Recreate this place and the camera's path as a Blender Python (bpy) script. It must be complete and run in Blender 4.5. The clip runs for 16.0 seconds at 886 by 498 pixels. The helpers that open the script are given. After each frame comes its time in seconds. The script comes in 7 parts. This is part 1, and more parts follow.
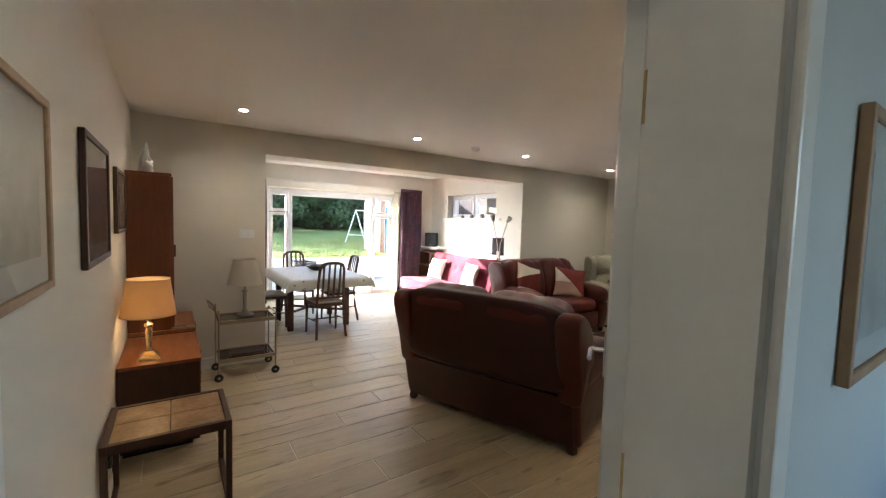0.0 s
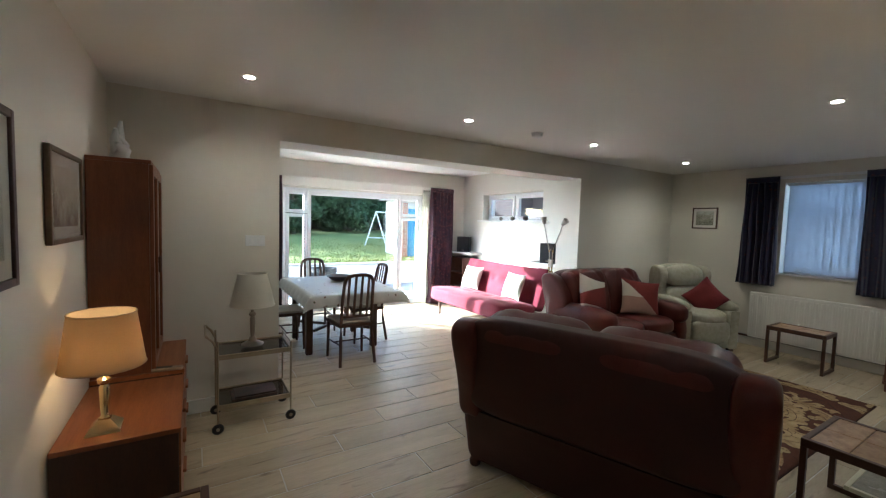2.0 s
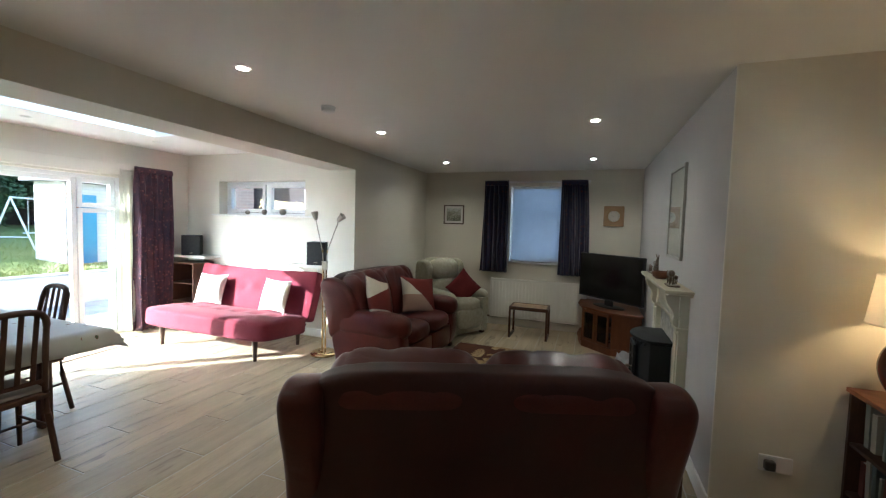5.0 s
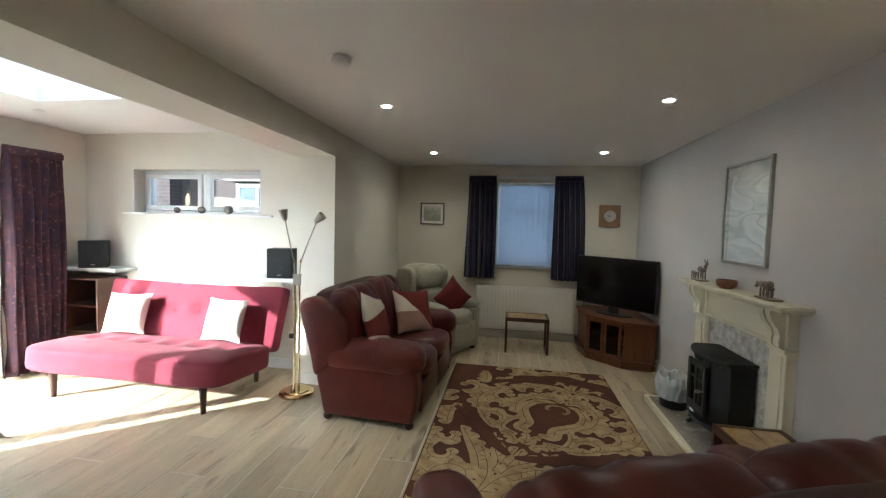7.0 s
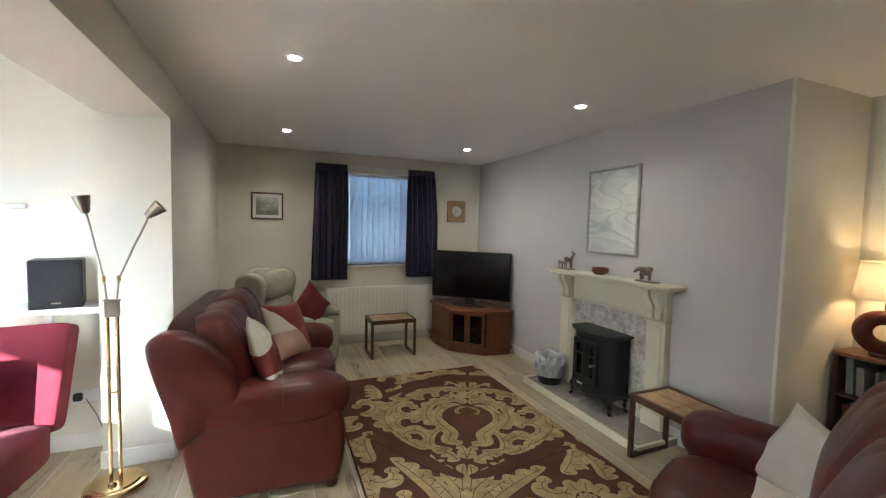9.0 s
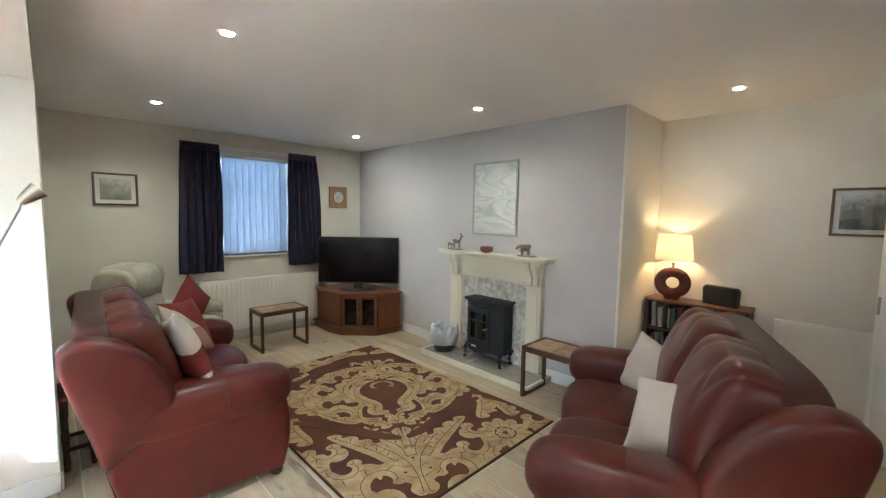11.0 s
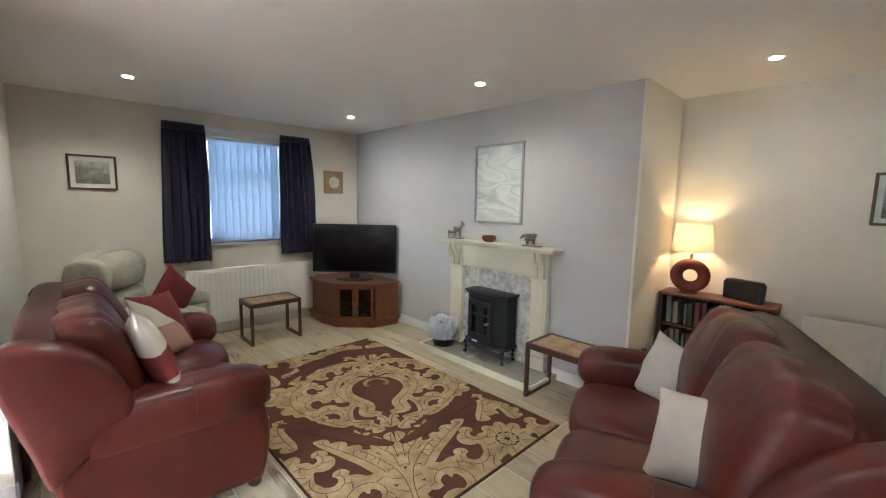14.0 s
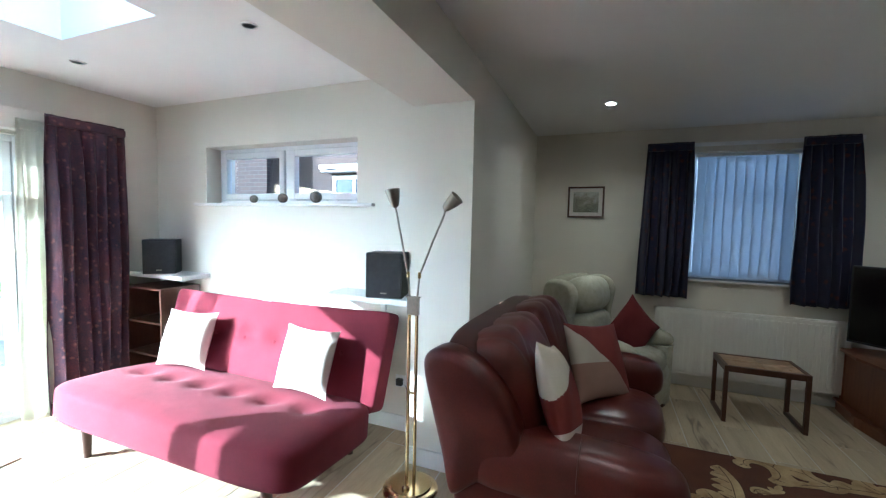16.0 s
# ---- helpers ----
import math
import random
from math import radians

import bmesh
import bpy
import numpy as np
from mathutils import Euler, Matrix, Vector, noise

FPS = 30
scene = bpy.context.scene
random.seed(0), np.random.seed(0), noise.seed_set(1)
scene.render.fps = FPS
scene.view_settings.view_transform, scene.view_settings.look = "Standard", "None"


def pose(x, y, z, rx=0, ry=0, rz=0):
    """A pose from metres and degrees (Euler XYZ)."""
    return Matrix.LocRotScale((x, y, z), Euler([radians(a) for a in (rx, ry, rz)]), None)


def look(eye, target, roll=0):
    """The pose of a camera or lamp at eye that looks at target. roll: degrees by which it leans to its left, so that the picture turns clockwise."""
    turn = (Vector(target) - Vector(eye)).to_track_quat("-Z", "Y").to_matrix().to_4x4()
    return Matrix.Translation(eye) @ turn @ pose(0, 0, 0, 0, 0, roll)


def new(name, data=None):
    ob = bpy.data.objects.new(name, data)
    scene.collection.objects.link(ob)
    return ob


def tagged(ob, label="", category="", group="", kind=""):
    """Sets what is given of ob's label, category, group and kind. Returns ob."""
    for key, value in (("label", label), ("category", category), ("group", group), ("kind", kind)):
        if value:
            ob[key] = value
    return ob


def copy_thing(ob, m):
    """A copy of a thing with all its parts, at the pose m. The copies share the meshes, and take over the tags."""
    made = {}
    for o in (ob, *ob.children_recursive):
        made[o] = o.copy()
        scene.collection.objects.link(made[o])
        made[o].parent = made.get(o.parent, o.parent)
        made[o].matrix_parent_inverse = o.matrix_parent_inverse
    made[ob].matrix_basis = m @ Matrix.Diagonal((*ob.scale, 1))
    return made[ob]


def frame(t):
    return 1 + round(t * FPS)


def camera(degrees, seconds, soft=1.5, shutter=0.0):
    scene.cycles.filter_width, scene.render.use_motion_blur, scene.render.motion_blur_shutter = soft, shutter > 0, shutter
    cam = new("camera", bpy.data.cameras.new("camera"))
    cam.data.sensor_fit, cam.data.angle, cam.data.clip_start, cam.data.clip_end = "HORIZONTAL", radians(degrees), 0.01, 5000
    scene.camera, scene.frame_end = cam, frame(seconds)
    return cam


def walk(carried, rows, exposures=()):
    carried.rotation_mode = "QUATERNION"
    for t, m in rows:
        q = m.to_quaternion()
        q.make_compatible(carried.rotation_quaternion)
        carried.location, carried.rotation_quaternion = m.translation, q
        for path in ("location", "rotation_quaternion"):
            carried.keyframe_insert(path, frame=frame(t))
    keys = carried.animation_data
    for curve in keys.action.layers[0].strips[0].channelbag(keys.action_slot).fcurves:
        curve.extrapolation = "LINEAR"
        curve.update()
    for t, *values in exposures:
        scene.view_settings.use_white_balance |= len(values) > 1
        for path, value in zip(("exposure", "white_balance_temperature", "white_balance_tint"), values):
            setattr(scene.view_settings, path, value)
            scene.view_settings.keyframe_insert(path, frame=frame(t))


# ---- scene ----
cam = camera(95.5, 16.0, soft=1.25)
PATH = [
    (0, (0.164, 0.14, 1.5), (1.279, 1.796, 1.373), 1.7),
    (0.5, (0.267, 0.336, 1.52), (1.332, 2.024, 1.386), 1.7),
    (1, (0.374, 0.546, 1.506), (1.411, 2.251, 1.38), 1.8),
    (1.5, (0.393, 0.826, 1.501), (1.432, 2.531, 1.382), 1.6),
    (2, (0.368, 1.091, 1.509), (1.419, 2.789, 1.388), 1.7),
    (2.5, (0.407, 1.31, 1.526), (1.521, 2.967, 1.402), 1.7),
    (3, (0.437, 1.488, 1.535), (1.784, 2.962, 1.42), 1.5),
    (3.5, (0.442, 1.615, 1.534), (2.047, 2.804, 1.422), 1.4),
    (4, (0.43, 1.713, 1.54), (2.2, 2.637, 1.426), 1.5),
    (6.5, (0.975, 2.765, 1.525), (2.907, 3.273, 1.412), 1.6),
    (7, (1.117, 3.037, 1.54), (3.087, 3.362, 1.428), 1.5),
    (7.5, (1.226, 3.348, 1.528), (3.219, 3.456, 1.411), 1.5),
    (8, (1.378, 3.609, 1.522), (3.367, 3.437, 1.407), 1.4),
    (8.5, (1.554, 3.814, 1.535), (3.491, 3.327, 1.416), 1.4),
    (9, (1.664, 4.037, 1.533), (3.509, 3.274, 1.418), 1.3),
    (9.5, (1.77, 4.245, 1.541), (3.467, 3.193, 1.418), 1.2),
    (10, (1.821, 4.402, 1.561), (3.386, 3.162, 1.444), 1.1),
    (12.5, (1.61, 4.766, 1.458), (2.966, 3.312, 1.242), 1.1),
    (13, (1.662, 4.732, 1.473), (3.012, 3.273, 1.245), 1.1),
    (13.5, (1.78, 4.604, 1.515), (3.122, 3.142, 1.273), 1.0),
    (14, (1.904, 4.415, 1.521), (3.332, 3.036, 1.284), 1.1),
    (14.5, (2.086, 4.263, 1.529), (3.764, 3.197, 1.304), 1.2),
    (15, (2.238, 4.165, 1.53), (4.158, 3.644, 1.33), 1.2),
    (15.5, (2.351, 4.052, 1.54), (4.342, 4.142, 1.367), 1.3),
    (16, (2.489, 3.951, 1.479), (4.342, 4.693, 1.35), 1.2),
]
EXPOSURES = [(0, 3.15, 6000, 7), (0.5, 3.05, 5700, 4), (1.0, 2.9, 5400, 3), (1.5, 2.8, 5250, 2), (4, 2.65, 5250, 0), (6.5, 2.65, 5550, 0), (8, 2.8, 5500, 0), (9.5, 3.35, 5450, 1), (12.5, 3.7, 5200, 1), (14, 3.65, 5250, 2), (15, 3.3, 5100, 0), (16, 2.5, 4850, -1)]
walk(cam, [(t, look(eye, target, roll)) for t, eye, target, roll in PATH], EXPOSURES)

# ---- world, sun and lamps ----
SUN_TRAVEL = Vector((0.665, -0.747, -0.35)).normalized()
world = bpy.data.worlds.new("sky")
scene.world = world
world.use_nodes = True
wn = world.node_tree.nodes
sky = wn.new("ShaderNodeTexSky")
sky.sky_type = "NISHITA"
sky.sun_disc = False
sky.sun_elevation = math.asin(-SUN_TRAVEL.z)
sky.sun_rotation = math.atan2(-SUN_TRAVEL.x, -SUN_TRAVEL.y)
wn["Background"].inputs["Strength"].default_value = 0.15
world.node_tree.links.new(sky.outputs["Color"], wn["Background"].inputs["Color"])


def lamp(name, kind, m, energy, color=(1, 1, 1), size=0.1, size_y=None, spot=None, blend=0.5):
    data = bpy.data.lights.new(name, kind)
    data.energy, data.color = energy, color
    if kind == "AREA":
        data.size = size
        if size_y:
            data.shape, data.size_y = "RECTANGLE", size_y
    elif kind == "SUN":
        data.angle = size
    else:
        data.shadow_soft_size = size
    if kind == "SPOT":
        data.spot_size, data.spot_blend = spot, blend
    ob = new(name, data)
    ob.matrix_world = m
    return ob


lamp("sun", "SUN", look((0, 0, 0), SUN_TRAVEL), 4.8, (1.0, 0.97, 0.93), radians(0.5))
CEIL, CEIL_EXT = 2.40, 2.47
DOWNLIGHTS = [(0.67, 3.95), (2.36, 3.95), (3.98, 3.95), (5.81, 3.95), (3.99, 2.045), (5.83, 2.045), (2.35, 1.28), (0.67, 1.28)]
DOWNLIGHT_POWER = 2.4
for x, y in DOWNLIGHTS:
    lamp("downlight_lamp", "SPOT", pose(x, y, CEIL - 0.012), DOWNLIGHT_POWER * (0.2 if y < 1.5 else 1.5 if x > 5 else 1.0), (1.0, 0.84, 0.64), 0.03, spot=radians(150), blend=0.9)
lamp("east_window_sky", "AREA", look((7.02, 2.81, 1.6), (0, 2.81, 1.2)), 1.3, (0.72, 0.84, 1.0), 0.9, 1.15)
# Added cool fill for the hall; no window is seen there.
lamp("hall_cool_fill", "AREA", look((2.3, -1.55, 1.5), (1.0, 0.4, 1.2)), 0.45, (0.55, 0.75, 1.0), 0.9, 1.2)
# Added warm fill for the door lining; no hall fitting is known.
lamp("hall_warm_fill", "POINT", pose(-0.5, -0.2, 2.25), 0.6, (1.0, 0.80, 0.58), 0.06)
TABLE_LAMPS = [((0.03, 3.31, 0.93), 0.45), ((2.83, 0.72, 1.27), 0.62)]
for place, power in TABLE_LAMPS:
    lamp("table_lamp_bulb", "POINT", pose(*place), power, (1.0, 0.62, 0.29), 0.03)


# ---- materials ----
def node(tree, kind, **values):
    n = tree.nodes.new("ShaderNode" + kind)
    for key, value in values.items():
        n.inputs[key.replace("_", " ")].default_value = value
    return n


def surface(name, c1, c2=None, scale=6.0, rough=0.6, rough2=None, metal=0.0, bump=0.1, fine=60.0, stretch=(1, 1, 1), sheen=0.0, coat=0.0, per_object=0.0, trans=0.0, dist=0.004):
    m = bpy.data.materials.new(name)
    m.use_nodes = True
    t = m.node_tree
    b = t.nodes["Principled BSDF"]
    c2 = c2 or tuple(c * 0.86 for c in c1)
    tc = t.nodes.new("ShaderNodeTexCoord")
    mp = t.nodes.new("ShaderNodeMapping")
    mp.inputs["Scale"].default_value = stretch
    t.links.new(tc.outputs["Object"], mp.inputs["Vector"])
    big = node(t, "TexNoise", Scale=scale, Detail=4.0, Roughness=0.6)
    small = node(t, "TexNoise", Scale=fine, Detail=5.0, Roughness=0.65)
    for n in (big, small):
        t.links.new(mp.outputs["Vector"], n.inputs["Vector"])
    mixf = t.nodes.new("ShaderNodeMath")
    mixf.operation = "MULTIPLY_ADD"
    mixf.inputs[1].default_value = 0.45
    t.links.new(small.outputs["Fac"], mixf.inputs[0])
    half = t.nodes.new("ShaderNodeMath")
    half.operation = "MULTIPLY"
    half.inputs[1].default_value = 0.55
    t.links.new(big.outputs["Fac"], half.inputs[0])
    t.links.new(half.outputs[0], mixf.inputs[2])
    ramp = t.nodes.new("ShaderNodeValToRGB")
    ramp.color_ramp.elements[0].position, ramp.color_ramp.elements[1].position = 0.36, 0.66
    ramp.color_ramp.elements[0].color, ramp.color_ramp.elements[1].color = (*c1, 1), (*c2, 1)
    t.links.new(mixf.outputs[0], ramp.inputs["Fac"])
    out = ramp.outputs["Color"]
    if per_object:
        oi = t.nodes.new("ShaderNodeObjectInfo")
        hsv = t.nodes.new("ShaderNodeHueSaturation")
        mr = node(t, "MapRange", To_Min=1 - per_object, To_Max=1 + per_object)
        t.links.new(oi.outputs["Random"], mr.inputs["Value"])
        t.links.new(mr.outputs["Result"], hsv.inputs["Value"])
        t.links.new(out, hsv.inputs["Color"])
        out = hsv.outputs["Color"]
    t.links.new(out, b.inputs["Base Color"])
    rr = node(t, "MapRange", To_Min=rough, To_Max=rough2 if rough2 is not None else min(1, rough + 0.12))
    t.links.new(big.outputs["Fac"], rr.inputs["Value"])
    t.links.new(rr.outputs["Result"], b.inputs["Roughness"])
    b.inputs["Metallic"].default_value = metal
    b.inputs["Sheen Weight"].default_value = sheen
    b.inputs["Coat Weight"].default_value = coat
    b.inputs["Transmission Weight"].default_value = trans
    if bump:
        bp = node(t, "Bump", Strength=bump, Distance=dist)
        t.links.new(mixf.outputs[0], bp.inputs["Height"])
        t.links.new(bp.outputs["Normal"], b.inputs["Normal"])
    return m


def cloth_through(name, c, share, glow=None):
    """Thin cloth or paper that lets light through."""
    m = surface(name, c, None, 8, 0.85, bump=0.15, fine=180)
    t = m.node_tree
    b = t.nodes["Principled BSDF"]
    tr = node(t, "BsdfTranslucent", Color=(*(glow or c), 1))
    mix = node(t, "MixShader", Fac=share)
    t.links.new(b.outputs[0], mix.inputs[1])
    t.links.new(tr.outputs[0], mix.inputs[2])
    t.links.new(mix.outputs[0], t.nodes["Material Output"].inputs["Surface"])
    return m


def glow(name, color, strength):
    m = surface(name, color)
    b = m.node_tree.nodes["Principled BSDF"]
    b.inputs["Emission Color"].default_value = (*color, 1)
    b.inputs["Emission Strength"].default_value = strength
    return m


def glass(name, color=(1, 1, 1), rough=0.0):
    m = bpy.data.materials.new(name)
    m.use_nodes = True
    b = m.node_tree.nodes["Principled BSDF"]
    b.inputs["Base Color"].default_value = (*color, 1)
    b.inputs["Roughness"].default_value = rough
    b.inputs["Transmission Weight"].default_value = 1.0
    b.inputs["IOR"].default_value = 1.45
    return m


def brick_look(name, c1, c2, mortar, w=0.225, h=0.075):
    m = surface(name, c1, c2, 3, 0.9, bump=0.3)
    t = m.node_tree
    b = t.nodes["Principled BSDF"]
    tc = t.nodes.new("ShaderNodeTexCoord")
    sep = t.nodes.new("ShaderNodeSeparateXYZ")
    com = t.nodes.new("ShaderNodeCombineXYZ")
    add = t.nodes.new("ShaderNodeMath")
    t.links.new(tc.outputs["Object"], sep.inputs[0])
    t.links.new(sep.outputs["X"], add.inputs[0])
    t.links.new(sep.outputs["Y"], add.inputs[1])
    t.links.new(add.outputs[0], com.inputs["X"])
    t.links.new(sep.outputs["Z"], com.inputs["Y"])
    br = node(t, "TexBrick", Color1=(*c1, 1), Color2=(*c2, 1), Mortar=(*mortar, 1), Scale=1.0, Mortar_Size=0.006)
    br.inputs["Brick Width"].default_value, br.inputs["Row Height"].default_value = w, h
    t.links.new(com.outputs[0], br.inputs["Vector"])
    t.links.new(br.outputs["Color"], b.inputs["Base Color"])
    bp = node(t, "Bump", Strength=0.5, Distance=0.006)
    bp.invert = True
    t.links.new(br.outputs["Fac"], bp.inputs["Height"])
    t.links.new(bp.outputs["Normal"], b.inputs["Normal"])
    return m


WALL = surface("warm_white_wall_paint", (0.72, 0.685, 0.60), (0.69, 0.655, 0.57), 1.2, 0.75, bump=0.05, fine=140)
WALL_GREY = surface("grey_feature_wall_paint", (0.52, 0.50, 0.485), (0.495, 0.475, 0.46), 1.2, 0.75, bump=0.05, fine=140)
WALL_HALL = surface("cool_hall_wall_paint", (0.55, 0.58, 0.58), (0.51, 0.54, 0.55), 1.2, 0.75, bump=0.05, fine=140)
CEILING = surface("matt_white_ceiling_paint", (0.85, 0.84, 0.81), (0.83, 0.82, 0.79), 1.0, 0.85, bump=0.04, fine=120)
GLOSS = surface("white_gloss_paint", (0.78, 0.77, 0.74), (0.74, 0.73, 0.69), 2.0, 0.28, bump=0.03, fine=40)
UPVC = surface("white_plastic_frame", (0.8, 0.8, 0.8), (0.76, 0.77, 0.78), 2.0, 0.3, bump=0.0)
CREAM = surface("cream_painted_wood", (0.66, 0.62, 0.47), (0.61, 0.57, 0.43), 3.0, 0.45, bump=0.05)
GLASS = glass("clear_glass")
ROOF_GLASS = glass("blue_tinted_roof_glass", (0.28, 0.54, 0.88))


def creased(m, depth, scale):
    """Adds soft folds and fine crinkles to the relief of a leather."""
    t = m.node_tree
    old = [n for n in t.nodes if n.type == "BUMP"][0]
    tc = [n for n in t.nodes if n.type == "TEX_COORD"][0]
    folds = node(t, "TexNoise", Scale=scale, Detail=2.0, Roughness=0.4, Distortion=0.6)
    cells = node(t, "TexVoronoi", Scale=scale * 14)
    for n in (folds, cells):
        t.links.new(tc.outputs["Object"], n.inputs["Vector"])
    b1 = node(t, "Bump", Strength=0.6, Distance=depth)
    t.links.new(folds.outputs["Fac"], b1.inputs["Height"])
    b2 = node(t, "Bump", Strength=0.2, Distance=0.0008)
    t.links.new(cells.outputs["Distance"], b2.inputs["Height"])
    t.links.new(b1.outputs["Normal"], b2.inputs["Normal"])
    t.links.new(b2.outputs["Normal"], old.inputs["Normal"])
    t.nodes["Principled BSDF"].inputs["Specular IOR Level"].default_value = 0.36
    return m


LEATHER = creased(surface("oxblood_leather", (0.102, 0.018, 0.013), (0.058, 0.011, 0.009), 4.0, 0.25, 0.36, bump=0.2, fine=170, dist=0.0015), 0.009, 6.0)
# Darker copy of LEATHER: shade on sofa backs and bases put into the colour.
LEATHER_SHADED = creased(surface("shaded_oxblood_leather_panel", (0.052, 0.011, 0.008), (0.034, 0.008, 0.006), 4.0, 0.36, 0.48, bump=0.2, fine=190, dist=0.0015), 0.006, 5.0)
RED_VELVET = surface("crimson_velour", (0.165, 0.010, 0.024), (0.115, 0.007, 0.017), 5.0, 0.9, bump=0.2, fine=220, sheen=0.02)
CREAM_CLOTH = surface("cream_cushion_cloth", (0.66, 0.60, 0.50), (0.58, 0.52, 0.43), 8.0, 0.9, bump=0.3, fine=240)
WHITE_CLOTH = surface("off_white_ribbed_cloth", (0.55, 0.50, 0.44), (0.47, 0.42, 0.37), 8.0, 0.95, bump=0.5, fine=260)
PINK_CLOTH = surface("dusty_pink_cloth", (0.40, 0.25, 0.19), (0.34, 0.21, 0.16), 8.0, 0.9, bump=0.3, fine=240)
RUST_CLOTH = surface("rust_red_cloth", (0.19, 0.028, 0.022), (0.15, 0.021, 0.017), 8.0, 0.9, bump=0.3, fine=240)
MAROON_CLOTH = surface("maroon_cloth", (0.16, 0.018, 0.02), (0.12, 0.013, 0.016), 8.0, 0.9, bump=0.3, fine=240)
GREEN_CLOTH = surface("pale_sage_jacquard", (0.47, 0.45, 0.36), (0.34, 0.33, 0.24), 22.0, 0.95, bump=0.4, fine=200)
CURTAIN_NAVY = surface("navy_patterned_curtain", (0.009, 0.013, 0.050), (0.020, 0.014, 0.036), 9.0, 0.95, bump=0.2, fine=120, sheen=0.2)
CURTAIN_PLUM = surface("plum_patterned_curtain", (0.022, 0.018, 0.036), (0.105, 0.034, 0.040), 7.0, 0.95, bump=0.2, fine=110, sheen=0.1)


def speckled(m, c, scale, size):
    """Scatters small woven motifs over a cloth."""
    t = m.node_tree
    b = t.nodes["Principled BSDF"]
    src = b.inputs["Base Color"].links[0].from_socket
    tc = [n for n in t.nodes if n.type == "TEX_COORD"][0]
    v = node(t, "TexVoronoi", Scale=scale)
    nz = node(t, "TexNoise", Scale=scale * 3.0, Detail=2.0)
    for n in (v, nz):
        t.links.new(tc.outputs["Object"], n.inputs["Vector"])
    add = t.nodes.new("ShaderNodeMath")
    add.operation = "MULTIPLY_ADD"
    add.inputs[1].default_value = 0.5
    t.links.new(nz.outputs["Fac"], add.inputs[0])
    t.links.new(v.outputs["Distance"], add.inputs[2])
    ramp = t.nodes.new("ShaderNodeValToRGB")
    ramp.color_ramp.elements[0].position, ramp.color_ramp.elements[1].position = size - 0.06, size + 0.16
    ramp.color_ramp.elements[0].color, ramp.color_ramp.elements[1].color = (1, 1, 1, 1), (0, 0, 0, 1)
    t.links.new(add.outputs[0], ramp.inputs["Fac"])
    mix = t.nodes.new("ShaderNodeMix")
    mix.data_type = "RGBA"
    for k in mix.inputs:
        if k.type == "RGBA" and k.name == "B":
            k.default_value = (*c, 1)
        if k.type == "RGBA" and k.name == "A":
            t.links.new(src, k)
    t.links.new(ramp.outputs["Color"], mix.inputs[0])
    t.links.new([o for o in mix.outputs if o.type == "RGBA"][0], b.inputs["Base Color"])


speckled(CURTAIN_NAVY, (0.070, 0.020, 0.024), 13.0, 0.40)
speckled(CURTAIN_PLUM, (0.17, 0.07, 0.065), 19.0, 0.40)
BLIND = cloth_through("white_vertical_blind_cloth", (0.66, 0.70, 0.76), 0.5)
VOILE = cloth_through("cream_voile", (0.70, 0.69, 0.60), 0.6)
SHADE_AMBER = cloth_through("beige_lampshade_cloth", (0.56, 0.46, 0.33), 0.35, (0.72, 0.56, 0.36))
SHADE_CREAM = cloth_through("cream_lampshade_cloth", (0.80, 0.76, 0.68), 0.45)
TEAK = surface("teak_veneer", (0.30, 0.105, 0.032), (0.19, 0.06, 0.018), 3.0, 0.32, 0.45, bump=0.06, fine=30, stretch=(9, 0.8, 9))
DARK_WOOD = surface("dark_brown_wood", (0.075, 0.028, 0.014), (0.040, 0.015, 0.008), 4.0, 0.38, bump=0.08, fine=30, stretch=(4, 4, 1))
MID_WOOD = surface("reddish_mahogany_wood", (0.20, 0.068, 0.026), (0.12, 0.036, 0.014), 4.0, 0.32, bump=0.06, fine=30, stretch=(6, 6, 1))
CHAIR_WOOD = surface("brown_chair_wood", (0.115, 0.052, 0.028), (0.07, 0.030, 0.016), 5.0, 0.4, bump=0.06, fine=30, stretch=(4, 4, 1))
PALE_WOOD = surface("pale_oak_wood", (0.36, 0.23, 0.12), (0.29, 0.17, 0.085), 6.0, 0.45, bump=0.05, fine=40)
BLACK_METAL = surface("matt_black_cast_iron", (0.008, 0.009, 0.011), (0.014, 0.015, 0.017), 8.0, 0.42, bump=0.12, metal=0.2)
BLACK_PLASTIC = surface("black_plastic", (0.012, 0.012, 0.013), (0.018, 0.018, 0.02), 4.0, 0.35, bump=0.02)
SCREEN = surface("black_tv_screen", (0.004, 0.004, 0.005), (0.005, 0.005, 0.006), 2.0, 0.12, 0.14, bump=0.0)
BRASS = surface("polished_brass", (0.76, 0.58, 0.31), (0.66, 0.49, 0.25), 8.0, 0.18, metal=1.0, bump=0.02)
NICKEL = surface("brushed_nickel", (0.40, 0.36, 0.30), (0.32, 0.28, 0.23), 8.0, 0.3, metal=1.0, bump=0.03)
CHROME = surface("bright_chrome", (0.75, 0.75, 0.76), (0.7, 0.7, 0.7), 8.0, 0.12, metal=1.0, bump=0.0)
RED_CERAMIC = surface("dark_red_glazed_ceramic", (0.13, 0.025, 0.014), (0.09, 0.016, 0.01), 6.0, 0.18, bump=0.03)
SMOKED = glass("smoked_glass", (0.25, 0.24, 0.23))
RAD_PAINT = surface("white_radiator_enamel", (0.80, 0.78, 0.73), (0.77, 0.75, 0.70), 2.0, 0.35, bump=0.0)
LAMP_ON = glow("lit_downlight_lens", (1.0, 0.96, 0.9), 8)
CRYSTAL = cloth_through("frosted_crystal", (0.75, 0.77, 0.76), 0.4)
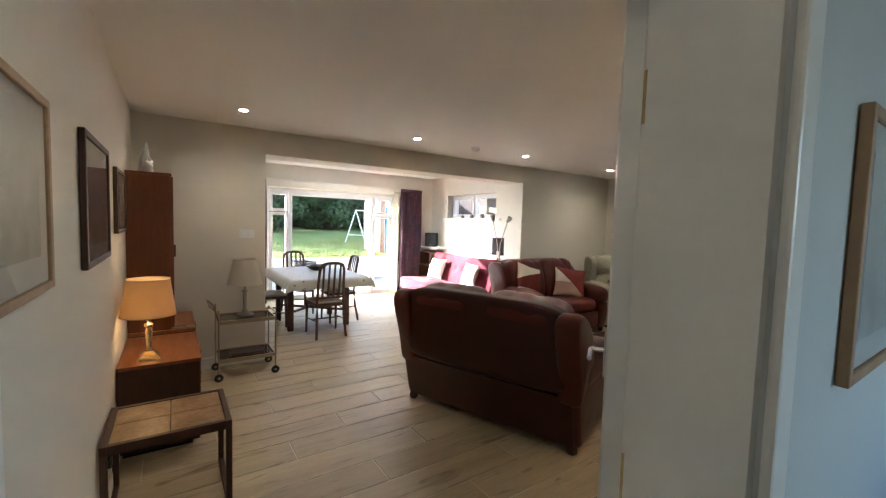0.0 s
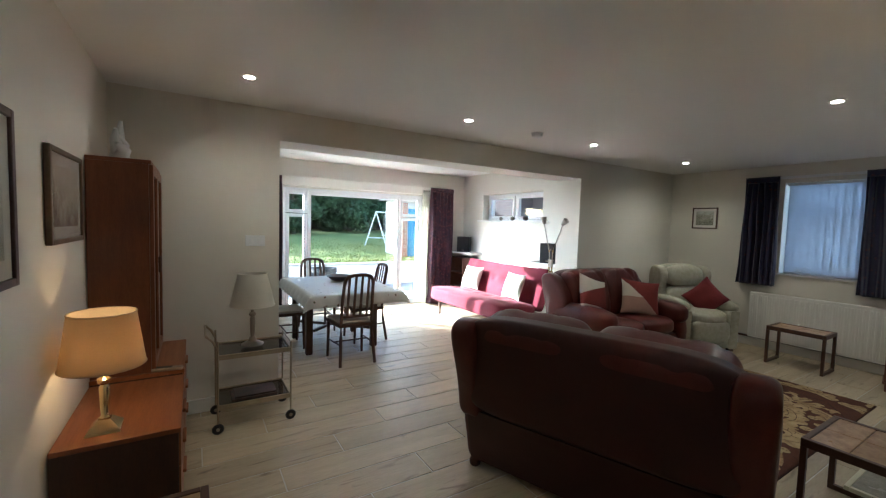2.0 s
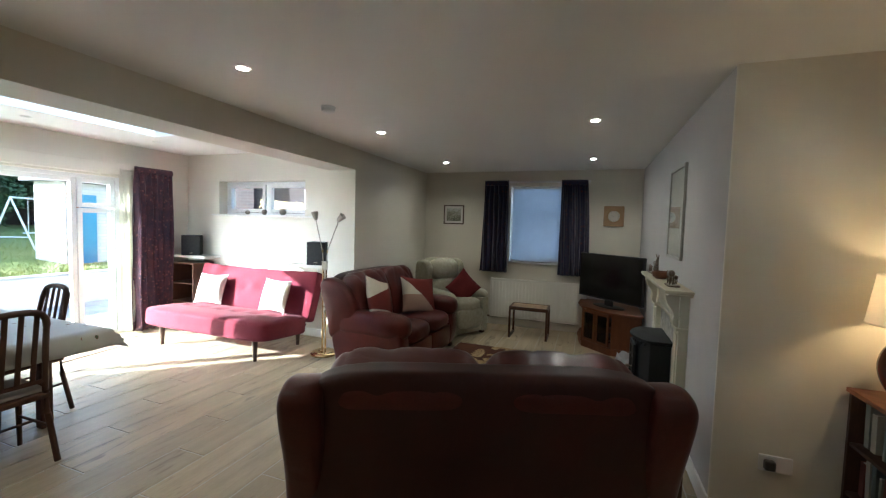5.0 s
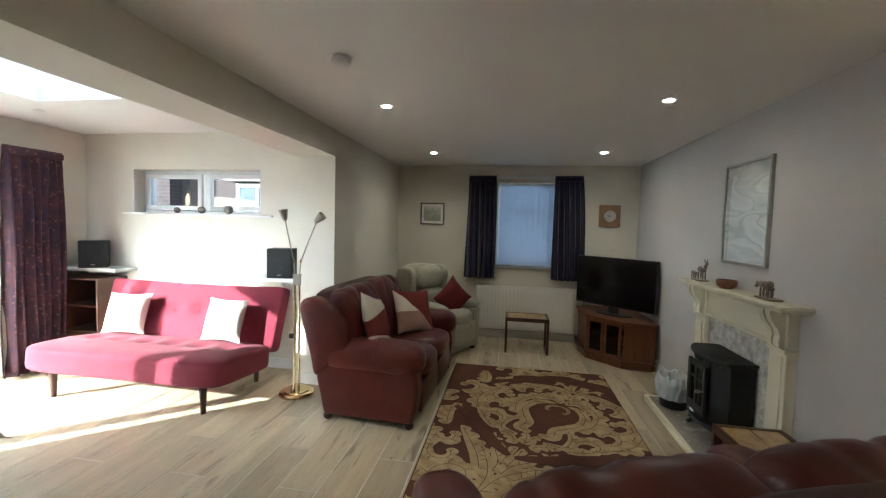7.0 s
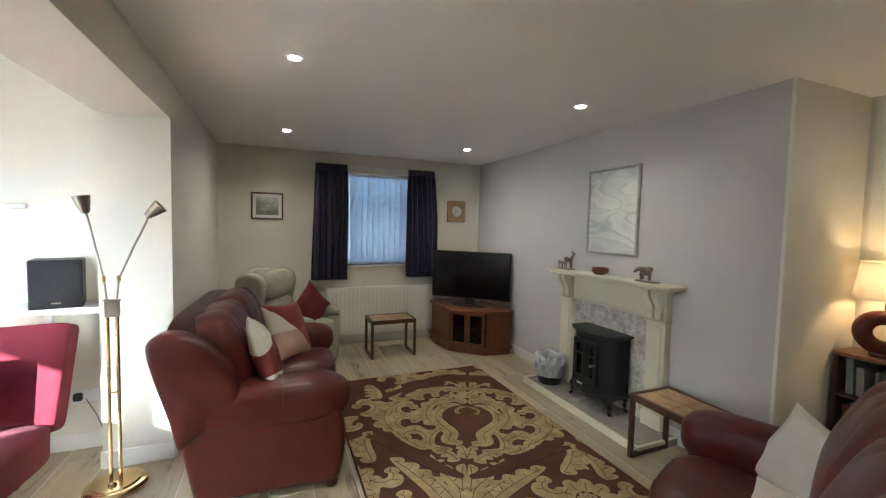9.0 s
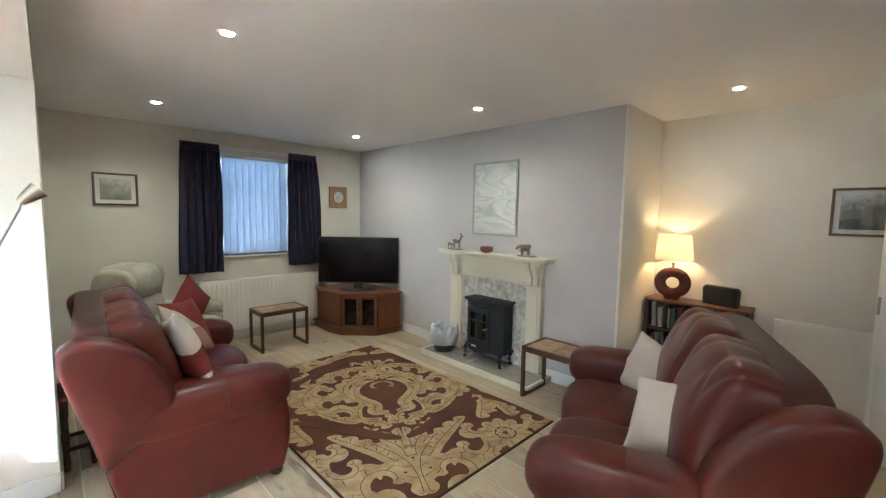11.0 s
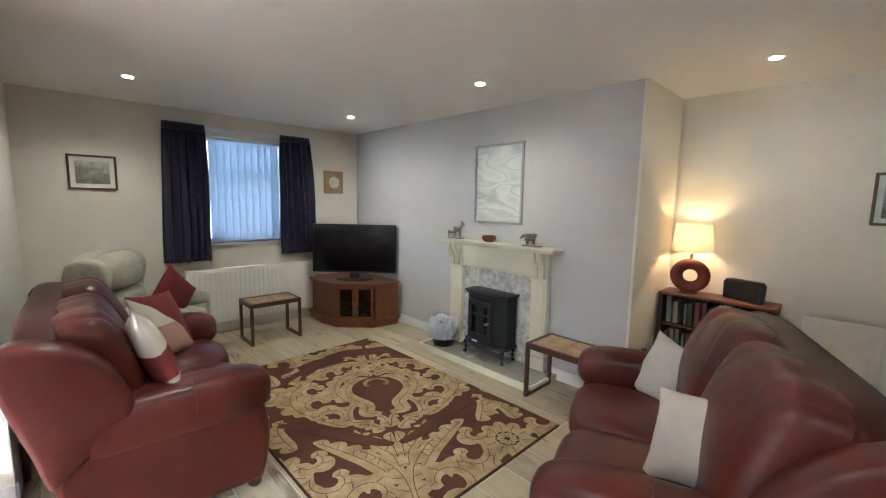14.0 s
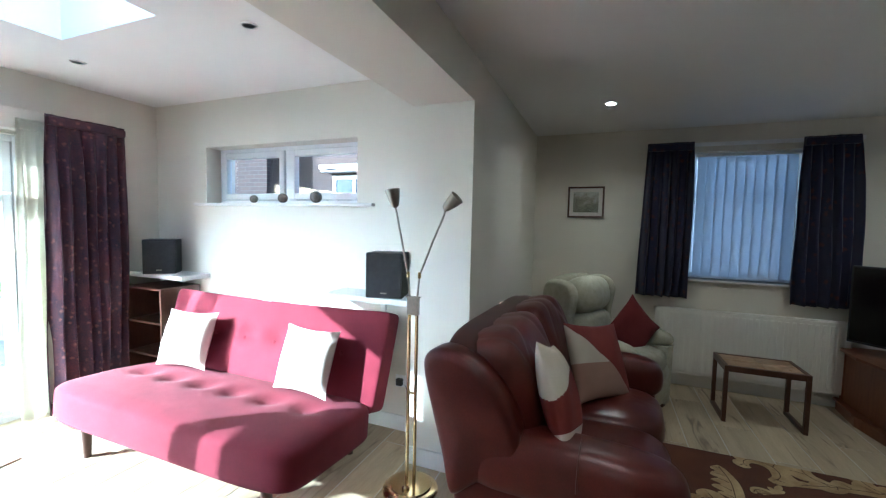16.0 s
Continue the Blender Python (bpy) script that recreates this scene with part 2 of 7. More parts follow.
BIN_BAG = cloth_through("translucent_white_bag", (0.80, 0.82, 0.84), 0.45)


# ---- mesh helpers ----
def part(name, bm, material, parent=None, label="", smooth=False, kind=""):
    mesh = bpy.data.meshes.new(name)
    bmesh.ops.recalc_face_normals(bm, faces=bm.faces)
    bm.to_mesh(mesh)
    bm.free()
    mesh.materials.append(material)
    if smooth:
        mesh.shade_smooth()
        mesh.set_sharp_from_angle(angle=radians(42))
    ob = new(name, mesh)
    if parent:
        ob.parent = parent
    return tagged(ob, label=label, kind=kind)


def thing(name, m, label, category, group=""):
    ob = new(name)
    ob.empty_display_size = 0.1
    ob.matrix_world = m
    return tagged(ob, label, category, group)


def box(bm, lo, hi, bevel=0.0, seg=2, m=None):
    c = [(a + b) / 2 for a, b in zip(lo, hi)]
    s = [abs(b - a) for a, b in zip(lo, hi)]
    r = bmesh.ops.create_cube(bm, size=1.0, matrix=Matrix.Translation(c) @ Matrix.Diagonal((*s, 1)))
    verts = r["verts"]
    if bevel > 0:
        edges = list({e for v in verts for e in v.link_edges})
        before = set(bm.verts)
        out = bmesh.ops.bevel(bm, geom=edges, offset=min(bevel, min(s) * 0.45), segments=seg, profile=0.5, affect="EDGES")
        verts = list({v for f in out["faces"] for v in f.verts} | {v for v in verts if v.is_valid})
    if m is not None:
        bmesh.ops.transform(bm, matrix=m, verts=verts)
    return bm


def boxes(items, bevel=0.0, seg=2):
    bm = bmesh.new()
    for lo, hi in items:
        box(bm, lo, hi, bevel, seg)
    return bm


def prism(bm, pts, a, b, axis="x", bevel=0.0, seg=2):
    """A closed outline, pulled from a to b along an axis; pts are the other two coordinates in order."""
    def at(p, q, w):
        return {"x": (w, p, q), "y": (p, w, q), "z": (p, q, w)}[axis]
    v0 = [bm.verts.new(at(p, q, a)) for p, q in pts]
    v1 = [bm.verts.new(at(p, q, b)) for p, q in pts]
    n = len(pts)
    caps = [bm.faces.new(v0), bm.faces.new(v1[::-1])]
    for i in range(n):
        bm.faces.new((v0[i], v1[i], v1[(i + 1) % n], v0[(i + 1) % n]))
    if bevel > 0:
        edges = list({e for f in caps for e in f.edges})
        bmesh.ops.recalc_face_normals(bm, faces=bm.faces)
        bmesh.ops.bevel(bm, geom=edges, offset=bevel, segments=seg, profile=0.5, affect="EDGES")
    return bm


def arc(cx, cy, r, a0, a1, n, ry=None):
    return [(cx + r * math.cos(radians(a0 + (a1 - a0) * i / n)), cy + (ry or r) * math.sin(radians(a0 + (a1 - a0) * i / n))) for i in range(n + 1)]


def lathe(bm, profile, n=24, m=None, cap=True):
    rings = []
    for r, z in profile:
        rings.append([bm.verts.new((max(r, 1e-4) * math.cos(2 * math.pi * i / n), max(r, 1e-4) * math.sin(2 * math.pi * i / n), z)) for i in range(n)])
    for a, b in zip(rings, rings[1:]):
        for i in range(n):
            bm.faces.new((a[i], a[(i + 1) % n], b[(i + 1) % n], b[i]))
    if cap:
        bm.faces.new(rings[0][::-1])
        bm.faces.new(rings[-1])
    if m is not None:
        bmesh.ops.transform(bm, matrix=m, verts=[v for r in rings for v in r])
    return bm


def tube(bm, pts, r, n=10, closed=False, r_end=None):
    """A round tube through the points."""
    pts = [Vector(p) for p in pts]
    rings = []
    up = Vector((0, 0, 1))
    count = len(pts)
    for i, p in enumerate(pts):
        if closed:
            d = (pts[(i + 1) % count] - pts[i - 1]).normalized()
        else:
            d = (pts[min(i + 1, count - 1)] - pts[max(i - 1, 0)]).normalized()
        side = d.cross(up)
        if side.length < 1e-3:
            side = d.cross(Vector((0, 1, 0)))
        side.normalize()
        other = d.cross(side).normalized()
        rr = r if r_end is None else r + (r_end - r) * i / (count - 1)
        rings.append([bm.verts.new(p + side * rr * math.cos(2 * math.pi * k / n) + other * rr * math.sin(2 * math.pi * k / n)) for k in range(n)])
    pairs = list(zip(rings, rings[1:])) + ([(rings[-1], rings[0])] if closed else [])
    for a, b in pairs:
        for k in range(n):
            bm.faces.new((a[k], a[(k + 1) % n], b[(k + 1) % n], b[k]))
    if not closed:
        bm.faces.new(rings[0][::-1])
        bm.faces.new(rings[-1])
    return bm


def soft(bm, size, e=4.0, n=10, m=None, shape=None):
    """A stuffed block: a finely divided box with its corners rounded off; shape moves each point (unit coordinates)."""
    r = bmesh.ops.create_cube(bm, size=2.0)
    bmesh.ops.subdivide_edges(bm, edges=list({ed for v in r["verts"] for ed in v.link_edges}), cuts=n, use_grid_fill=True)
    verts = [v for v in bm.verts if not v.tag]
    for v in verts:
        v.tag = True
        p = v.co.copy()
        k = (abs(p.x) ** e + abs(p.y) ** e + abs(p.z) ** e) ** (1 / e)
        p /= k
        if shape:
            p = shape(p)
        v.co = Vector((p.x * size[0] / 2, p.y * size[1] / 2, p.z * size[2] / 2))
        if m is not None:
            v.co = m @ v.co
    return bm


def wall_boxes(axis, a, b, t0, t1, z0, z1, holes=()):
    """Boxes of a wall that runs along the axis from a to b, thick from t0 to t1, with holes (start, end, low, high)."""
    out = []

    def add(s, e, lo, hi):
        if e - s > 1e-4 and hi - lo > 1e-4:
            out.append(((s, t0, lo), (e, t1, hi)) if axis == "x" else ((t0, s, lo), (t1, e, hi)))
    at = a
    for s, e, lo, hi in sorted(holes):
        add(at, s, z0, z1)
        add(s, e, z0, lo)
        add(s, e, hi, z1)
        at = e
    add(at, b, z0, z1)
    return out


def structure(name, items, material, label="", parent=None, bevel=0.0):
    return part(name, boxes(items, bevel), material, parent, label, kind="structure")


# ---- the room ----
XW, XE, YN, YB, YR = -0.13, 6.80, 4.645, 1.37, 0.57
BX = 3.03
N2 = 5.02
EX0, EX1, EY = 0.62, 4.97, 7.78
OP0, OP1, OPZ = 0.966, 4.645, 2.156
structure("wall_west", wall_boxes("y", 0.37, N2, XW - 0.1, XW, -0.05, CEIL), WALL)
structure("wall_north", wall_boxes("x", XW, XE + 0.3, YN, N2, -0.05, CEIL, [(OP0, OP1, -0.05, OPZ)]), WALL)
WIN = (2.40, 3.215, 1.01, 2.17)
structure("wall_east", wall_boxes("y", YB, YN, XE, XE + 0.3, -0.05, CEIL, [WIN]), WALL)
structure("chimney_breast_wall", [((BX + 0.02, YR - 0.2, -0.05), (XE + 0.3, YB, CEIL))], WALL_GREY)
structure("chimney_breast_side", [((BX, YR - 0.2, -0.05), (BX + 0.02, YB, CEIL))], WALL)
structure("wall_south", wall_boxes("x", XW, BX, 0.37, YR, -0.05, CEIL, [(0.03, 0.925, -0.05, 2.03)]), WALL)
structure("ceiling", [((XW - 0.1, 0.37, CEIL), (XE + 0.3, N2, CEIL + 0.2))], CEILING)
# Unseen hall shell; the opening in its south wall is added to let sky in.
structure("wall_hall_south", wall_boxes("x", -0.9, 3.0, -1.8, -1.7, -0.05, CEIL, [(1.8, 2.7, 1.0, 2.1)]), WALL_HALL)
structure("wall_hall_west", [((-1.0, -1.8, -0.05), (-0.9, 0.37, CEIL))], WALL_HALL)
structure("wall_hall_east", [((3.0, -1.8, -0.05), (3.1, 0.57, CEIL))], WALL_HALL)
structure("wall_hall_north", wall_boxes("x", -0.9, 3.0, 0.36, 0.37, -0.05, CEIL, [(0.03, 0.925, -0.05, 2.03)]), WALL_HALL)
structure("ceiling_hall", [((-1.0, -1.8, CEIL), (3.1, 0.37, CEIL + 0.1))], CEILING)
structure("floor", [((-1.0, -1.8, -0.06), (XE + 0.1, N2, -0.0025)), ((EX0, N2, -0.06), (EX1 + 0.1, EY + 0.2, -0.0025))], surface("tile_grout", (0.66, 0.64, 0.58), (0.58, 0.56, 0.51), 6, 0.9), "wood-look porcelain plank floor with pale grout")
# extension
structure("wall_extension_west", wall_boxes("y", N2, EY + 0.3, EX0 - 0.3, EX0, -0.05, 2.7), WALL)
HW = (5.62, 7.15, 1.61, 2.08)
structure("wall_extension_east", wall_boxes("y", N2, EY + 0.3, EX1, EX1 + 0.3, -0.05, 2.7, [HW]), WALL)
PD0, PD1, PDZ = 1.55, 4.06, 2.03
structure("wall_extension_north", wall_boxes("x", EX0, EX1, EY, EY + 0.3, -0.05, 2.7, [(PD0, PD1, -0.05, PDZ)]), WALL)
SK = (1.945, 3.86, 6.05, 6.86)
# Depth is assumed: 0.42 m keeps the low sun out of the roof light.
structure("ceiling_extension", [((EX0, N2, CEIL_EXT), (EX1, SK[2], CEIL_EXT + 0.42)), ((EX0, SK[3], CEIL_EXT), (EX1, EY, CEIL_EXT + 0.42)),
          ((EX0, SK[2], CEIL_EXT), (SK[0], SK[3], CEIL_EXT + 0.42)), ((SK[1], SK[2], CEIL_EXT), (EX1, SK[3], CEIL_EXT + 0.42))], CEILING)
structure("curtain_track_pelmet", [((EX0, EY - 0.09, 2.055), (4.42, EY, 2.20))], WALL, bevel=0.004)


# ---- skirting ----
def skirting(x0, y0, x1, y1, inward):
    """A board along a wall from (x0, y0) to (x1, y1), standing 14 mm into the room."""
    if x0 == x1:
        lo, hi = (min(x0, x0 + inward * 0.014), y0, 0.0), (max(x0, x0 + inward * 0.014), y1, 0.11)
    else:
        lo, hi = (x0, min(y0, y0 + inward * 0.014), 0.0), (x1, max(y0, y0 + inward * 0.014), 0.11)
    part("baseboard", boxes([(lo, hi)], 0.005), GLOSS, kind="structure")


for seg in ((XW, 0.57, XW, YN, 1), (XW + 0.014, YN, OP0, YN, -1), (OP1, YN, XE, YN, -1), (XE, YB, XE, YN - 0.014, -1), (4.99, YB, XE - 0.014, YB, 1), (BX, YB, 3.69, YB, 1),
            (BX, YR, BX, YB, -1), (1.0, YR, BX - 0.014, YR, 1), (OP1, YN, OP1, N2, -1), (OP0, YN, OP0, N2, 1), (OP1, N2, EX1, N2, 1), (EX1, N2 + 0.014, EX1, EY, -1), (PD1 + 0.05, EY, EX1 - 0.014, EY, -1)):
    skirting(*seg)


# ---- openings ----
def frame_ring(x0, x1, z0, z1, w, y0, y1):
    return [((x0, y0, z0), (x0 + w, y1, z1)), ((x1 - w, y0, z0), (x1, y1, z1)), ((x0 + w, y0, z0), (x1 - w, y1, z0 + w)), ((x0 + w, y0, z1 - w), (x1 - w, y1, z1))]


def pane(parent, lo, hi, material=None):
    p = part("pane", boxes([(lo, hi)]), material or GLASS, parent)
    p.visible_shadow = False
    return p


# patio doors: a fixed light with a fanlight, a wide sliding pane, a narrow door with a fanlight
patio = tagged(thing("door_1", pose(0, EY + 0.06, 0), "wide white plastic patio doors with fanlights onto the garden", "patio door"), kind="structure")
part("outer_frame", boxes(frame_ring(PD0, PD1, -0.01, PDZ, 0.045, 0.0, 0.09), 0.004), UPVC, patio)
for name, x0, x1, z0, z1 in (("side_light", 1.60, 1.93, 0.03, 1.62), ("fanlight", 1.60, 1.93, 1.63, 1.985), ("door_leaf", 3.60, 4.01, 0.03, 1.62), ("fanlight", 3.60, 4.01, 1.63, 1.985), ("sliding_leaf", 1.94, 3.59, 0.03, 1.985)):
    leaf = part(name, boxes(frame_ring(x0, x1, z0, z1, 0.055, 0.01, 0.08), 0.006), UPVC, patio)
    pane(leaf, (x0 + 0.05, 0.035, z0 + 0.05), (x1 - 0.05, 0.055, z1 - 0.05))
# high window in the extension
high = tagged(thing("window_1", pose(EX1 + 0.14, 0, 0), "high white plastic window with two opening lights", "window"), kind="structure")


def ring_y(y0, y1, z0, z1, w, x0, x1):
    return [((x0, y0, z0), (x1, y0 + w, z1)), ((x0, y1 - w, z0), (x1, y1, z1)), ((x0, y0 + w, z0), (x1, y1 - w, z0 + w)), ((x0, y0 + w, z1 - w), (x1, y1 - w, z1))]


part("window_frame", boxes(ring_y(HW[0], HW[1], HW[2], HW[3], 0.03, 0.0, 0.07) + [((0, 6.365, HW[2] + 0.03), (0.07, 6.405, HW[3] - 0.03))], 0.004), UPVC, high)
for y0, y1 in ((5.66, 6.355), (6.415, 7.11)):
    sash = part("sash", boxes(ring_y(y0, y1, HW[2] + 0.035, HW[3] - 0.035, 0.05, -0.015, 0.05), 0.005), UPVC, high)
    pane(sash, (0.01, y0 + 0.045, HW[2] + 0.08), (0.03, y1 - 0.045, HW[3] - 0.08))
part("window_sill", boxes([((4.925, 5.47, 1.585), (EX1 + 0.14, 7.26, 1.609))], 0.006), GLOSS, kind="structure")
# skylight
skylight = tagged(thing("window_2", pose(0, 0, CEIL_EXT + 0.39), "long flat roof light with a white frame", "skylight"), kind="structure")
part("window_frame", boxes([((SK[0], SK[2], 0.03), (SK[0] + 0.04, SK[3], 0.1)), ((SK[1] - 0.04, SK[2], 0.03), (SK[1], SK[3], 0.1)), ((SK[0] + 0.04, SK[2], 0.03), (SK[1] - 0.04, SK[2] + 0.04, 0.1)), ((SK[0] + 0.04, SK[3] - 0.04, 0.03), (SK[1] - 0.04, SK[3], 0.1))]), UPVC, skylight)
pane(skylight, (SK[0] + 0.03, SK[2] + 0.03, 0.06), (SK[1] - 0.03, SK[3] - 0.03, 0.075), ROOF_GLASS)
# east window with vertical blind
east = tagged(thing("window_3", pose(XE + 0.12, 0, 0), "white plastic window behind a vertical blind", "window"), kind="structure")
part("window_frame", boxes(ring_y(WIN[0], WIN[1], WIN[2], WIN[3], 0.05, 0.03, 0.1) + [((0.03, WIN[0] + 0.05, 1.76), (0.1, WIN[1] - 0.05, 1.82))], 0.005), UPVC, east)
pane(east, (0.055, WIN[0] + 0.04, WIN[2] + 0.04), (0.075, WIN[1] - 0.04, 1.765))
pane(east, (0.055, WIN[0] + 0.04, 1.815), (0.075, WIN[1] - 0.04, WIN[3] - 0.04))
part("window_sill", boxes([((XE - 0.03, WIN[0] - 0.04, WIN[2] - 0.022), (XE + 0.15, WIN[1] + 0.04, WIN[2]))], 0.006), GLOSS, kind="structure")
blind = thing("vertical_blind", pose(XE + 0.06, 0, 0), "white vertical cloth blind, closed, in the window", "blind")
part("headrail", boxes([((-0.02, WIN[0] + 0.01, 2.135), (0.02, WIN[1] - 0.01, 2.165))], 0.004), UPVC, blind)
nsl = 10
for i in range(nsl):
    y = WIN[0] + 0.04 + (WIN[1] - WIN[0] - 0.08) * (i + 0.5) / nsl
    bm = bmesh.new()
    box(bm, (-0.0008, -0.044, 1.03), (0.0008, 0.044, 2.135), m=Matrix.Translation((0, y, 0)) @ Matrix.Rotation(radians(14), 4, "Z"))
    part("slat", bm, BLIND, blind)
tube_bm = tube(bmesh.new(), [(-0.015, WIN[0] + 0.03, 1.036), (-0.015, WIN[1] - 0.03, 1.036)], 0.003, 6)
part("bottom_chain", tube_bm, UPVC, blind)

# hall doorway lining, architrave and panelled door
structure("door_lining", [((0.03, 0.37, 0), (0.055, 0.57, 2.03)), ((0.90, 0.37, 0), (0.925, 0.57, 2.03)), ((0.055, 0.37, 2.005), (0.90, 0.57, 2.03))], GLOSS)
for y0, y1 in ((0.57, 0.588), (0.342, 0.36)):
    structure("door_architrave", [((0.912, y0, 0), (0.98, y1, 2.09)), ((-0.03, y0, 0), (0.043, y1, 2.09)), ((0.043, y0, 2.018), (0.912, y1, 2.09))], GLOSS, bevel=0.006)

LEAF_W = 0.838
door = tagged(thing("door_2", pose(0.905, 0.60, 0, 0, 0, 33.5), "white six-panel interior door standing open", "door"), kind="structure")


def panel_door(parent, w, h, t):
    cols = [(0.11, w / 2 - 0.045), (w / 2 + 0.045, w - 0.11)]
    rows = [(0.22, 0.80), (1.00, 1.56), (1.67, h - 0.11)]
    bm = bmesh.new()
    xs = [0, 0.11, w / 2 - 0.045, w / 2 + 0.045, w - 0.11, w]
    for a, b in ((0, 0.11), (w / 2 - 0.045, w / 2 + 0.045), (w - 0.11, w)):
        box(bm, (a, -t / 2, 0.008), (b, t / 2, h), 0.002, 1)
    for a, b in cols:
        for lo, hi in ((0.008, 0.22), (0.80, 1.00), (1.56, 1.67), (h - 0.11, h)):
            box(bm, (a, -t / 2, lo), (b, t / 2, hi))
    leaf = part("door_leaf", bm, GLOSS, parent)
    for a, b in cols:
        for lo, hi in rows:
            bm = bmesh.new()
            box(bm, (a, -t / 2 + 0.010, lo), (b, t / 2 - 0.010, hi))
            box(bm, (a + 0.03, -t / 2 + 0.003, lo + 0.03), (b - 0.03, t / 2 - 0.003, hi - 0.03), 0.006, 2)
            part("panel", bm, GLOSS, leaf)
    for side in (-1, 1):
        y = side * t / 2
        handle = part("door_handle", boxes([((w - 0.075, min(y, y + side * 0.008), 0.93), (w - 0.035, max(y, y + side * 0.008), 1.10))], 0.003), CHROME, parent)
        bm = tube(bmesh.new(), [(w - 0.055, y, 1.03), (w - 0.055, y + side * 0.05, 1.03), (w - 0.07, y + side * 0.055, 1.03), (w - 0.17, y + side * 0.055, 1.026)], 0.009, 10)
        part("lever", bm, CHROME, handle)
    part("latch_plate", boxes([((w, -0.011, 0.96), (w + 0.0015, 0.011, 1.07))]), NICKEL, parent)
    for z in (0.25, 1.0, 1.75):
        part("hinge", lathe(bmesh.new(), [(0.007, z - 0.05), (0.007, z + 0.05)], 10, Matrix.Translation((-0.004, -t / 2 - 0.004, 0))), BRASS, parent)


panel_door(door, LEAF_W, 1.985, 0.040)


# ---- leather loveseats ----
def spline(pts, n):
    out = []
    for i in range(n + 1):
        t = i / n * (len(pts) - 1)
        k = min(int(t), len(pts) - 2)
        f = t - k
        p = [Vector(pts[min(max(k + d, 0), len(pts) - 1)]) for d in (-1, 0, 1, 2)]
        v = 0.5 * (2 * p[1] + (p[2] - p[0]) * f + (2 * p[0] - 5 * p[1] + 4 * p[2] - p[3]) * f * f + (3 * p[1] - p[0] - 3 * p[2] + p[3]) * f ** 3)
        out.append((v.x, v.y))
    return out


def puffed(bm, outline, x0, x1, round_by, bulge, steps=5):
    """A stuffed panel: a smooth outline in the y-z plane between x0 and x1, with rolled edges and swollen faces."""
    pts = [Vector(p) for p in spline(list(outline) + [outline[0]], len(outline) * 5)[:-1]]
    c = sum(pts, Vector((0, 0))) / len(pts)
    mid, half = (x0 + x1) / 2, abs(x1 - x0) / 2
    n = len(pts)
    rows = []

    def ring(shrink, x, share=0.0):
        out = []
        for p in pts:
            d = c - p
            q = p + d.normalized() * shrink
            out.append(bm.verts.new((mid + x, *(q + (c - q) * share))))
        return out
    for sgn in (-1, 1):
        side = []
        for k in range(steps + 1):
            a = math.pi / 2 * k / steps
            side.append(ring(round_by * (1 - math.sin(a)), sgn * (half - round_by * (1 - math.cos(a)))))
        for k in range(1, 6):
            f = k / 5
            side.insert(0, ring(round_by, sgn * (half + bulge * math.sin(math.pi / 2 * f)), f * 0.98))
        rows.append(side)
    loop = rows[0] + rows[1][::-1][1:]
    for a, b in zip(loop, loop[1:]):
        for i in range(n):
            bm.faces.new((a[i], a[(i + 1) % n], b[(i + 1) % n], b[i]))
    bm.faces.new(loop[0])
    bm.faces.new(loop[-1][::-1])
    return bm


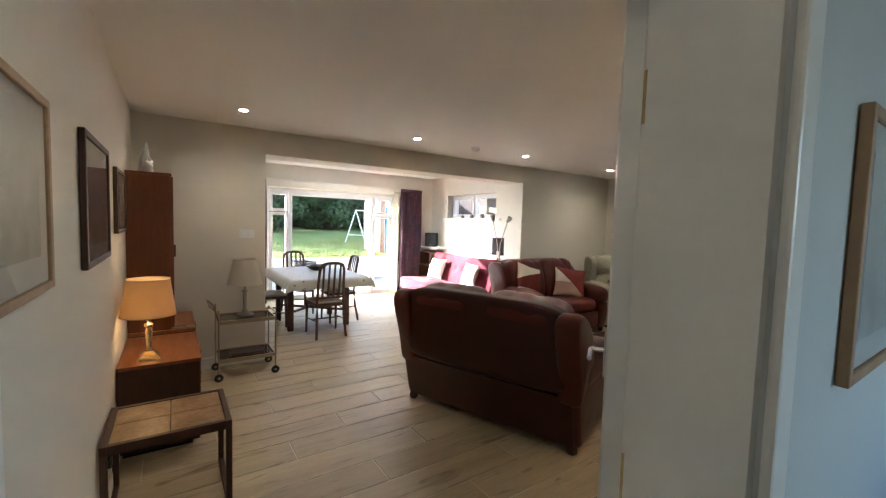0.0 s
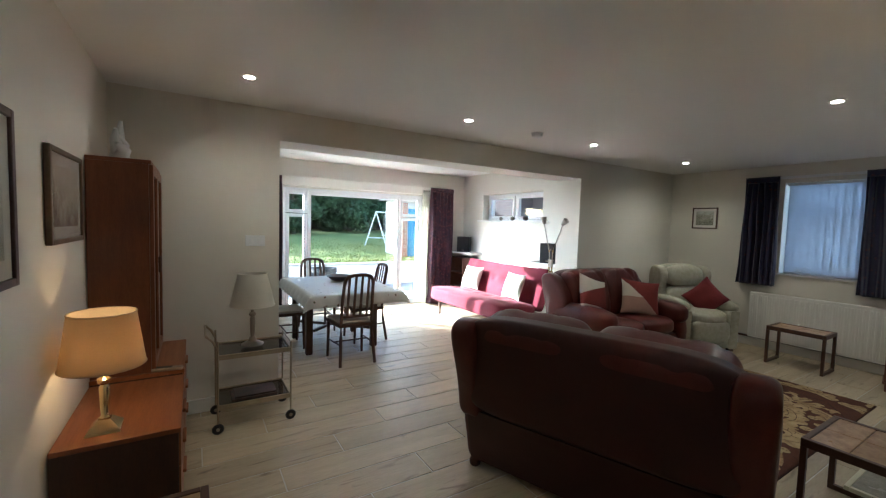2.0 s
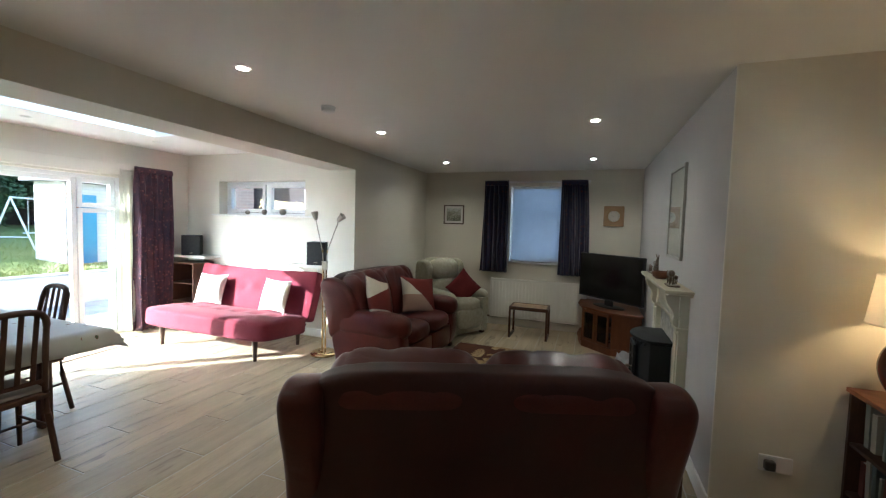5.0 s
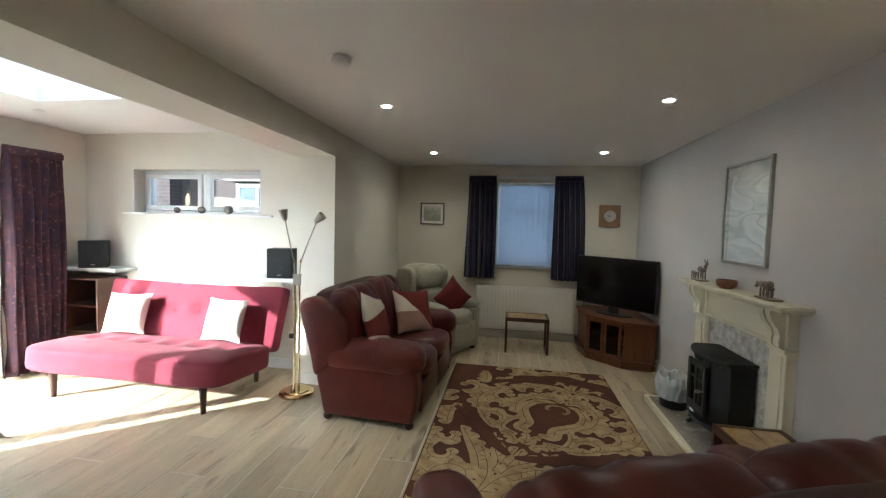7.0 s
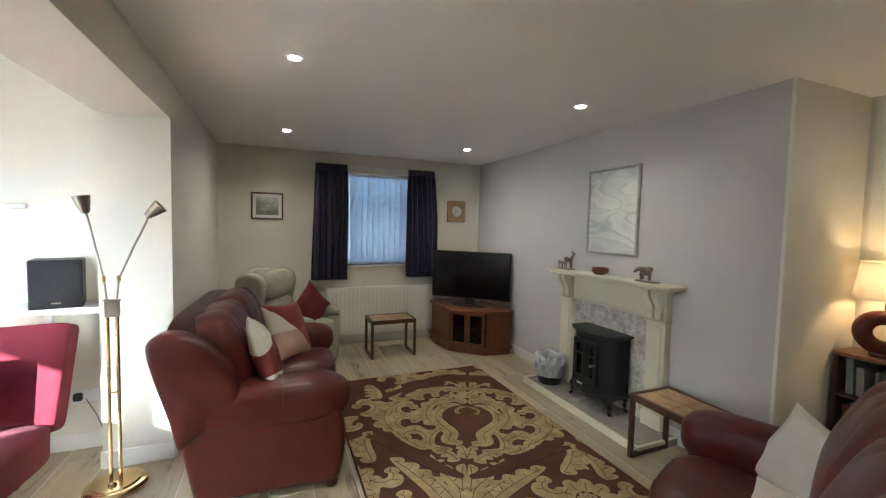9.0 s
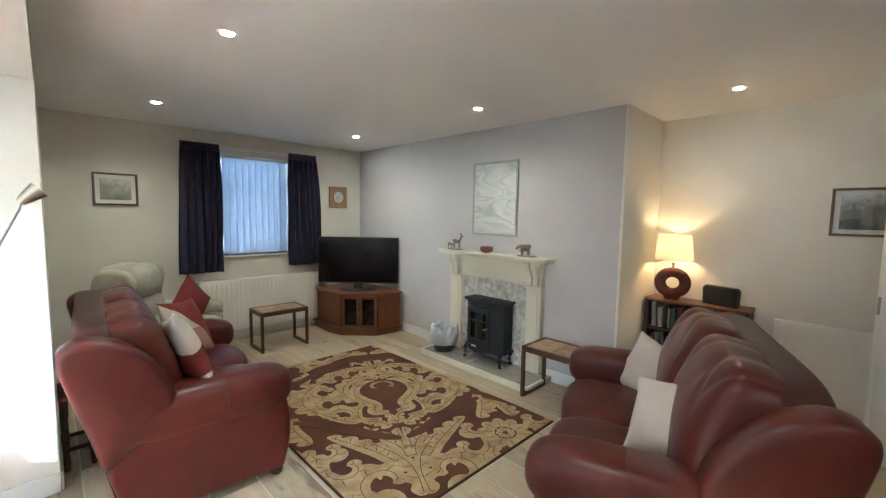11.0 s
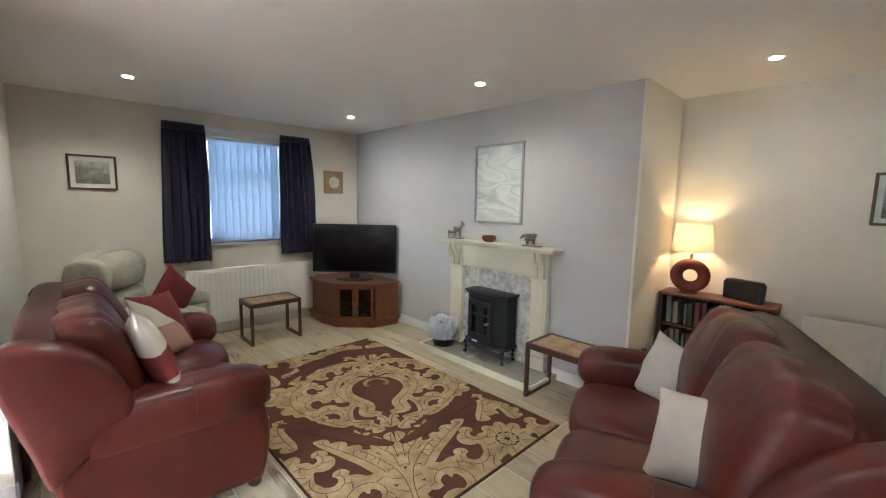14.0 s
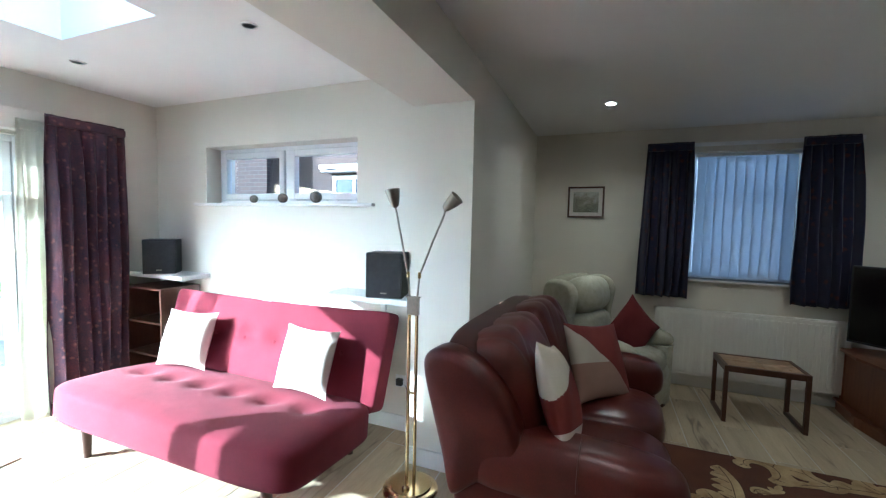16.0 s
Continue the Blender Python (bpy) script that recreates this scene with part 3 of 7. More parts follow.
def loveseat(m, label):
    s = thing("leather_loveseat", m, label, "sofa", "leather loveseats in the sitting room")
    body = bmesh.new()
    prism(body, [(-0.34, 0.06), (0.34, 0.06), (0.38, 0.30), (0.34, 0.34), (-0.34, 0.34)], -0.70, 0.70, "x", 0.02)
    part("body", body, LEATHER_SHADED, s, smooth=True)
    for sx in (-1, 1):
        bm = bmesh.new()
        xa, xb = (-0.75, -0.54) if sx < 0 else (0.54, 0.75)
        # side panel with a rolled arm over it
        puffed(bm, [(-0.395, 0.06), (-0.30, 0.052), (0.0, 0.050), (0.26, 0.052), (0.325, 0.065), (0.36, 0.20), (0.39, 0.335), (0.375, 0.385), (0.30, 0.445), (0.18, 0.52), (0.05, 0.56), (-0.15, 0.57), (-0.36, 0.57), (-0.41, 0.46), (-0.435, 0.33), (-0.425, 0.18)], xa + 0.012, xb - 0.016, 0.035, 0.004)
        arm_panel = part("arm_panel", bm, LEATHER, s, smooth=True)
        bm = bmesh.new()

        def roll(p):
            q = p.copy()
            q.z *= 1 - 0.12 * max(0, p.y)
            q.z -= 0.10 * max(0, p.y) ** 2
            q.x += 0.03 * math.sin(7 * p.y + 1) * abs(p.x)
            q.y = math.copysign(abs(p.y) ** 0.6, p.y)
            return q
        soft(bm, (0.262, 0.86, 0.262), 2.9, 16, Matrix.Translation((sx * 0.628, -0.035, 0.524)), roll)
        arm = part("arm", bm, LEATHER, s, smooth=True)
        bm = tube(bmesh.new(), [(sx * 0.628 + 0.130 * math.copysign(abs(math.cos(a)) ** 0.69, math.cos(a)), -0.10, 0.524 + 0.130 * math.sin(a) ** 0.69) for a in [math.pi * k / 12 for k in range(13)]], 0.004, 6)
        part("seam", bm, LEATHER, arm)
        for y, z in ((-0.10, 0.44), (0.215, 0.46)):
            part("seam", tube(bmesh.new(), [(sx * 0.7345, y, 0.07), (sx * 0.7355, y, 0.25), (sx * 0.735, y, z)], 0.0035, 6), LEATHER, arm_panel)
        bm = bmesh.new()
        puffed(bm, [(0.115, 0.585), (0.125, 0.68), (0.175, 0.79), (0.262, 0.890), (0.360, 0.945), (0.455, 0.962), (0.524, 0.930), (0.534, 0.86), (0.492, 0.68), (0.440, 0.50), (0.408, 0.37), (0.375, 0.355), (0.300, 0.415), (0.200, 0.495)], sx * 0.752, sx * 0.595, 0.045, 0.012)
        part("back_wing", bm, LEATHER, s, smooth=True)
        bm = bmesh.new()
        soft(bm, (0.56, 0.66, 0.21), 3.6, 12, Matrix.Translation((sx * 0.272, -0.12, 0.385)) @ Matrix.Rotation(radians(-3), 4, "X"), lambda p: Vector((p.x, p.y, p.z + 0.10 * (1 - p.x ** 2) * (1 - p.y ** 2) * (p.z > 0))))
        part("seat_cushion", bm, LEATHER, s, smooth=True)
        bm = bmesh.new()
        prism(bm, [(-0.415, 0.07), (-0.43, 0.20), (-0.42, 0.31), (-0.36, 0.31), (-0.36, 0.07)], sx * 0.535, sx * 0.003, "x", 0.012)
        part("front_panel", bm, LEATHER, s, smooth=True)
        bm = bmesh.new()

        def pillow(p):
            q = p.copy()
            f = 1 - q.x ** 2
            across = (p.x * 0.325 + sx * 0.316) / 0.66
            q.y -= 0.16 * f * (0.60 + 0.40 * math.cos(4.2 * q.z + 0.2)) * (p.y < 0.4)
            high = max(0, min(1, (p.z - 0.2) / 0.5))
            for at, wide, deep in ((-0.66, 0.07, 0.9), (-0.36, 0.05, 0.6), (-0.08, 0.08, 1.0), (0.20, 0.045, 0.5), (0.44, 0.07, 0.8), (0.72, 0.06, 1.0)):
                lean = at * sx + 0.22 * sx * math.sin(2.6 * p.z + 5 * at)
                q.y += 0.045 * deep * high * math.exp(-((p.x - lean) / wide) ** 2) * (p.y < 0.5)
                q.z -= 0.022 * deep * high * math.exp(-((p.x - lean) / wide) ** 2)
            q.z += 0.10 * (1 - across ** 4) * max(0, p.z)
            q.x = math.copysign(abs(q.x) ** 0.75, q.x)
            q.y += 0.16 * max(0, p.z) ** 2
            return q
        soft(bm, (0.650, 0.34, 0.575), 5.0, 30, Matrix.Translation((sx * 0.316, 0.262, 0.700)) @ Matrix.Rotation(radians(-14), 4, "X"), pillow)
        part("back_cushion", bm, LEATHER, s, smooth=True)
        for fy in (-0.36, 0.31):
            bm = lathe(bmesh.new(), [(0.022, 0.0), (0.034, 0.012), (0.036, 0.035), (0.026, 0.06)], 14, Matrix.Translation((sx * 0.68, fy, 0)))
            part("foot", bm, DARK_WOOD, s, smooth=True)
    # outer back: lower band and the overhanging upper shell with its arched top
    bm = bmesh.new()
    prism(bm, [(0.28, 0.07), (0.345, 0.07), (0.41, 0.40), (0.30, 0.40)], -0.70, 0.70, "x", 0.015)
    part("lower_back_panel", bm, LEATHER_SHADED, s, smooth=True)
    bm = bmesh.new()

    def shell(p):
        q = p.copy()
        q.z += 0.12 * (1 - q.x ** 6) * max(0, q.z) ** 2
        q.y += 0.3 * q.z
        return q
    soft(bm, (1.38, 0.17, 0.56), 7.0, 20, Matrix.Translation((0, 0.385, 0.688)), shell)
    part("upper_back_shell", bm, LEATHER_SHADED, s, smooth=True)
    return s


loveseat(pose(2.398, 2.527, 0, 0, 0, 110.5), "oxblood leather two-seat sofa on small bun feet beside the tiled table")
loveseat(pose(4.71, 4.065, 0, 0, 0, -3), "oxblood leather two-seat sofa with patchwork cushions by the floor lamp")


def cushion(m, size, material, label, name="scatter_cushion", split=None, n=16):
    c = thing(name, m, label, "cushion", "")
    bm = bmesh.new()
    w, h, t = size
    grid = {}
    for side in (1, -1):
        for i in range(n + 1):
            for j in range(n + 1):
                u, v = 2 * i / n - 1, 2 * j / n - 1
                edge = (1 - u * u) * (1 - v * v)
                k = 1 - 0.06 * (1 - abs(u * v)) * (abs(u) > 0.99 or abs(v) > 0.99)
                d = side * t / 2 * max(0, edge) ** 0.5 * (1 + 0.07 * math.sin(6 * u + 2 * v * side))
                x = u * w / 2 * (1 - 0.10 * (1 - v * v) * abs(u) ** 3)
                z = v * h / 2 * (1 - 0.10 * (1 - u * u) * abs(v) ** 3)
                if (abs(u) == 1 or abs(v) == 1) and (1, i, j) in grid:
                    grid[side, i, j] = grid[1, i, j]
                else:
                    grid[side, i, j] = bm.verts.new((x, d, z + h / 2))
        for i in range(n):
            for j in range(n):
                f = (grid[side, i, j], grid[side, i + 1, j], grid[side, i + 1, j + 1], grid[side, i, j + 1])
                face = bm.faces.new(f if side > 0 else f[::-1])
                if split:
                    face.material_index = split(2 * (i + 0.5) / n - 1, 2 * (j + 0.5) / n - 1)
    ob = part("cover", bm, material, c, smooth=True)
    return c, ob


# ---- sofa bed, armchair, tables ----
def sofa_bed():
    s = thing("sofa_bed", pose(4.30, 6.12, 0, 0, 0, -90), "crimson buttoned velour click-clack sofa bed on dark tapered legs", "sofa bed")
    # local: x along the width, front at -y
    bm = bmesh.new()

    def dimple(p, cols, row, axis):
        d = 0
        for cx in cols:
            for r in row:
                rr = ((p.x - cx) * 7.5) ** 2 + (((p.y if axis == "z" else p.z) - r) * 3.0) ** 2
                d += math.exp(-rr * 2.2)
        return d

    def seat_shape(p):
        q = p.copy()
        if q.z > 0:
            q.z -= 0.28 * dimple(p, (-0.71, -0.426, -0.142, 0.142, 0.426, 0.71), (0.15,), "z")
            q.z += 0.12 * (1 - abs(p.y)) - 0.25 * max(0, -p.y - 0.7)
        return q
    soft(bm, (1.90, 0.76, 0.23), 8.0, 46, Matrix.Translation((0, -0.14, 0.320)) @ Matrix.Rotation(radians(-5), 4, "X"), seat_shape)
    part("seat", bm, RED_VELVET, s, smooth=True)
    bm = bmesh.new()

    def back_shape(p):
        q = p.copy()
        if q.y < 0:
            q.y += 0.5 * dimple(p, (-0.71, -0.426, -0.142, 0.142, 0.426, 0.71), (0.15,), "x")
            q.y -= 0.25 * (1 - p.x ** 2) * (1 - p.z ** 2)
        q.z += 0.07 * abs(p.x) ** 12 * (p.z > 0) - 0.05 * (1 - abs(p.x)) * max(0, p.z)
        q.x *= 1 + 0.012 * p.z
        return q
    soft(bm, (1.90, 0.15, 0.62), 18.0, 46, Matrix.Translation((0, 0.335, 0.60)) @ Matrix.Rotation(radians(-17), 4, "X"), back_shape)
    part("backrest", bm, RED_VELVET, s, smooth=True)
    for x in (-0.675, -0.405, -0.135, 0.135, 0.405, 0.675):
        part("button", lathe(bmesh.new(), [(0.012, 0), (0.010, 0.006), (0.002, 0.009)], 10, Matrix.Translation((x, 0.245, 0.655)) @ Matrix.Rotation(radians(73), 4, "X")), RED_VELVET, s)
    for x in (-0.72, 0.72):
        for y in (-0.40, 0.28):
            part("leg", lathe(bmesh.new(), [(0.020, 0), (0.032, 0.27)], 14, Matrix.Translation((x, y, 0))), DARK_WOOD, s, smooth=True)
    part("frame_rail", boxes([((-0.80, -0.42, 0.235), (0.80, 0.34, 0.262))], 0.004), BLACK_METAL, s)
    return s


sofa_bed()
for k, y in enumerate((6.66, 5.62)):
    cushion(pose(4.36, y + 0.0, 0.435, -20, 0, -90 + (8 if k == 0 else -3)), (0.42, 0.40, 0.15), CREAM_CLOTH, "cream satin-like scatter cushion leaning on the crimson sofa bed")


def armchair():
    a = thing("armchair", pose(6.06, 3.89, 0, 0, 0, -27), "pale sage patterned fabric wing armchair in the corner", "armchair")
    part("base", prism(bmesh.new(), [(-0.36, 0.05), (0.34, 0.05), (0.36, 0.36), (-0.36, 0.36)], -0.36, 0.36, "x", 0.03), GREEN_CLOTH, a, smooth=True)
    part("seat_cushion", soft(bmesh.new(), (0.52, 0.62, 0.20), 3.6, 9, Matrix.Translation((0, -0.11, 0.43))), GREEN_CLOTH, a, smooth=True)
    part("front_panel", soft(bmesh.new(), (0.50, 0.10, 0.30), 4, 7, Matrix.Translation((0, -0.37, 0.26))), GREEN_CLOTH, a, smooth=True)
    for sx in (-1, 1):
        bm = prism(bmesh.new(), [(-0.37, 0.04), (0.36, 0.04), (0.38, 0.52), (-0.38, 0.52)], sx * 0.255, sx * 0.385, "x", 0.02)
        arm = part("arm", bm, GREEN_CLOTH, a, smooth=True)
        part("arm_roll", soft(bmesh.new(), (0.19, 0.74, 0.17), 2.6, 8, Matrix.Translation((sx * 0.325, -0.02, 0.565))), GREEN_CLOTH, arm, smooth=True)
        bm = puffed(bmesh.new(), [(0.10, 0.54), (0.15, 0.68), (0.13, 0.82), (0.12, 0.93), (0.17, 1.01), (0.27, 1.035), (0.37, 1.01), (0.41, 0.90), (0.41, 0.70), (0.39, 0.54), (0.25, 0.50)], sx * 0.262, sx * 0.372, 0.035, 0.012)
        part("wing", bm, GREEN_CLOTH, a, smooth=True)
    part("backrest", soft(bmesh.new(), (0.62, 0.20, 0.68), 4, 9, Matrix.Translation((0, 0.31, 0.72)) @ Matrix.Rotation(radians(-8), 4, "X")), GREEN_CLOTH, a, smooth=True)
    part("head_roll", soft(bmesh.new(), (0.54, 0.25, 0.31), 2.7, 12, Matrix.Translation((0, 0.20, 0.895)) @ Matrix.Rotation(radians(-10), 4, "X")), GREEN_CLOTH, a, smooth=True)
    part("lumbar_roll", soft(bmesh.new(), (0.52, 0.21, 0.25), 2.7, 12, Matrix.Translation((0, 0.16, 0.645)) @ Matrix.Rotation(radians(-6), 4, "X")), GREEN_CLOTH, a, smooth=True)
    for sx in (-1, 1):
        for fy in (-0.32, 0.30):
            part("foot", boxes([((sx * 0.32 - 0.03, fy - 0.03, 0), (sx * 0.32 + 0.03, fy + 0.03, 0.05))], 0.006), DARK_WOOD, a)


armchair()
cushion(pose(5.95, 3.79, 0.55, -8, 46, -56) @ pose(0, 0, -0.04), (0.40, 0.40, 0.13), MAROON_CLOTH, "maroon scatter cushion set on its corner on the sage armchair")

TILE_TOP = surface("glazed_brown_cream_tile", (0.46, 0.30, 0.15), (0.20, 0.10, 0.04), 9.0, 0.22, 0.4, bump=0.15, fine=40, per_object=0.12)
TABLE_WOOD = surface("dark_rosewood_table_frame", (0.085, 0.034, 0.018), (0.05, 0.020, 0.011), 4.0, 0.35, bump=0.05, fine=30, stretch=(4, 4, 1))


def tile_table(m, label, h=0.44, lx=0.53, ly=0.36):
    t = thing("tiled_side_table", m, label, "side table", "tile-topped side tables")
    x, y, r = lx / 2, ly / 2, 0.028
    part("top_frame", boxes([((-x, -y, h - 0.045), (-x + r, y, h)), ((x - r, -y, h - 0.045), (x, y, h)), ((-x + r, -y, h - 0.045), (x - r, -y + r, h)), ((-x + r, y - r, h - 0.045), (x - r, y, h))], 0.003), TABLE_WOOD, t)
    part("top_board", boxes([((-x + r, -y + r, h - 0.03), (x - r, y - r, h - 0.014))]), TABLE_WOOD, t)
    for sx in (-1, 1):
        for sy in (-1, 1):
            a, b = sorted((sx * x, sx * (x - r)))
            c, d = sorted((sy * y, sy * (y - r)))
            part("leg", boxes([((a, c, 0.03), (b, d, h - 0.045))], 0.002), TABLE_WOOD, t)
        a, b = sorted((sx * x, sx * (x - r)))
        part("runner", boxes([((a, -y, 0), (b, y, 0.03))], 0.003), TABLE_WOOD, t)
    nx, ny = 2, 2
    wx, wy = (lx - 2 * r) / nx, (ly - 2 * r) / ny
    for i in range(nx):
        for j in range(ny):
            part("tile", boxes([((-x + r + i * wx + 0.002, -y + r + j * wy + 0.002, h - 0.014), (-x + r + (i + 1) * wx - 0.002, -y + r + (j + 1) * wy - 0.002, h - 0.003))], 0.002, 1), TILE_TOP, t)
    return t


first_table = tile_table(pose(3.36, 1.66, 0), "dark wood side table with a tiled top beside the hearth")
second_table = copy_thing(first_table, pose(6.27, 2.79, 0, 0, 0, 90))
second_table["label"] = "dark wood side table with a brown tiled top before the radiator"
tile_table(pose(0.145, 2.64, 0), "larger dark wood side table with a tiled top by the sideboard", 0.455, 0.53, 0.46)


# ---- dining table and chairs ----
def dining_table():
    t = thing("dining_table", pose(1.86, 5.92, 0), "brown wooden dining table with square legs and stretchers", "dining table")
    part("tabletop", boxes([((-0.50, -0.73, 0.725), (0.50, 0.73, 0.75))], 0.006), CHAIR_WOOD, t)
    part("apron", boxes([((-0.38, -0.28, 0.65), (0.38, -0.255, 0.725)), ((-0.38, 0.50, 0.65), (0.38, 0.525, 0.725)), ((-0.40, -0.255, 0.65), (-0.375, 0.50, 0.725)), ((0.375, -0.255, 0.65), (0.40, 0.50, 0.725))], 0.003), CHAIR_WOOD, t)
    for x in (-0.40, 0.37):
        for y in (-0.25, 0.48):
            part("leg", boxes([((x - 0.036, y - 0.036, 0), (x + 0.036, y + 0.036, 0.65))], 0.008), CHAIR_WOOD, t)
    for sgn in (-1, 1):
        d = Vector((0.74, sgn * 0.72, 0))
        bm = bmesh.new()
        L = d.length / 2 - 0.04
        zc = 0.22 + (0.032 if sgn > 0 else 0)
        box(bm, (-L, -0.018, zc - 0.015), (L, 0.018, zc + 0.015), 0.004, 2, Matrix.Translation((0, 0.12, 0)) @ Matrix.Rotation(math.atan2(d.y, d.x), 4, "Z"))
        part("stretcher", bm, CHAIR_WOOD, t)


dining_table()
CLOTH_PRINT = surface("white_tablecloth_with_small_sprigs", (0.62, 0.62, 0.58), (0.58, 0.58, 0.55), 3.0, 0.4, bump=0.02)
_t = CLOTH_PRINT.node_tree
_v = node(_t, "TexVoronoi", Scale=11.0)
_c = _t.nodes.new("ShaderNodeTexCoord")
_t.links.new(_c.outputs["Object"], _v.inputs["Vector"])
_n = node(_t, "TexNoise", Scale=70.0, Detail=2.0)
_t.links.new(_c.outputs["Object"], _n.inputs["Vector"])
_add = _t.nodes.new("ShaderNodeMath")
_add.operation = "MULTIPLY_ADD"
_add.inputs[1].default_value = 0.35
_t.links.new(_n.outputs["Fac"], _add.inputs[0])
_t.links.new(_v.outputs["Distance"], _add.inputs[2])
_r = _t.nodes.new("ShaderNodeValToRGB")
_r.color_ramp.elements[0].position, _r.color_ramp.elements[1].position = 0.25, 0.31
_r.color_ramp.elements[0].color, _r.color_ramp.elements[1].color = (0.10, 0.13, 0.07, 1), (0.62, 0.61, 0.57, 1)
_e = _r.color_ramp.elements.new(0.285)
_e.color = (0.30, 0.07, 0.06, 1)
_t.links.new(_add.outputs[0], _r.inputs["Fac"])
_t.links.new(_r.outputs["Color"], _t.nodes["Principled BSDF"].inputs["Base Color"])


def tablecloth():
    t = thing("tablecloth", pose(1.86, 5.92, 0.7515), "white tablecloth with small sprigs hanging over the dining table", "tablecloth")
    bm = bmesh.new()
    nx, ny = 44, 60
    hx, hy = 0.505, 0.735
    drop = 0.13
    W, H = hx + drop, hy + drop
    g = []
    for i in range(nx + 1):
        row = []
        for j in range(ny + 1):
            u, v = -W + 2 * W * i / nx, -H + 2 * H * j / ny
            ox, oy = max(0, abs(u) - hx), max(0, abs(v) - hy)
            ripple = 0.014 * math.sin(u * 19 + v * 3) * min(1, oy / 0.08) + 0.014 * math.sin(v * 17 + u * 2) * min(1, ox / 0.08)
            x = max(-hx, min(hx, u)) + math.copysign(0.012 * min(1, ox * 40) + 0.22 * ox + 0.35 * min(ox, oy), u) * (ox > 0) + math.copysign(ripple, u) * (ox > 0)
            y = max(-hy, min(hy, v)) + math.copysign(0.012 * min(1, oy * 40) + 0.22 * oy + 0.35 * min(ox, oy), v) * (oy > 0) + math.copysign(ripple, v) * (oy > 0)
            z = -0.94 * max(ox, oy) - 0.25 * min(ox, oy)
            row.append(bm.verts.new((x, y, z)))
        g.append(row)
    for i in range(nx):
        for j in range(ny):
            bm.faces.new((g[i][j], g[i + 1][j], g[i + 1][j + 1], g[i][j + 1]))
    ob = part("cloth", bm, CLOTH_PRINT, t, smooth=True)
    mod = ob.modifiers.new("thickness", "SOLIDIFY")
    mod.thickness, mod.offset = 0.002, 1


tablecloth()


def dining_chair():
    """Seat front towards -y, back at +y."""
    c = thing("dining_chair", pose(0, 0, 0), "brown wooden dining chair with arched slatted back and pale seat pad", "dining chair", "dining chairs round the table")
    part("seat_frame", prism(bmesh.new(), [(-0.22, -0.21), (0.22, -0.21), (0.19, 0.19), (-0.19, 0.19)], 0.40, 0.435, "z", 0.008), CHAIR_WOOD, c)
    part("seat_pad", prism(bmesh.new(), [(-0.205, -0.20), (0.205, -0.20), (0.175, 0.16), (-0.175, 0.16)], 0.436, 0.465, "z", 0.013, 3), WHITE_CLOTH, c, smooth=True)
    for sx in (-1, 1):
        part("front_leg", tube(bmesh.new(), [(sx * 0.195, -0.185, 0.40), (sx * 0.20, -0.195, 0.0)], 0.019, 10, r_end=0.013), CHAIR_WOOD, c, smooth=True)
        part("back_leg", tube(bmesh.new(), [(sx * 0.19, 0.235, 0.0), (sx * 0.172, 0.185, 0.30), (sx * 0.168, 0.175, 0.45), (sx * 0.162, 0.20, 0.70), (sx * 0.155, 0.235, 0.88)], 0.0165, 10), CHAIR_WOOD, c, smooth=True)
        part("side_stretcher", tube(bmesh.new(), [(sx * 0.196, -0.185, 0.20), (sx * 0.178, 0.195, 0.22)], 0.009, 8), CHAIR_WOOD, c, smooth=True)
    part("cross_stretcher", tube(bmesh.new(), [(-0.186, 0.0, 0.21), (0.186, 0.0, 0.21)], 0.009, 8), CHAIR_WOOD, c, smooth=True)
    bm = tube(bmesh.new(), [(-0.155, 0.235, 0.86), (-0.148, 0.243, 0.905), (-0.125, 0.25, 0.94), (-0.07, 0.256, 0.958), (0, 0.258, 0.962), (0.07, 0.256, 0.958), (0.125, 0.25, 0.94), (0.148, 0.243, 0.905), (0.155, 0.235, 0.86)], 0.019, 10)
    part("top_rail", bm, CHAIR_WOOD, c, smooth=True)
    part("lower_rail", boxes([((-0.165, 0.170, 0.50), (0.165, 0.188, 0.525))], 0.005), CHAIR_WOOD, c)
    for x in (-0.105, -0.035, 0.035, 0.105):
        bm = bmesh.new()
        prism(bm, [(0.174, 0.52), (0.186, 0.52), (0.214, 0.70), (0.258, 0.955), (0.247, 0.955), (0.202, 0.70)], x - 0.013, x + 0.013, "x", 0.003, 1)
        part("back_slat", bm, CHAIR_WOOD, c)
    return c


chair = dining_chair()
chair.matrix_world = pose(1.83, 5.33, 0, 0, 0, 180)
for x, y, r in ((2.245, 6.03, -90), (1.81, 6.73, 0), (1.265, 6.10, 90)):
    copy_thing(chair, pose(x, y, 0, 0, 0, r))

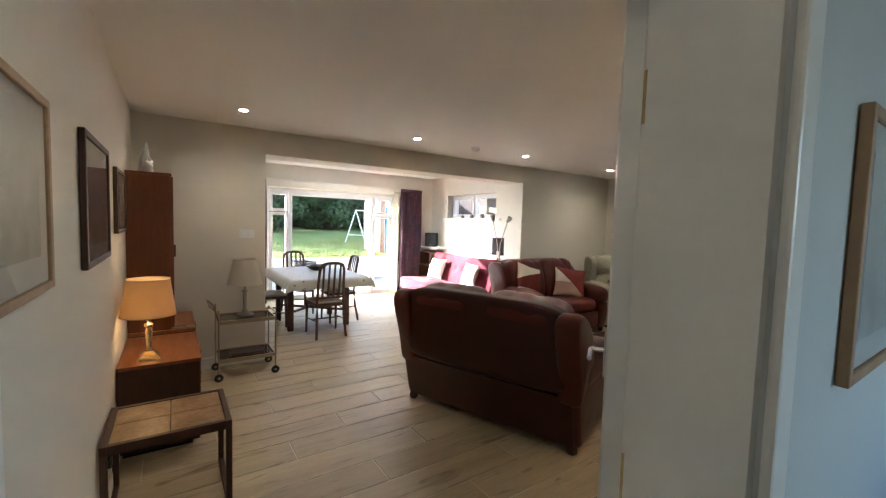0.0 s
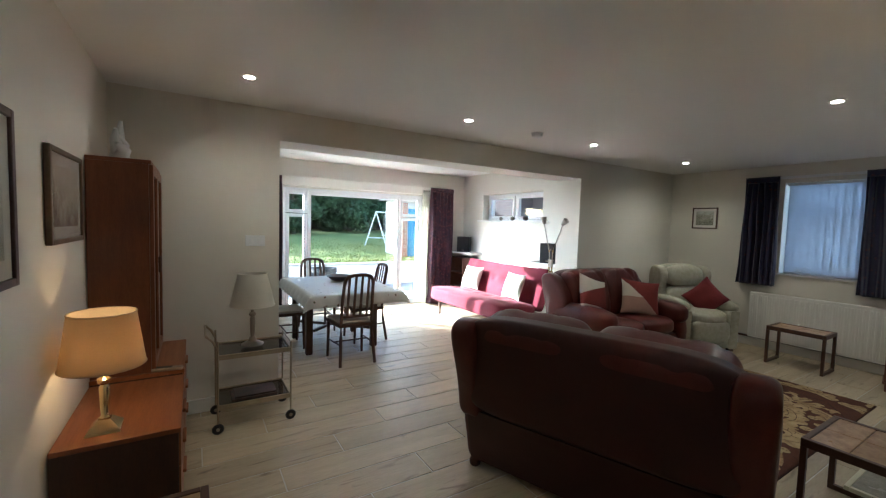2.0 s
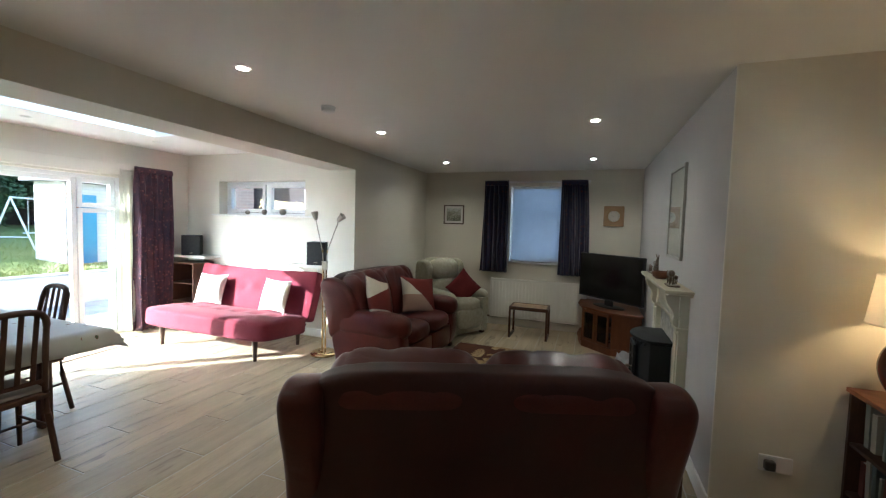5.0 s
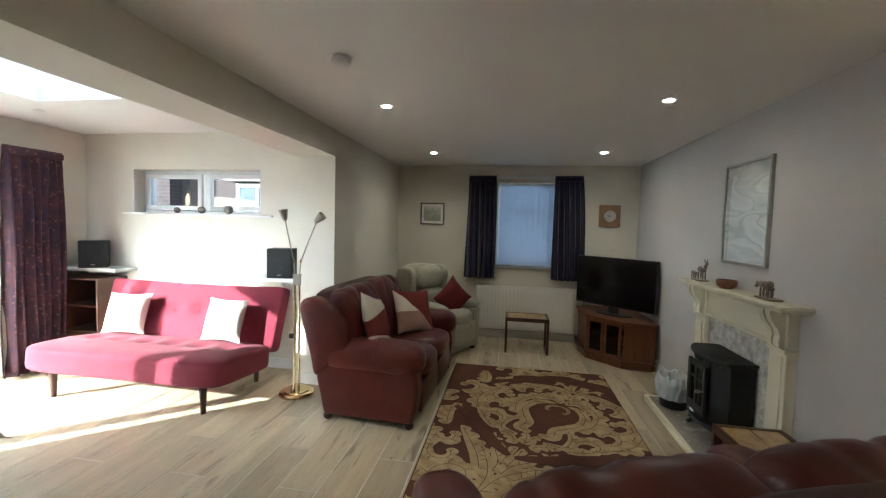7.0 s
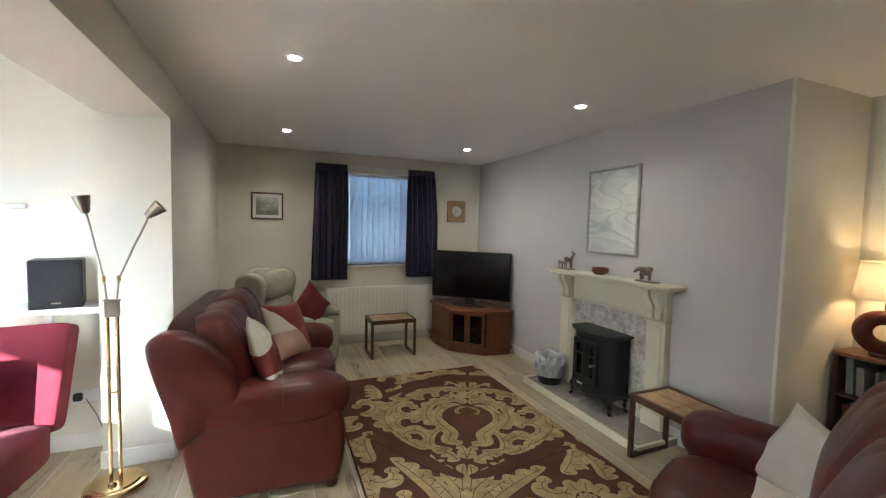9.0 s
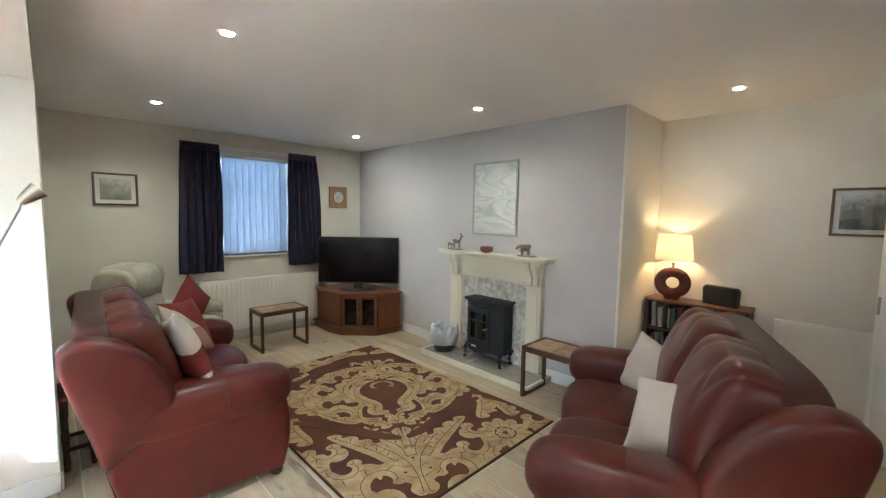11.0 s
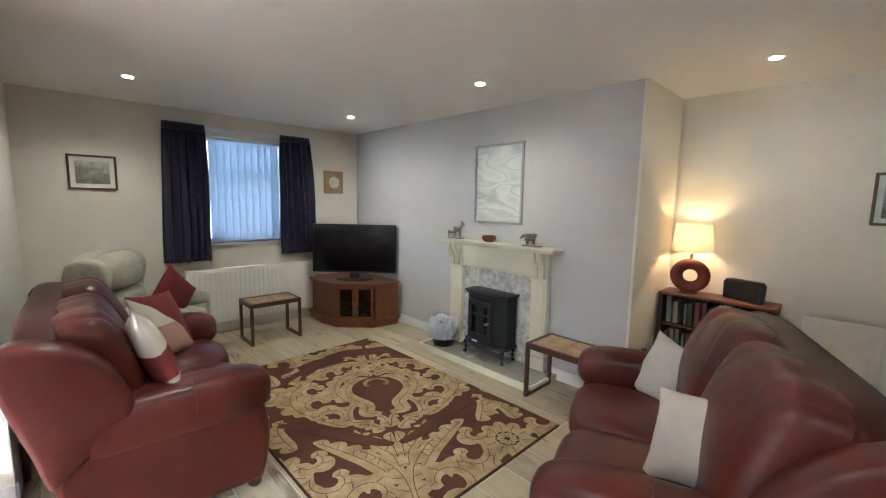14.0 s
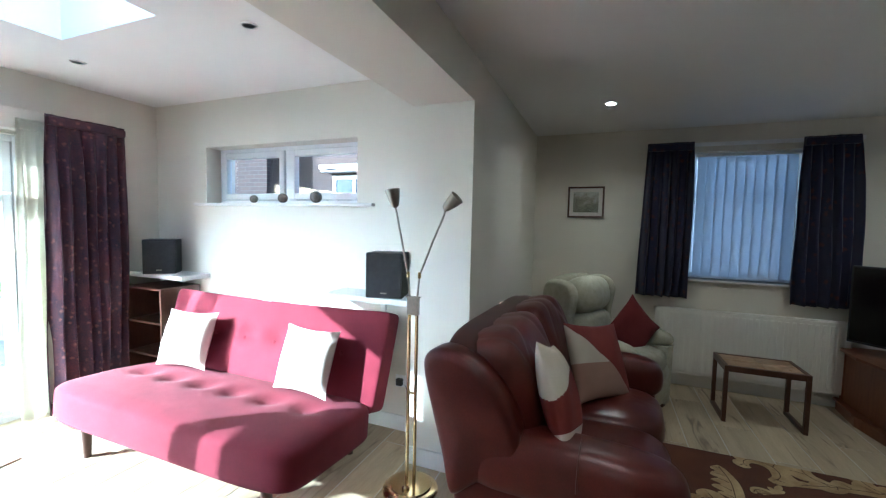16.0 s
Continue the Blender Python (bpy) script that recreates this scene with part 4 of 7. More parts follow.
# ---- television corner ----
def tv_unit():
    u = thing("corner_tv_cabinet", pose(0, 0, 0), "reddish wooden corner television cabinet with two glazed doors", "tv cabinet")
    outline = [(6.77, 1.40), (6.77, 2.12), (6.42, 2.15), (6.12, 2.10), (5.79, 1.76), (5.75, 1.45), (5.77, 1.40)]
    C = Vector((6.4, 1.75))
    inner = [((x - C.x) * 0.955 + C.x, (y - C.y) * 0.955 + C.y) for x, y in outline]
    part("top", prism(bmesh.new(), outline, 0.505, 0.53, "z", 0.006), MID_WOOD, u)
    part("plinth", prism(bmesh.new(), inner, 0.0, 0.075, "z"), MID_WOOD, u)
    part("base_board", prism(bmesh.new(), outline, 0.075, 0.095, "z", 0.004), MID_WOOD, u)
    part("back_panel", boxes([((6.74, 1.42, 0.095), (6.76, 2.08, 0.505)), ((5.82, 1.41, 0.095), (6.74, 1.43, 0.505))]), MID_WOOD, u)
    part("inner_shelf", prism(bmesh.new(), [(6.70, 1.45), (6.70, 2.04), (6.12, 2.03), (5.84, 1.74), (5.84, 1.45)], 0.29, 0.305, "z"), MID_WOOD, u)
    a, b = Vector((6.115, 2.09, 0)), Vector((5.795, 1.765, 0))
    d = (b - a).normalized()
    nrm = Vector((-d.y, d.x, 0)) * (-1 if Vector((-d.y, d.x, 0)).dot(Vector((-1, 1, 0))) < 0 else 1)
    L = (b - a).length
    rot = Matrix.Translation(a) @ Matrix(((d.x, nrm.x, 0, 0), (d.y, nrm.y, 0, 0), (0, 0, 1, 0), (0, 0, 0, 1)))
    for k in (0, 1):
        x0, x1 = 0.015 + k * (L - 0.02) / 2, 0.005 + (k + 1) * (L - 0.02) / 2
        bm = bmesh.new()
        for lo, hi in (((x0, -0.012, 0.10), (x0 + 0.03, 0.006, 0.50)), ((x1 - 0.03, -0.012, 0.10), (x1, 0.006, 0.50)), ((x0 + 0.03, -0.012, 0.10), (x1 - 0.03, 0.006, 0.135)), ((x0 + 0.03, -0.012, 0.465), (x1 - 0.03, 0.006, 0.50))):
            box(bm, lo, hi, 0.003, 1, rot)
        dr = part("door", bm, MID_WOOD, u)
        g = part("pane", box(bmesh.new(), (x0 + 0.028, -0.006, 0.13), (x1 - 0.028, -0.002, 0.47), m=rot), SMOKED, dr)
        g.visible_shadow = False
        part("door_handle", box(bmesh.new(), ((x1 - 0.02 if k == 0 else x0 + 0.01), 0.006, 0.27), ((x1 - 0.01 if k == 0 else x0 + 0.02), 0.016, 0.33), 0.003, 1, rot), BRASS, dr)
    for px, py in ((6.12, 2.06), (5.80, 1.715), (6.70, 2.06), (5.79, 1.43)):
        part("side_post", boxes([((px, py, 0.095), (px + 0.03, py + 0.03, 0.505))], 0.003), MID_WOOD, u)
    part("side_panel", prism(bmesh.new(), [(6.15, 2.075), (6.70, 2.085), (6.70, 2.07), (6.15, 2.06)], 0.095, 0.505, "z"), MID_WOOD, u)
    part("side_panel", prism(bmesh.new(), [(5.775, 1.43), (5.795, 1.43), (5.812, 1.735), (5.794, 1.745)], 0.095, 0.505, "z"), MID_WOOD, u)
    dk = thing("disc_player", pose(6.15, 1.80, 0.306, 0, 0, 135), "black video player on the shelf behind glass", "disc player")
    part("case", boxes([((-0.19, -0.12, 0), (0.19, 0.12, 0.055))], 0.003), BLACK_PLASTIC, dk)
    dl = thing("set_top_box", pose(6.16, 1.80, 0.096, 0, 0, 135), "slim silver and black box on the cabinet floor behind glass", "media box")
    part("case", boxes([((-0.17, -0.11, 0), (0.17, 0.11, 0.06))], 0.003), BLACK_PLASTIC, dl)
    part("front_strip", boxes([((-0.16, 0.1105, 0.02), (0.16, 0.113, 0.035))]), NICKEL, dl)


tv_unit()


def television():
    # local: screen faces +y
    t = thing("television", pose(6.22, 1.77, 0.531, 0, 0, 45), "large black flat television on a black pedestal, switched off", "television")
    part("bezel", boxes([((-0.52, -0.02, 0.085), (0.52, 0.018, 0.685))], 0.008), BLACK_PLASTIC, t)
    part("screen", boxes([((-0.505, 0.0185, 0.105), (0.505, 0.0205, 0.672))]), SCREEN, t)
    part("back_case", boxes([((-0.36, -0.055, 0.14), (0.36, -0.02, 0.55))], 0.02), BLACK_PLASTIC, t)
    part("neck", boxes([((-0.06, -0.02, 0.012), (0.06, 0.012, 0.09))], 0.006), BLACK_PLASTIC, t)
    part("foot_plate", prism(bmesh.new(), arc(0, 0, 0.24, 0, 360, 23, 0.12)[:-1], 0.0, 0.012, "z", 0.004), BLACK_PLASTIC, t, smooth=True)


television()

# ---- fireplace wall ----
MARBLE = surface("cream_grey_marble", (0.62, 0.60, 0.55), (0.27, 0.245, 0.205), 13.0, 0.25, 0.4, bump=0.03, fine=26)


def fireplace():
    f = thing("fireplace_surround", pose(0, YB, 0), "cream painted timber fireplace surround with a mantel shelf and corbels", "fireplace")
    part("mantel_shelf", boxes([((3.60, 0, 1.118), (4.975, 0.175, 1.143)), ((3.62, 0, 1.100), (4.955, 0.155, 1.118))], 0.006), CREAM, f)
    part("frieze", boxes([((3.87, 0, 0.87), (4.71, 0.045, 1.10))], 0.004), CREAM, f)
    part("frieze_moulding", boxes([((3.87, 0.045, 0.87), (4.71, 0.055, 0.895))], 0.004), CREAM, f)
    for a, b in ((3.71, 3.87), (4.71, 4.87)):
        leg = part("pilaster", boxes([((a, 0, 0.05), (b, 0.06, 1.10))], 0.004), CREAM, f)
        part("pilaster_panel", boxes([((a + 0.03, 0.06, 0.20), (b - 0.03, 0.068, 0.82))], 0.004), CREAM, leg)
        part("plinth_block", boxes([((a - 0.008, 0, 0.05), (b + 0.008, 0.072, 0.17))], 0.005), CREAM, leg)
        part("capital", boxes([((a - 0.01, 0, 0.85), (b + 0.01, 0.078, 0.87))], 0.004), CREAM, leg)
        for k in (0.02, 0.088):
            prof = [(0.06, 1.10), (0.150, 1.10), (0.150, 1.075), (0.135, 1.03), (0.105, 0.99), (0.092, 0.95), (0.098, 0.915), (0.092, 0.885), (0.075, 0.872), (0.06, 0.872)]
            part("corbel", prism(bmesh.new(), prof, a + k, a + k + 0.052, "x", 0.005), CREAM, leg)
    for i in range(3):
        x0, x1 = 3.872 + i * 0.2787, 3.872 + (i + 1) * 0.2787
        part("marble_panel", boxes([((x0 + 0.001, 0, 0.62), (x1 - 0.001, 0.018, 0.87))]), MARBLE, f)
    part("marble_panel", boxes([((3.872, 0, 0.05), (4.10, 0.018, 0.618))]), MARBLE, f)
    part("marble_panel", boxes([((4.48, 0, 0.05), (4.708, 0.018, 0.618))]), MARBLE, f)
    part("marble_panel", boxes([((4.102, 0, 0.05), (4.478, 0.018, 0.618))]), MARBLE, f)
    h = thing("hearth", pose(0, YB, 0), "marble hearth slab with a cream painted edge", "hearth")
    part("edge_trim", boxes([((3.60, 0.375, 0), (4.99, 0.40, 0.055)), ((3.60, 0, 0), (3.625, 0.375, 0.055)), ((4.965, 0, 0), (4.99, 0.375, 0.055))], 0.003), CREAM, h)
    part("slab", boxes([((3.625, 0, 0), (4.965, 0.375, 0.049))]), surface("pale_hearth_marble", (0.42, 0.39, 0.33), (0.25, 0.235, 0.2), 7.0, 0.2, bump=0.02), h)


fireplace()


def stove():
    s = thing("electric_stove", pose(4.26, 1.41, 0.05), "matt black cast stove-style electric heater on four curved legs", "stove")

    def bow(w, y0, y1, z0, z1, bevel=0.004):
        pts = [(-w, y0)] + [(-w + 2 * w * i / 12, y1 - 0.10 * (2 * i / 12 - 1) ** 2) for i in range(13)] + [(w, y0)]
        return prism(bmesh.new(), pts, z0, z1, "z", bevel)
    part("body", bow(0.232, 0.0, 0.245, 0.155, 0.60), BLACK_METAL, s, smooth=True)
    part("base_moulding", bow(0.250, -0.005, 0.262, 0.125, 0.155), BLACK_METAL, s, smooth=True)
    part("top_moulding", bow(0.243, -0.005, 0.256, 0.60, 0.615), BLACK_METAL, s, smooth=True)
    part("top_plate", bow(0.258, -0.01, 0.272, 0.615, 0.635, 0.006), BLACK_METAL, s, smooth=True)
    d = part("door", boxes([((-0.135, 0.235, 0.20), (-0.10, 0.256, 0.56)), ((0.10, 0.235, 0.20), (0.135, 0.256, 0.56)), ((-0.10, 0.235, 0.20), (0.10, 0.256, 0.255)), ((-0.10, 0.235, 0.52), (0.10, 0.256, 0.56)), ((-0.01, 0.238, 0.255), (0.01, 0.253, 0.52)), ((-0.10, 0.238, 0.43), (-0.01, 0.253, 0.443)), ((0.01, 0.238, 0.43), (0.10, 0.253, 0.443))], 0.003), BLACK_METAL, s)
    part("pane", boxes([((-0.10, 0.236, 0.255), (0.10, 0.240, 0.52))]), SCREEN, d)
    part("door_handle", lathe(bmesh.new(), [(0.006, 0), (0.006, 0.02), (0.012, 0.03), (0.012, 0.05), (0.004, 0.056)], 12, Matrix.Translation((-0.118, 0.252, 0.38)) @ Matrix.Rotation(radians(-90), 4, "X")), NICKEL, d)
    part("switch_plate", boxes([((0.02, 0.247, 0.172), (0.08, 0.254, 0.188))], 0.002), UPVC, s)
    for i in range(11):
        x = -0.19 + i * 0.038
        part("top_fret", boxes([((x - 0.006, 0.12, 0.575), (x + 0.006, 0.250 - 0.10 * (x / 0.232) ** 2, 0.597))], 0.002, 1), BLACK_METAL, s)
    for x in (-0.205, 0.205):
        for y, fy in ((0.035, -1), (0.165, 1)):
            sx = math.copysign(1, x)
            part("leg", tube(bmesh.new(), [(x, y, 0.14), (x + sx * 0.022, y + fy * 0.018, 0.105), (x + sx * 0.016, y + fy * 0.014, 0.06), (x + sx * 0.014, y + fy * 0.012, 0.025), (x + sx * 0.032, y + fy * 0.028, 0.010)], 0.024, 10, r_end=0.013), BLACK_METAL, s, smooth=True)


stove()


def waste_bin():
    b = thing("waste_bin", pose(4.79, 1.60, 0.05), "small black bin with a crumpled white bag beside the stove", "bin")
    part("bin", lathe(bmesh.new(), [(0.095, 0.0), (0.105, 0.004), (0.122, 0.21), (0.125, 0.215), (0.118, 0.215), (0.10, 0.01)], 24), BLACK_PLASTIC, b, smooth=True)
    bm = bmesh.new()
    rings = []
    prof = [(0.127, 0.08), (0.134, 0.10), (0.145, 0.15), (0.150, 0.20), (0.142, 0.25), (0.125, 0.275), (0.112, 0.262), (0.105, 0.20)]
    n = 48
    for k, (r, z) in enumerate(prof):
        ring = []
        for i in range(n):
            a = 2 * math.pi * i / n
            w = noise.noise(Vector((math.cos(a) * 4, math.sin(a) * 4, z * 14)))
            w2 = noise.noise(Vector((math.cos(a) * 11, math.sin(a) * 11, z * 30)))
            rr = r * (1 + 0.10 * w + 0.06 * w2)
            ring.append(bm.verts.new((rr * math.cos(a), rr * math.sin(a), z + 0.03 * w * (k > 2) + 0.012 * w2)))
        rings.append(ring)
    for a, b2 in zip(rings, rings[1:]):
        for i in range(n):
            bm.faces.new((a[i], a[(i + 1) % n], b2[(i + 1) % n], b2[i]))
    part("liner_bag", bm, BIN_BAG, b)


waste_bin()

FIGURE = surface("brown_white_porcelain", (0.09, 0.045, 0.028), (0.30, 0.25, 0.19), 26.0, 0.25, bump=0.02)


def blob(bm, c, s, rx=0, ry=0, rz=0):
    soft(bm, s, 2.0, 5, Matrix.Translation(c) @ Euler((radians(rx), radians(ry), radians(rz))).to_matrix().to_4x4())


def standing_deer(bm, x, y, k, head_low=False):
    """A deer of scale k whose head points to -x."""
    def b(c, size, ry=0):
        blob(bm, (x + c[0] * k, y + c[1] * k, 0.014 + c[2] * k), tuple(v * k for v in size), ry=ry)
    b((0.0, 0, 0.075), (0.110, 0.042, 0.048), 4)
    b((0.036, 0, 0.080), (0.050, 0.044, 0.050))
    b((0.060, 0, 0.088), (0.018, 0.012, 0.026), 30)
    for lx, ly in ((-0.038, 0.011), (-0.030, -0.011), (0.040, 0.011), (0.046, -0.011)):
        b((lx, ly, 0.030), (0.012, 0.012, 0.072))
    if head_low:
        b((-0.056, 0, 0.078), (0.062, 0.026, 0.030), -28)
        b((-0.086, 0, 0.062), (0.044, 0.024, 0.022), -35)
        ears = (-0.072, 0.080)
    else:
        b((-0.050, 0, 0.108), (0.028, 0.026, 0.066), -22)
        b((-0.070, 0, 0.138), (0.046, 0.024, 0.024), -14)
        ears = (-0.056, 0.156)
    for ly in (-0.010, 0.010):
        b((ears[0], ly, ears[1]), (0.011, 0.009, 0.030), 12)


def deer_group(m, head_low, young, label):
    bm = bmesh.new()
    soft(bm, (0.19, 0.085, 0.014), 5, 5, Matrix.Translation((0, 0, 0.007)))
    standing_deer(bm, -0.012, -0.012, 1.0, head_low)
    standing_deer(bm, young, 0.024, 0.62, True)
    ob = part("deer_ornament", bm, FIGURE, None, smooth=True)
    ob.matrix_world = m
    tagged(ob, label, "ornament")


deer_group(pose(4.78, 1.455, 1.1435), False, 0.055, "brown and white porcelain deer and fawn on the mantel shelf")
deer_group(pose(3.86, 1.46, 1.1435, 0, 0, 180), True, -0.035, "brown porcelain grazing deer and fawn on the mantel shelf")
mb = thing("wooden_bowl", pose(4.335, 1.465, 1.1435), "small turned wooden bowl on the mantel shelf", "bowl")
part("bowl", lathe(bmesh.new(), [(0.038, 0.0), (0.062, 0.018), (0.070, 0.045), (0.066, 0.062), (0.060, 0.062), (0.060, 0.045), (0.04, 0.012)], 28), MID_WOOD, mb, smooth=True)


# ---- pictures and clock ----
def art(name, kind):
    m = surface(name, (0.6, 0.6, 0.58), None, 3, 0.8, bump=0.0)
    t = m.node_tree
    tc = t.nodes.new("ShaderNodeTexCoord")
    ramp = t.nodes.new("ShaderNodeValToRGB")
    cr = ramp.color_ramp
    if kind == "ice":
        w = node(t, "TexNoise", Scale=2.2, Detail=1.0, Roughness=0.35, Distortion=0.7)
        mp = t.nodes.new("ShaderNodeMapping")
        mp.inputs["Rotation"].default_value = (0, radians(35), 0)
        mp.inputs["Scale"].default_value = (0.9, 1, 2.6)
        t.links.new(tc.outputs["Object"], mp.inputs["Vector"])
        t.links.new(mp.outputs["Vector"], w.inputs["Vector"])
        src = w.outputs["Fac"]
        stops = [(0.30, (0.36, 0.39, 0.38)), (0.40, (0.60, 0.61, 0.57)), (0.46, (0.46, 0.48, 0.46)), (0.48, (0.64, 0.64, 0.60)), (0.57, (0.56, 0.57, 0.53)), (0.60, (0.38, 0.41, 0.40)), (0.63, (0.64, 0.64, 0.60)), (0.75, (0.50, 0.52, 0.50))]
    else:
        sep = t.nodes.new("ShaderNodeSeparateXYZ")
        t.links.new(tc.outputs["Object"], sep.inputs[0])
        n = node(t, "TexNoise", Scale=9.0, Detail=6.0, Roughness=0.7)
        t.links.new(tc.outputs["Object"], n.inputs["Vector"])
        ma = t.nodes.new("ShaderNodeMath")
        ma.operation = "MULTIPLY_ADD"
        ma.inputs[1].default_value = {"landscape": 1.7, "ship": 1.1, "soft": 1.0}[kind]
        t.links.new(sep.outputs["Z"], ma.inputs[0])
        t.links.new(n.outputs["Fac"], ma.inputs[2])
        src = ma.outputs[0]
        stops = {"landscape": [(0.25, (0.07, 0.07, 0.055)), (0.40, (0.13, 0.13, 0.095)), (0.52, (0.22, 0.21, 0.16)), (0.62, (0.38, 0.38, 0.34)), (0.8, (0.55, 0.58, 0.58))],
                 "ship": [(0.30, (0.16, 0.15, 0.13)), (0.42, (0.34, 0.31, 0.27)), (0.55, (0.52, 0.48, 0.41)), (0.8, (0.60, 0.56, 0.49))],
                 "soft": [(0.25, (0.24, 0.24, 0.19)), (0.45, (0.42, 0.42, 0.37)), (0.6, (0.54, 0.54, 0.50)), (0.8, (0.60, 0.60, 0.57))]}[kind]
    cr.elements[0].position, cr.elements[0].color = stops[0][0], (*stops[0][1], 1)
    cr.elements[1].position, cr.elements[1].color = stops[-1][0], (*stops[-1][1], 1)
    for p, c in stops[1:-1]:
        e = cr.elements.new(p)
        e.color = (*c, 1)
    t.links.new(src, ramp.inputs["Fac"])
    t.links.new(ramp.outputs["Color"], t.nodes["Principled BSDF"].inputs["Base Color"])
    return m


MOUNT = surface("off_white_picture_mount", (0.62, 0.60, 0.55), (0.60, 0.58, 0.53), 5, 0.8, bump=0.02)
ART = {k: art("picture_" + k, k) for k in ("ice", "landscape", "ship", "soft")}


def picture(m, w, h, frame_material, fw, kind, mount, label):
    """A framed picture; local x is its width, its face looks along -y, its back on y = 0."""
    p = thing("framed_picture", m, label, "picture")
    x, z = w / 2, h / 2
    part("frame", boxes([((-x, -0.022, -z), (-x + fw, 0, z)), ((x - fw, -0.022, -z), (x, 0, z)), ((-x + fw, -0.022, -z), (x - fw, 0, -z + fw)), ((-x + fw, -0.022, z - fw), (x - fw, 0, z))], 0.003), frame_material, p)
    part("mount", boxes([((-x + fw, -0.010, -z + fw), (x - fw, -0.004, z - fw))]), MOUNT, p)
    part("print", boxes([((-x + fw + mount, -0.012, -z + fw + mount), (x - fw - mount, -0.0102, z - fw - mount))]), ART[kind], p)
    g = part("pane", boxes([((-x + fw, -0.0165, -z + fw), (x - fw, -0.0145, z - fw))]), GLASS, p)
    g.visible_shadow = False
    return p


SILVER_FRAME = surface("silver_grey_frame", (0.42, 0.40, 0.36), (0.34, 0.32, 0.29), 8, 0.35, metal=0.5, bump=0.02)
BRONZE_FRAME = surface("brown_gilt_frame", (0.16, 0.10, 0.055), (0.10, 0.06, 0.03), 8, 0.4, metal=0.3, bump=0.03)
picture(pose(4.315, YB + 0.002, 1.69, 0, 0, 180), 0.57, 0.745, SILVER_FRAME, 0.022, "ice", 0.002, "pale icy abstract picture in a silver frame over the fireplace")
picture(pose(XE - 0.002, 4.14, 1.717, 0, 0, -90), 0.345, 0.31, DARK_WOOD, 0.018, "landscape", 0.035, "small landscape print in a dark frame beside the window")
picture(pose(1.57, YR + 0.002, 1.585, 0, 0, 180), 0.60, 0.34, BRONZE_FRAME, 0.018, "landscape", 0.03, "wide landscape picture in a thin brown frame above the radiator")
picture(pose(XW + 0.002, 1.28, 1.545, 0, 0, 90), 0.74, 0.50, PALE_WOOD, 0.022, "soft", 0.07, "large faded print in a pale wood frame by the doorway")
picture(pose(XW + 0.002, 2.53, 1.55, 0, 0, 90), 0.70, 0.545, DARK_WOOD, 0.026, "soft", 0.06, "grey landscape print in a dark brown frame")
picture(pose(XW + 0.002, 3.505, 1.58, 0, 0, 90), 0.535, 0.40, BRONZE_FRAME, 0.022, "ship", 0.05, "sepia sailing ship print in a brown frame by the tall cabinet")
picture(pose(1.62, 0.358, 1.475, 0, 0, 0), 0.66, 0.57, PALE_WOOD, 0.025, "soft", 0.06, "framed print in a pale wood frame on the hall wall")


def clock():
    c = thing("wall_clock", pose(XE - 0.002, 1.735, 1.735, 0, 0, -90), "square pale wooden wall clock with a round cream dial", "clock")
    part("case", boxes([((-0.135, -0.03, -0.145), (0.135, 0, 0.145))], 0.008), PALE_WOOD, c)
    turn = Matrix.Rotation(radians(90), 4, "X")
    part("dial", lathe(bmesh.new(), [(0.078, 0.0301), (0.078, 0.033)], 36, turn), MOUNT, c)
    part("rim", lathe(bmesh.new(), [(0.078, 0.030), (0.084, 0.030), (0.084, 0.037), (0.078, 0.037)], 36, turn, cap=False), BRASS, c)
    for k in range(12):
        a = radians(30 * k)
        bm = bmesh.new()
        box(bm, (-0.002, -0.0345, 0.060), (0.002, -0.0335, 0.072), m=Matrix.Rotation(a, 4, "Y"))
        part("hour_mark", bm, BLACK_PLASTIC, c)
    for name, length, ang in (("hour_hand", 0.036, -70), ("minute_hand", 0.055, -128)):
        bm = bmesh.new()
        box(bm, (-0.0018, -0.0365, -0.008), (0.0018, -0.0350, length), m=Matrix.Rotation(radians(ang), 4, "Y"))
        part(name, bm, BLACK_PLASTIC, c)


clock()


# ---- radiators ----
def radiator(m, w, label, h=0.60):
    """Local: back on y=0, front towards -y."""
    r = thing("radiator", m, label, "radiator")
    part("front_panel", boxes([((0, -0.085, 0.0), (w, -0.075, h))], 0.006), RAD_PAINT, r)
    n = int(w / 0.05)
    for i in range(n):
        x = (i + 0.5) * w / n
        part("flute", boxes([((x - 0.014, -0.092, 0.03), (x + 0.014, -0.084, h - 0.03))], 0.0065, 2), RAD_PAINT, r)
    part("top_grille", boxes([((0, -0.083, h), (w, -0.03, h + 0.008))], 0.003), RAD_PAINT, r)
    part("back_panel", boxes([((0.01, -0.038, 0.0), (w - 0.01, -0.030, h - 0.005))], 0.004), RAD_PAINT, r)
    part("end_cover", boxes([((-0.006, -0.083, 0.01), (0, -0.03, h + 0.004))], 0.002), RAD_PAINT, r)
    part("end_cover", boxes([((w, -0.083, 0.01), (w + 0.006, -0.03, h + 0.004))], 0.002), RAD_PAINT, r)
    for x in (0.15, w - 0.15):
        part("wall_bracket", boxes([((x - 0.015, -0.032, 0.05), (x + 0.015, 0, h - 0.05))]), RAD_PAINT, r)
    part("valve", lathe(bmesh.new(), [(0.013, -0.01), (0.013, 0.03), (0.02, 0.035), (0.022, 0.085), (0.015, 0.09)], 14, Matrix.Translation((w + 0.03, -0.055, 0.02))), UPVC, r, smooth=True)
    part("pipe", tube(bmesh.new(), [(w + 0.03, -0.055, 0.02), (w + 0.03, -0.055, -0.129)], 0.0075, 8), GLOSS, r)
    return r


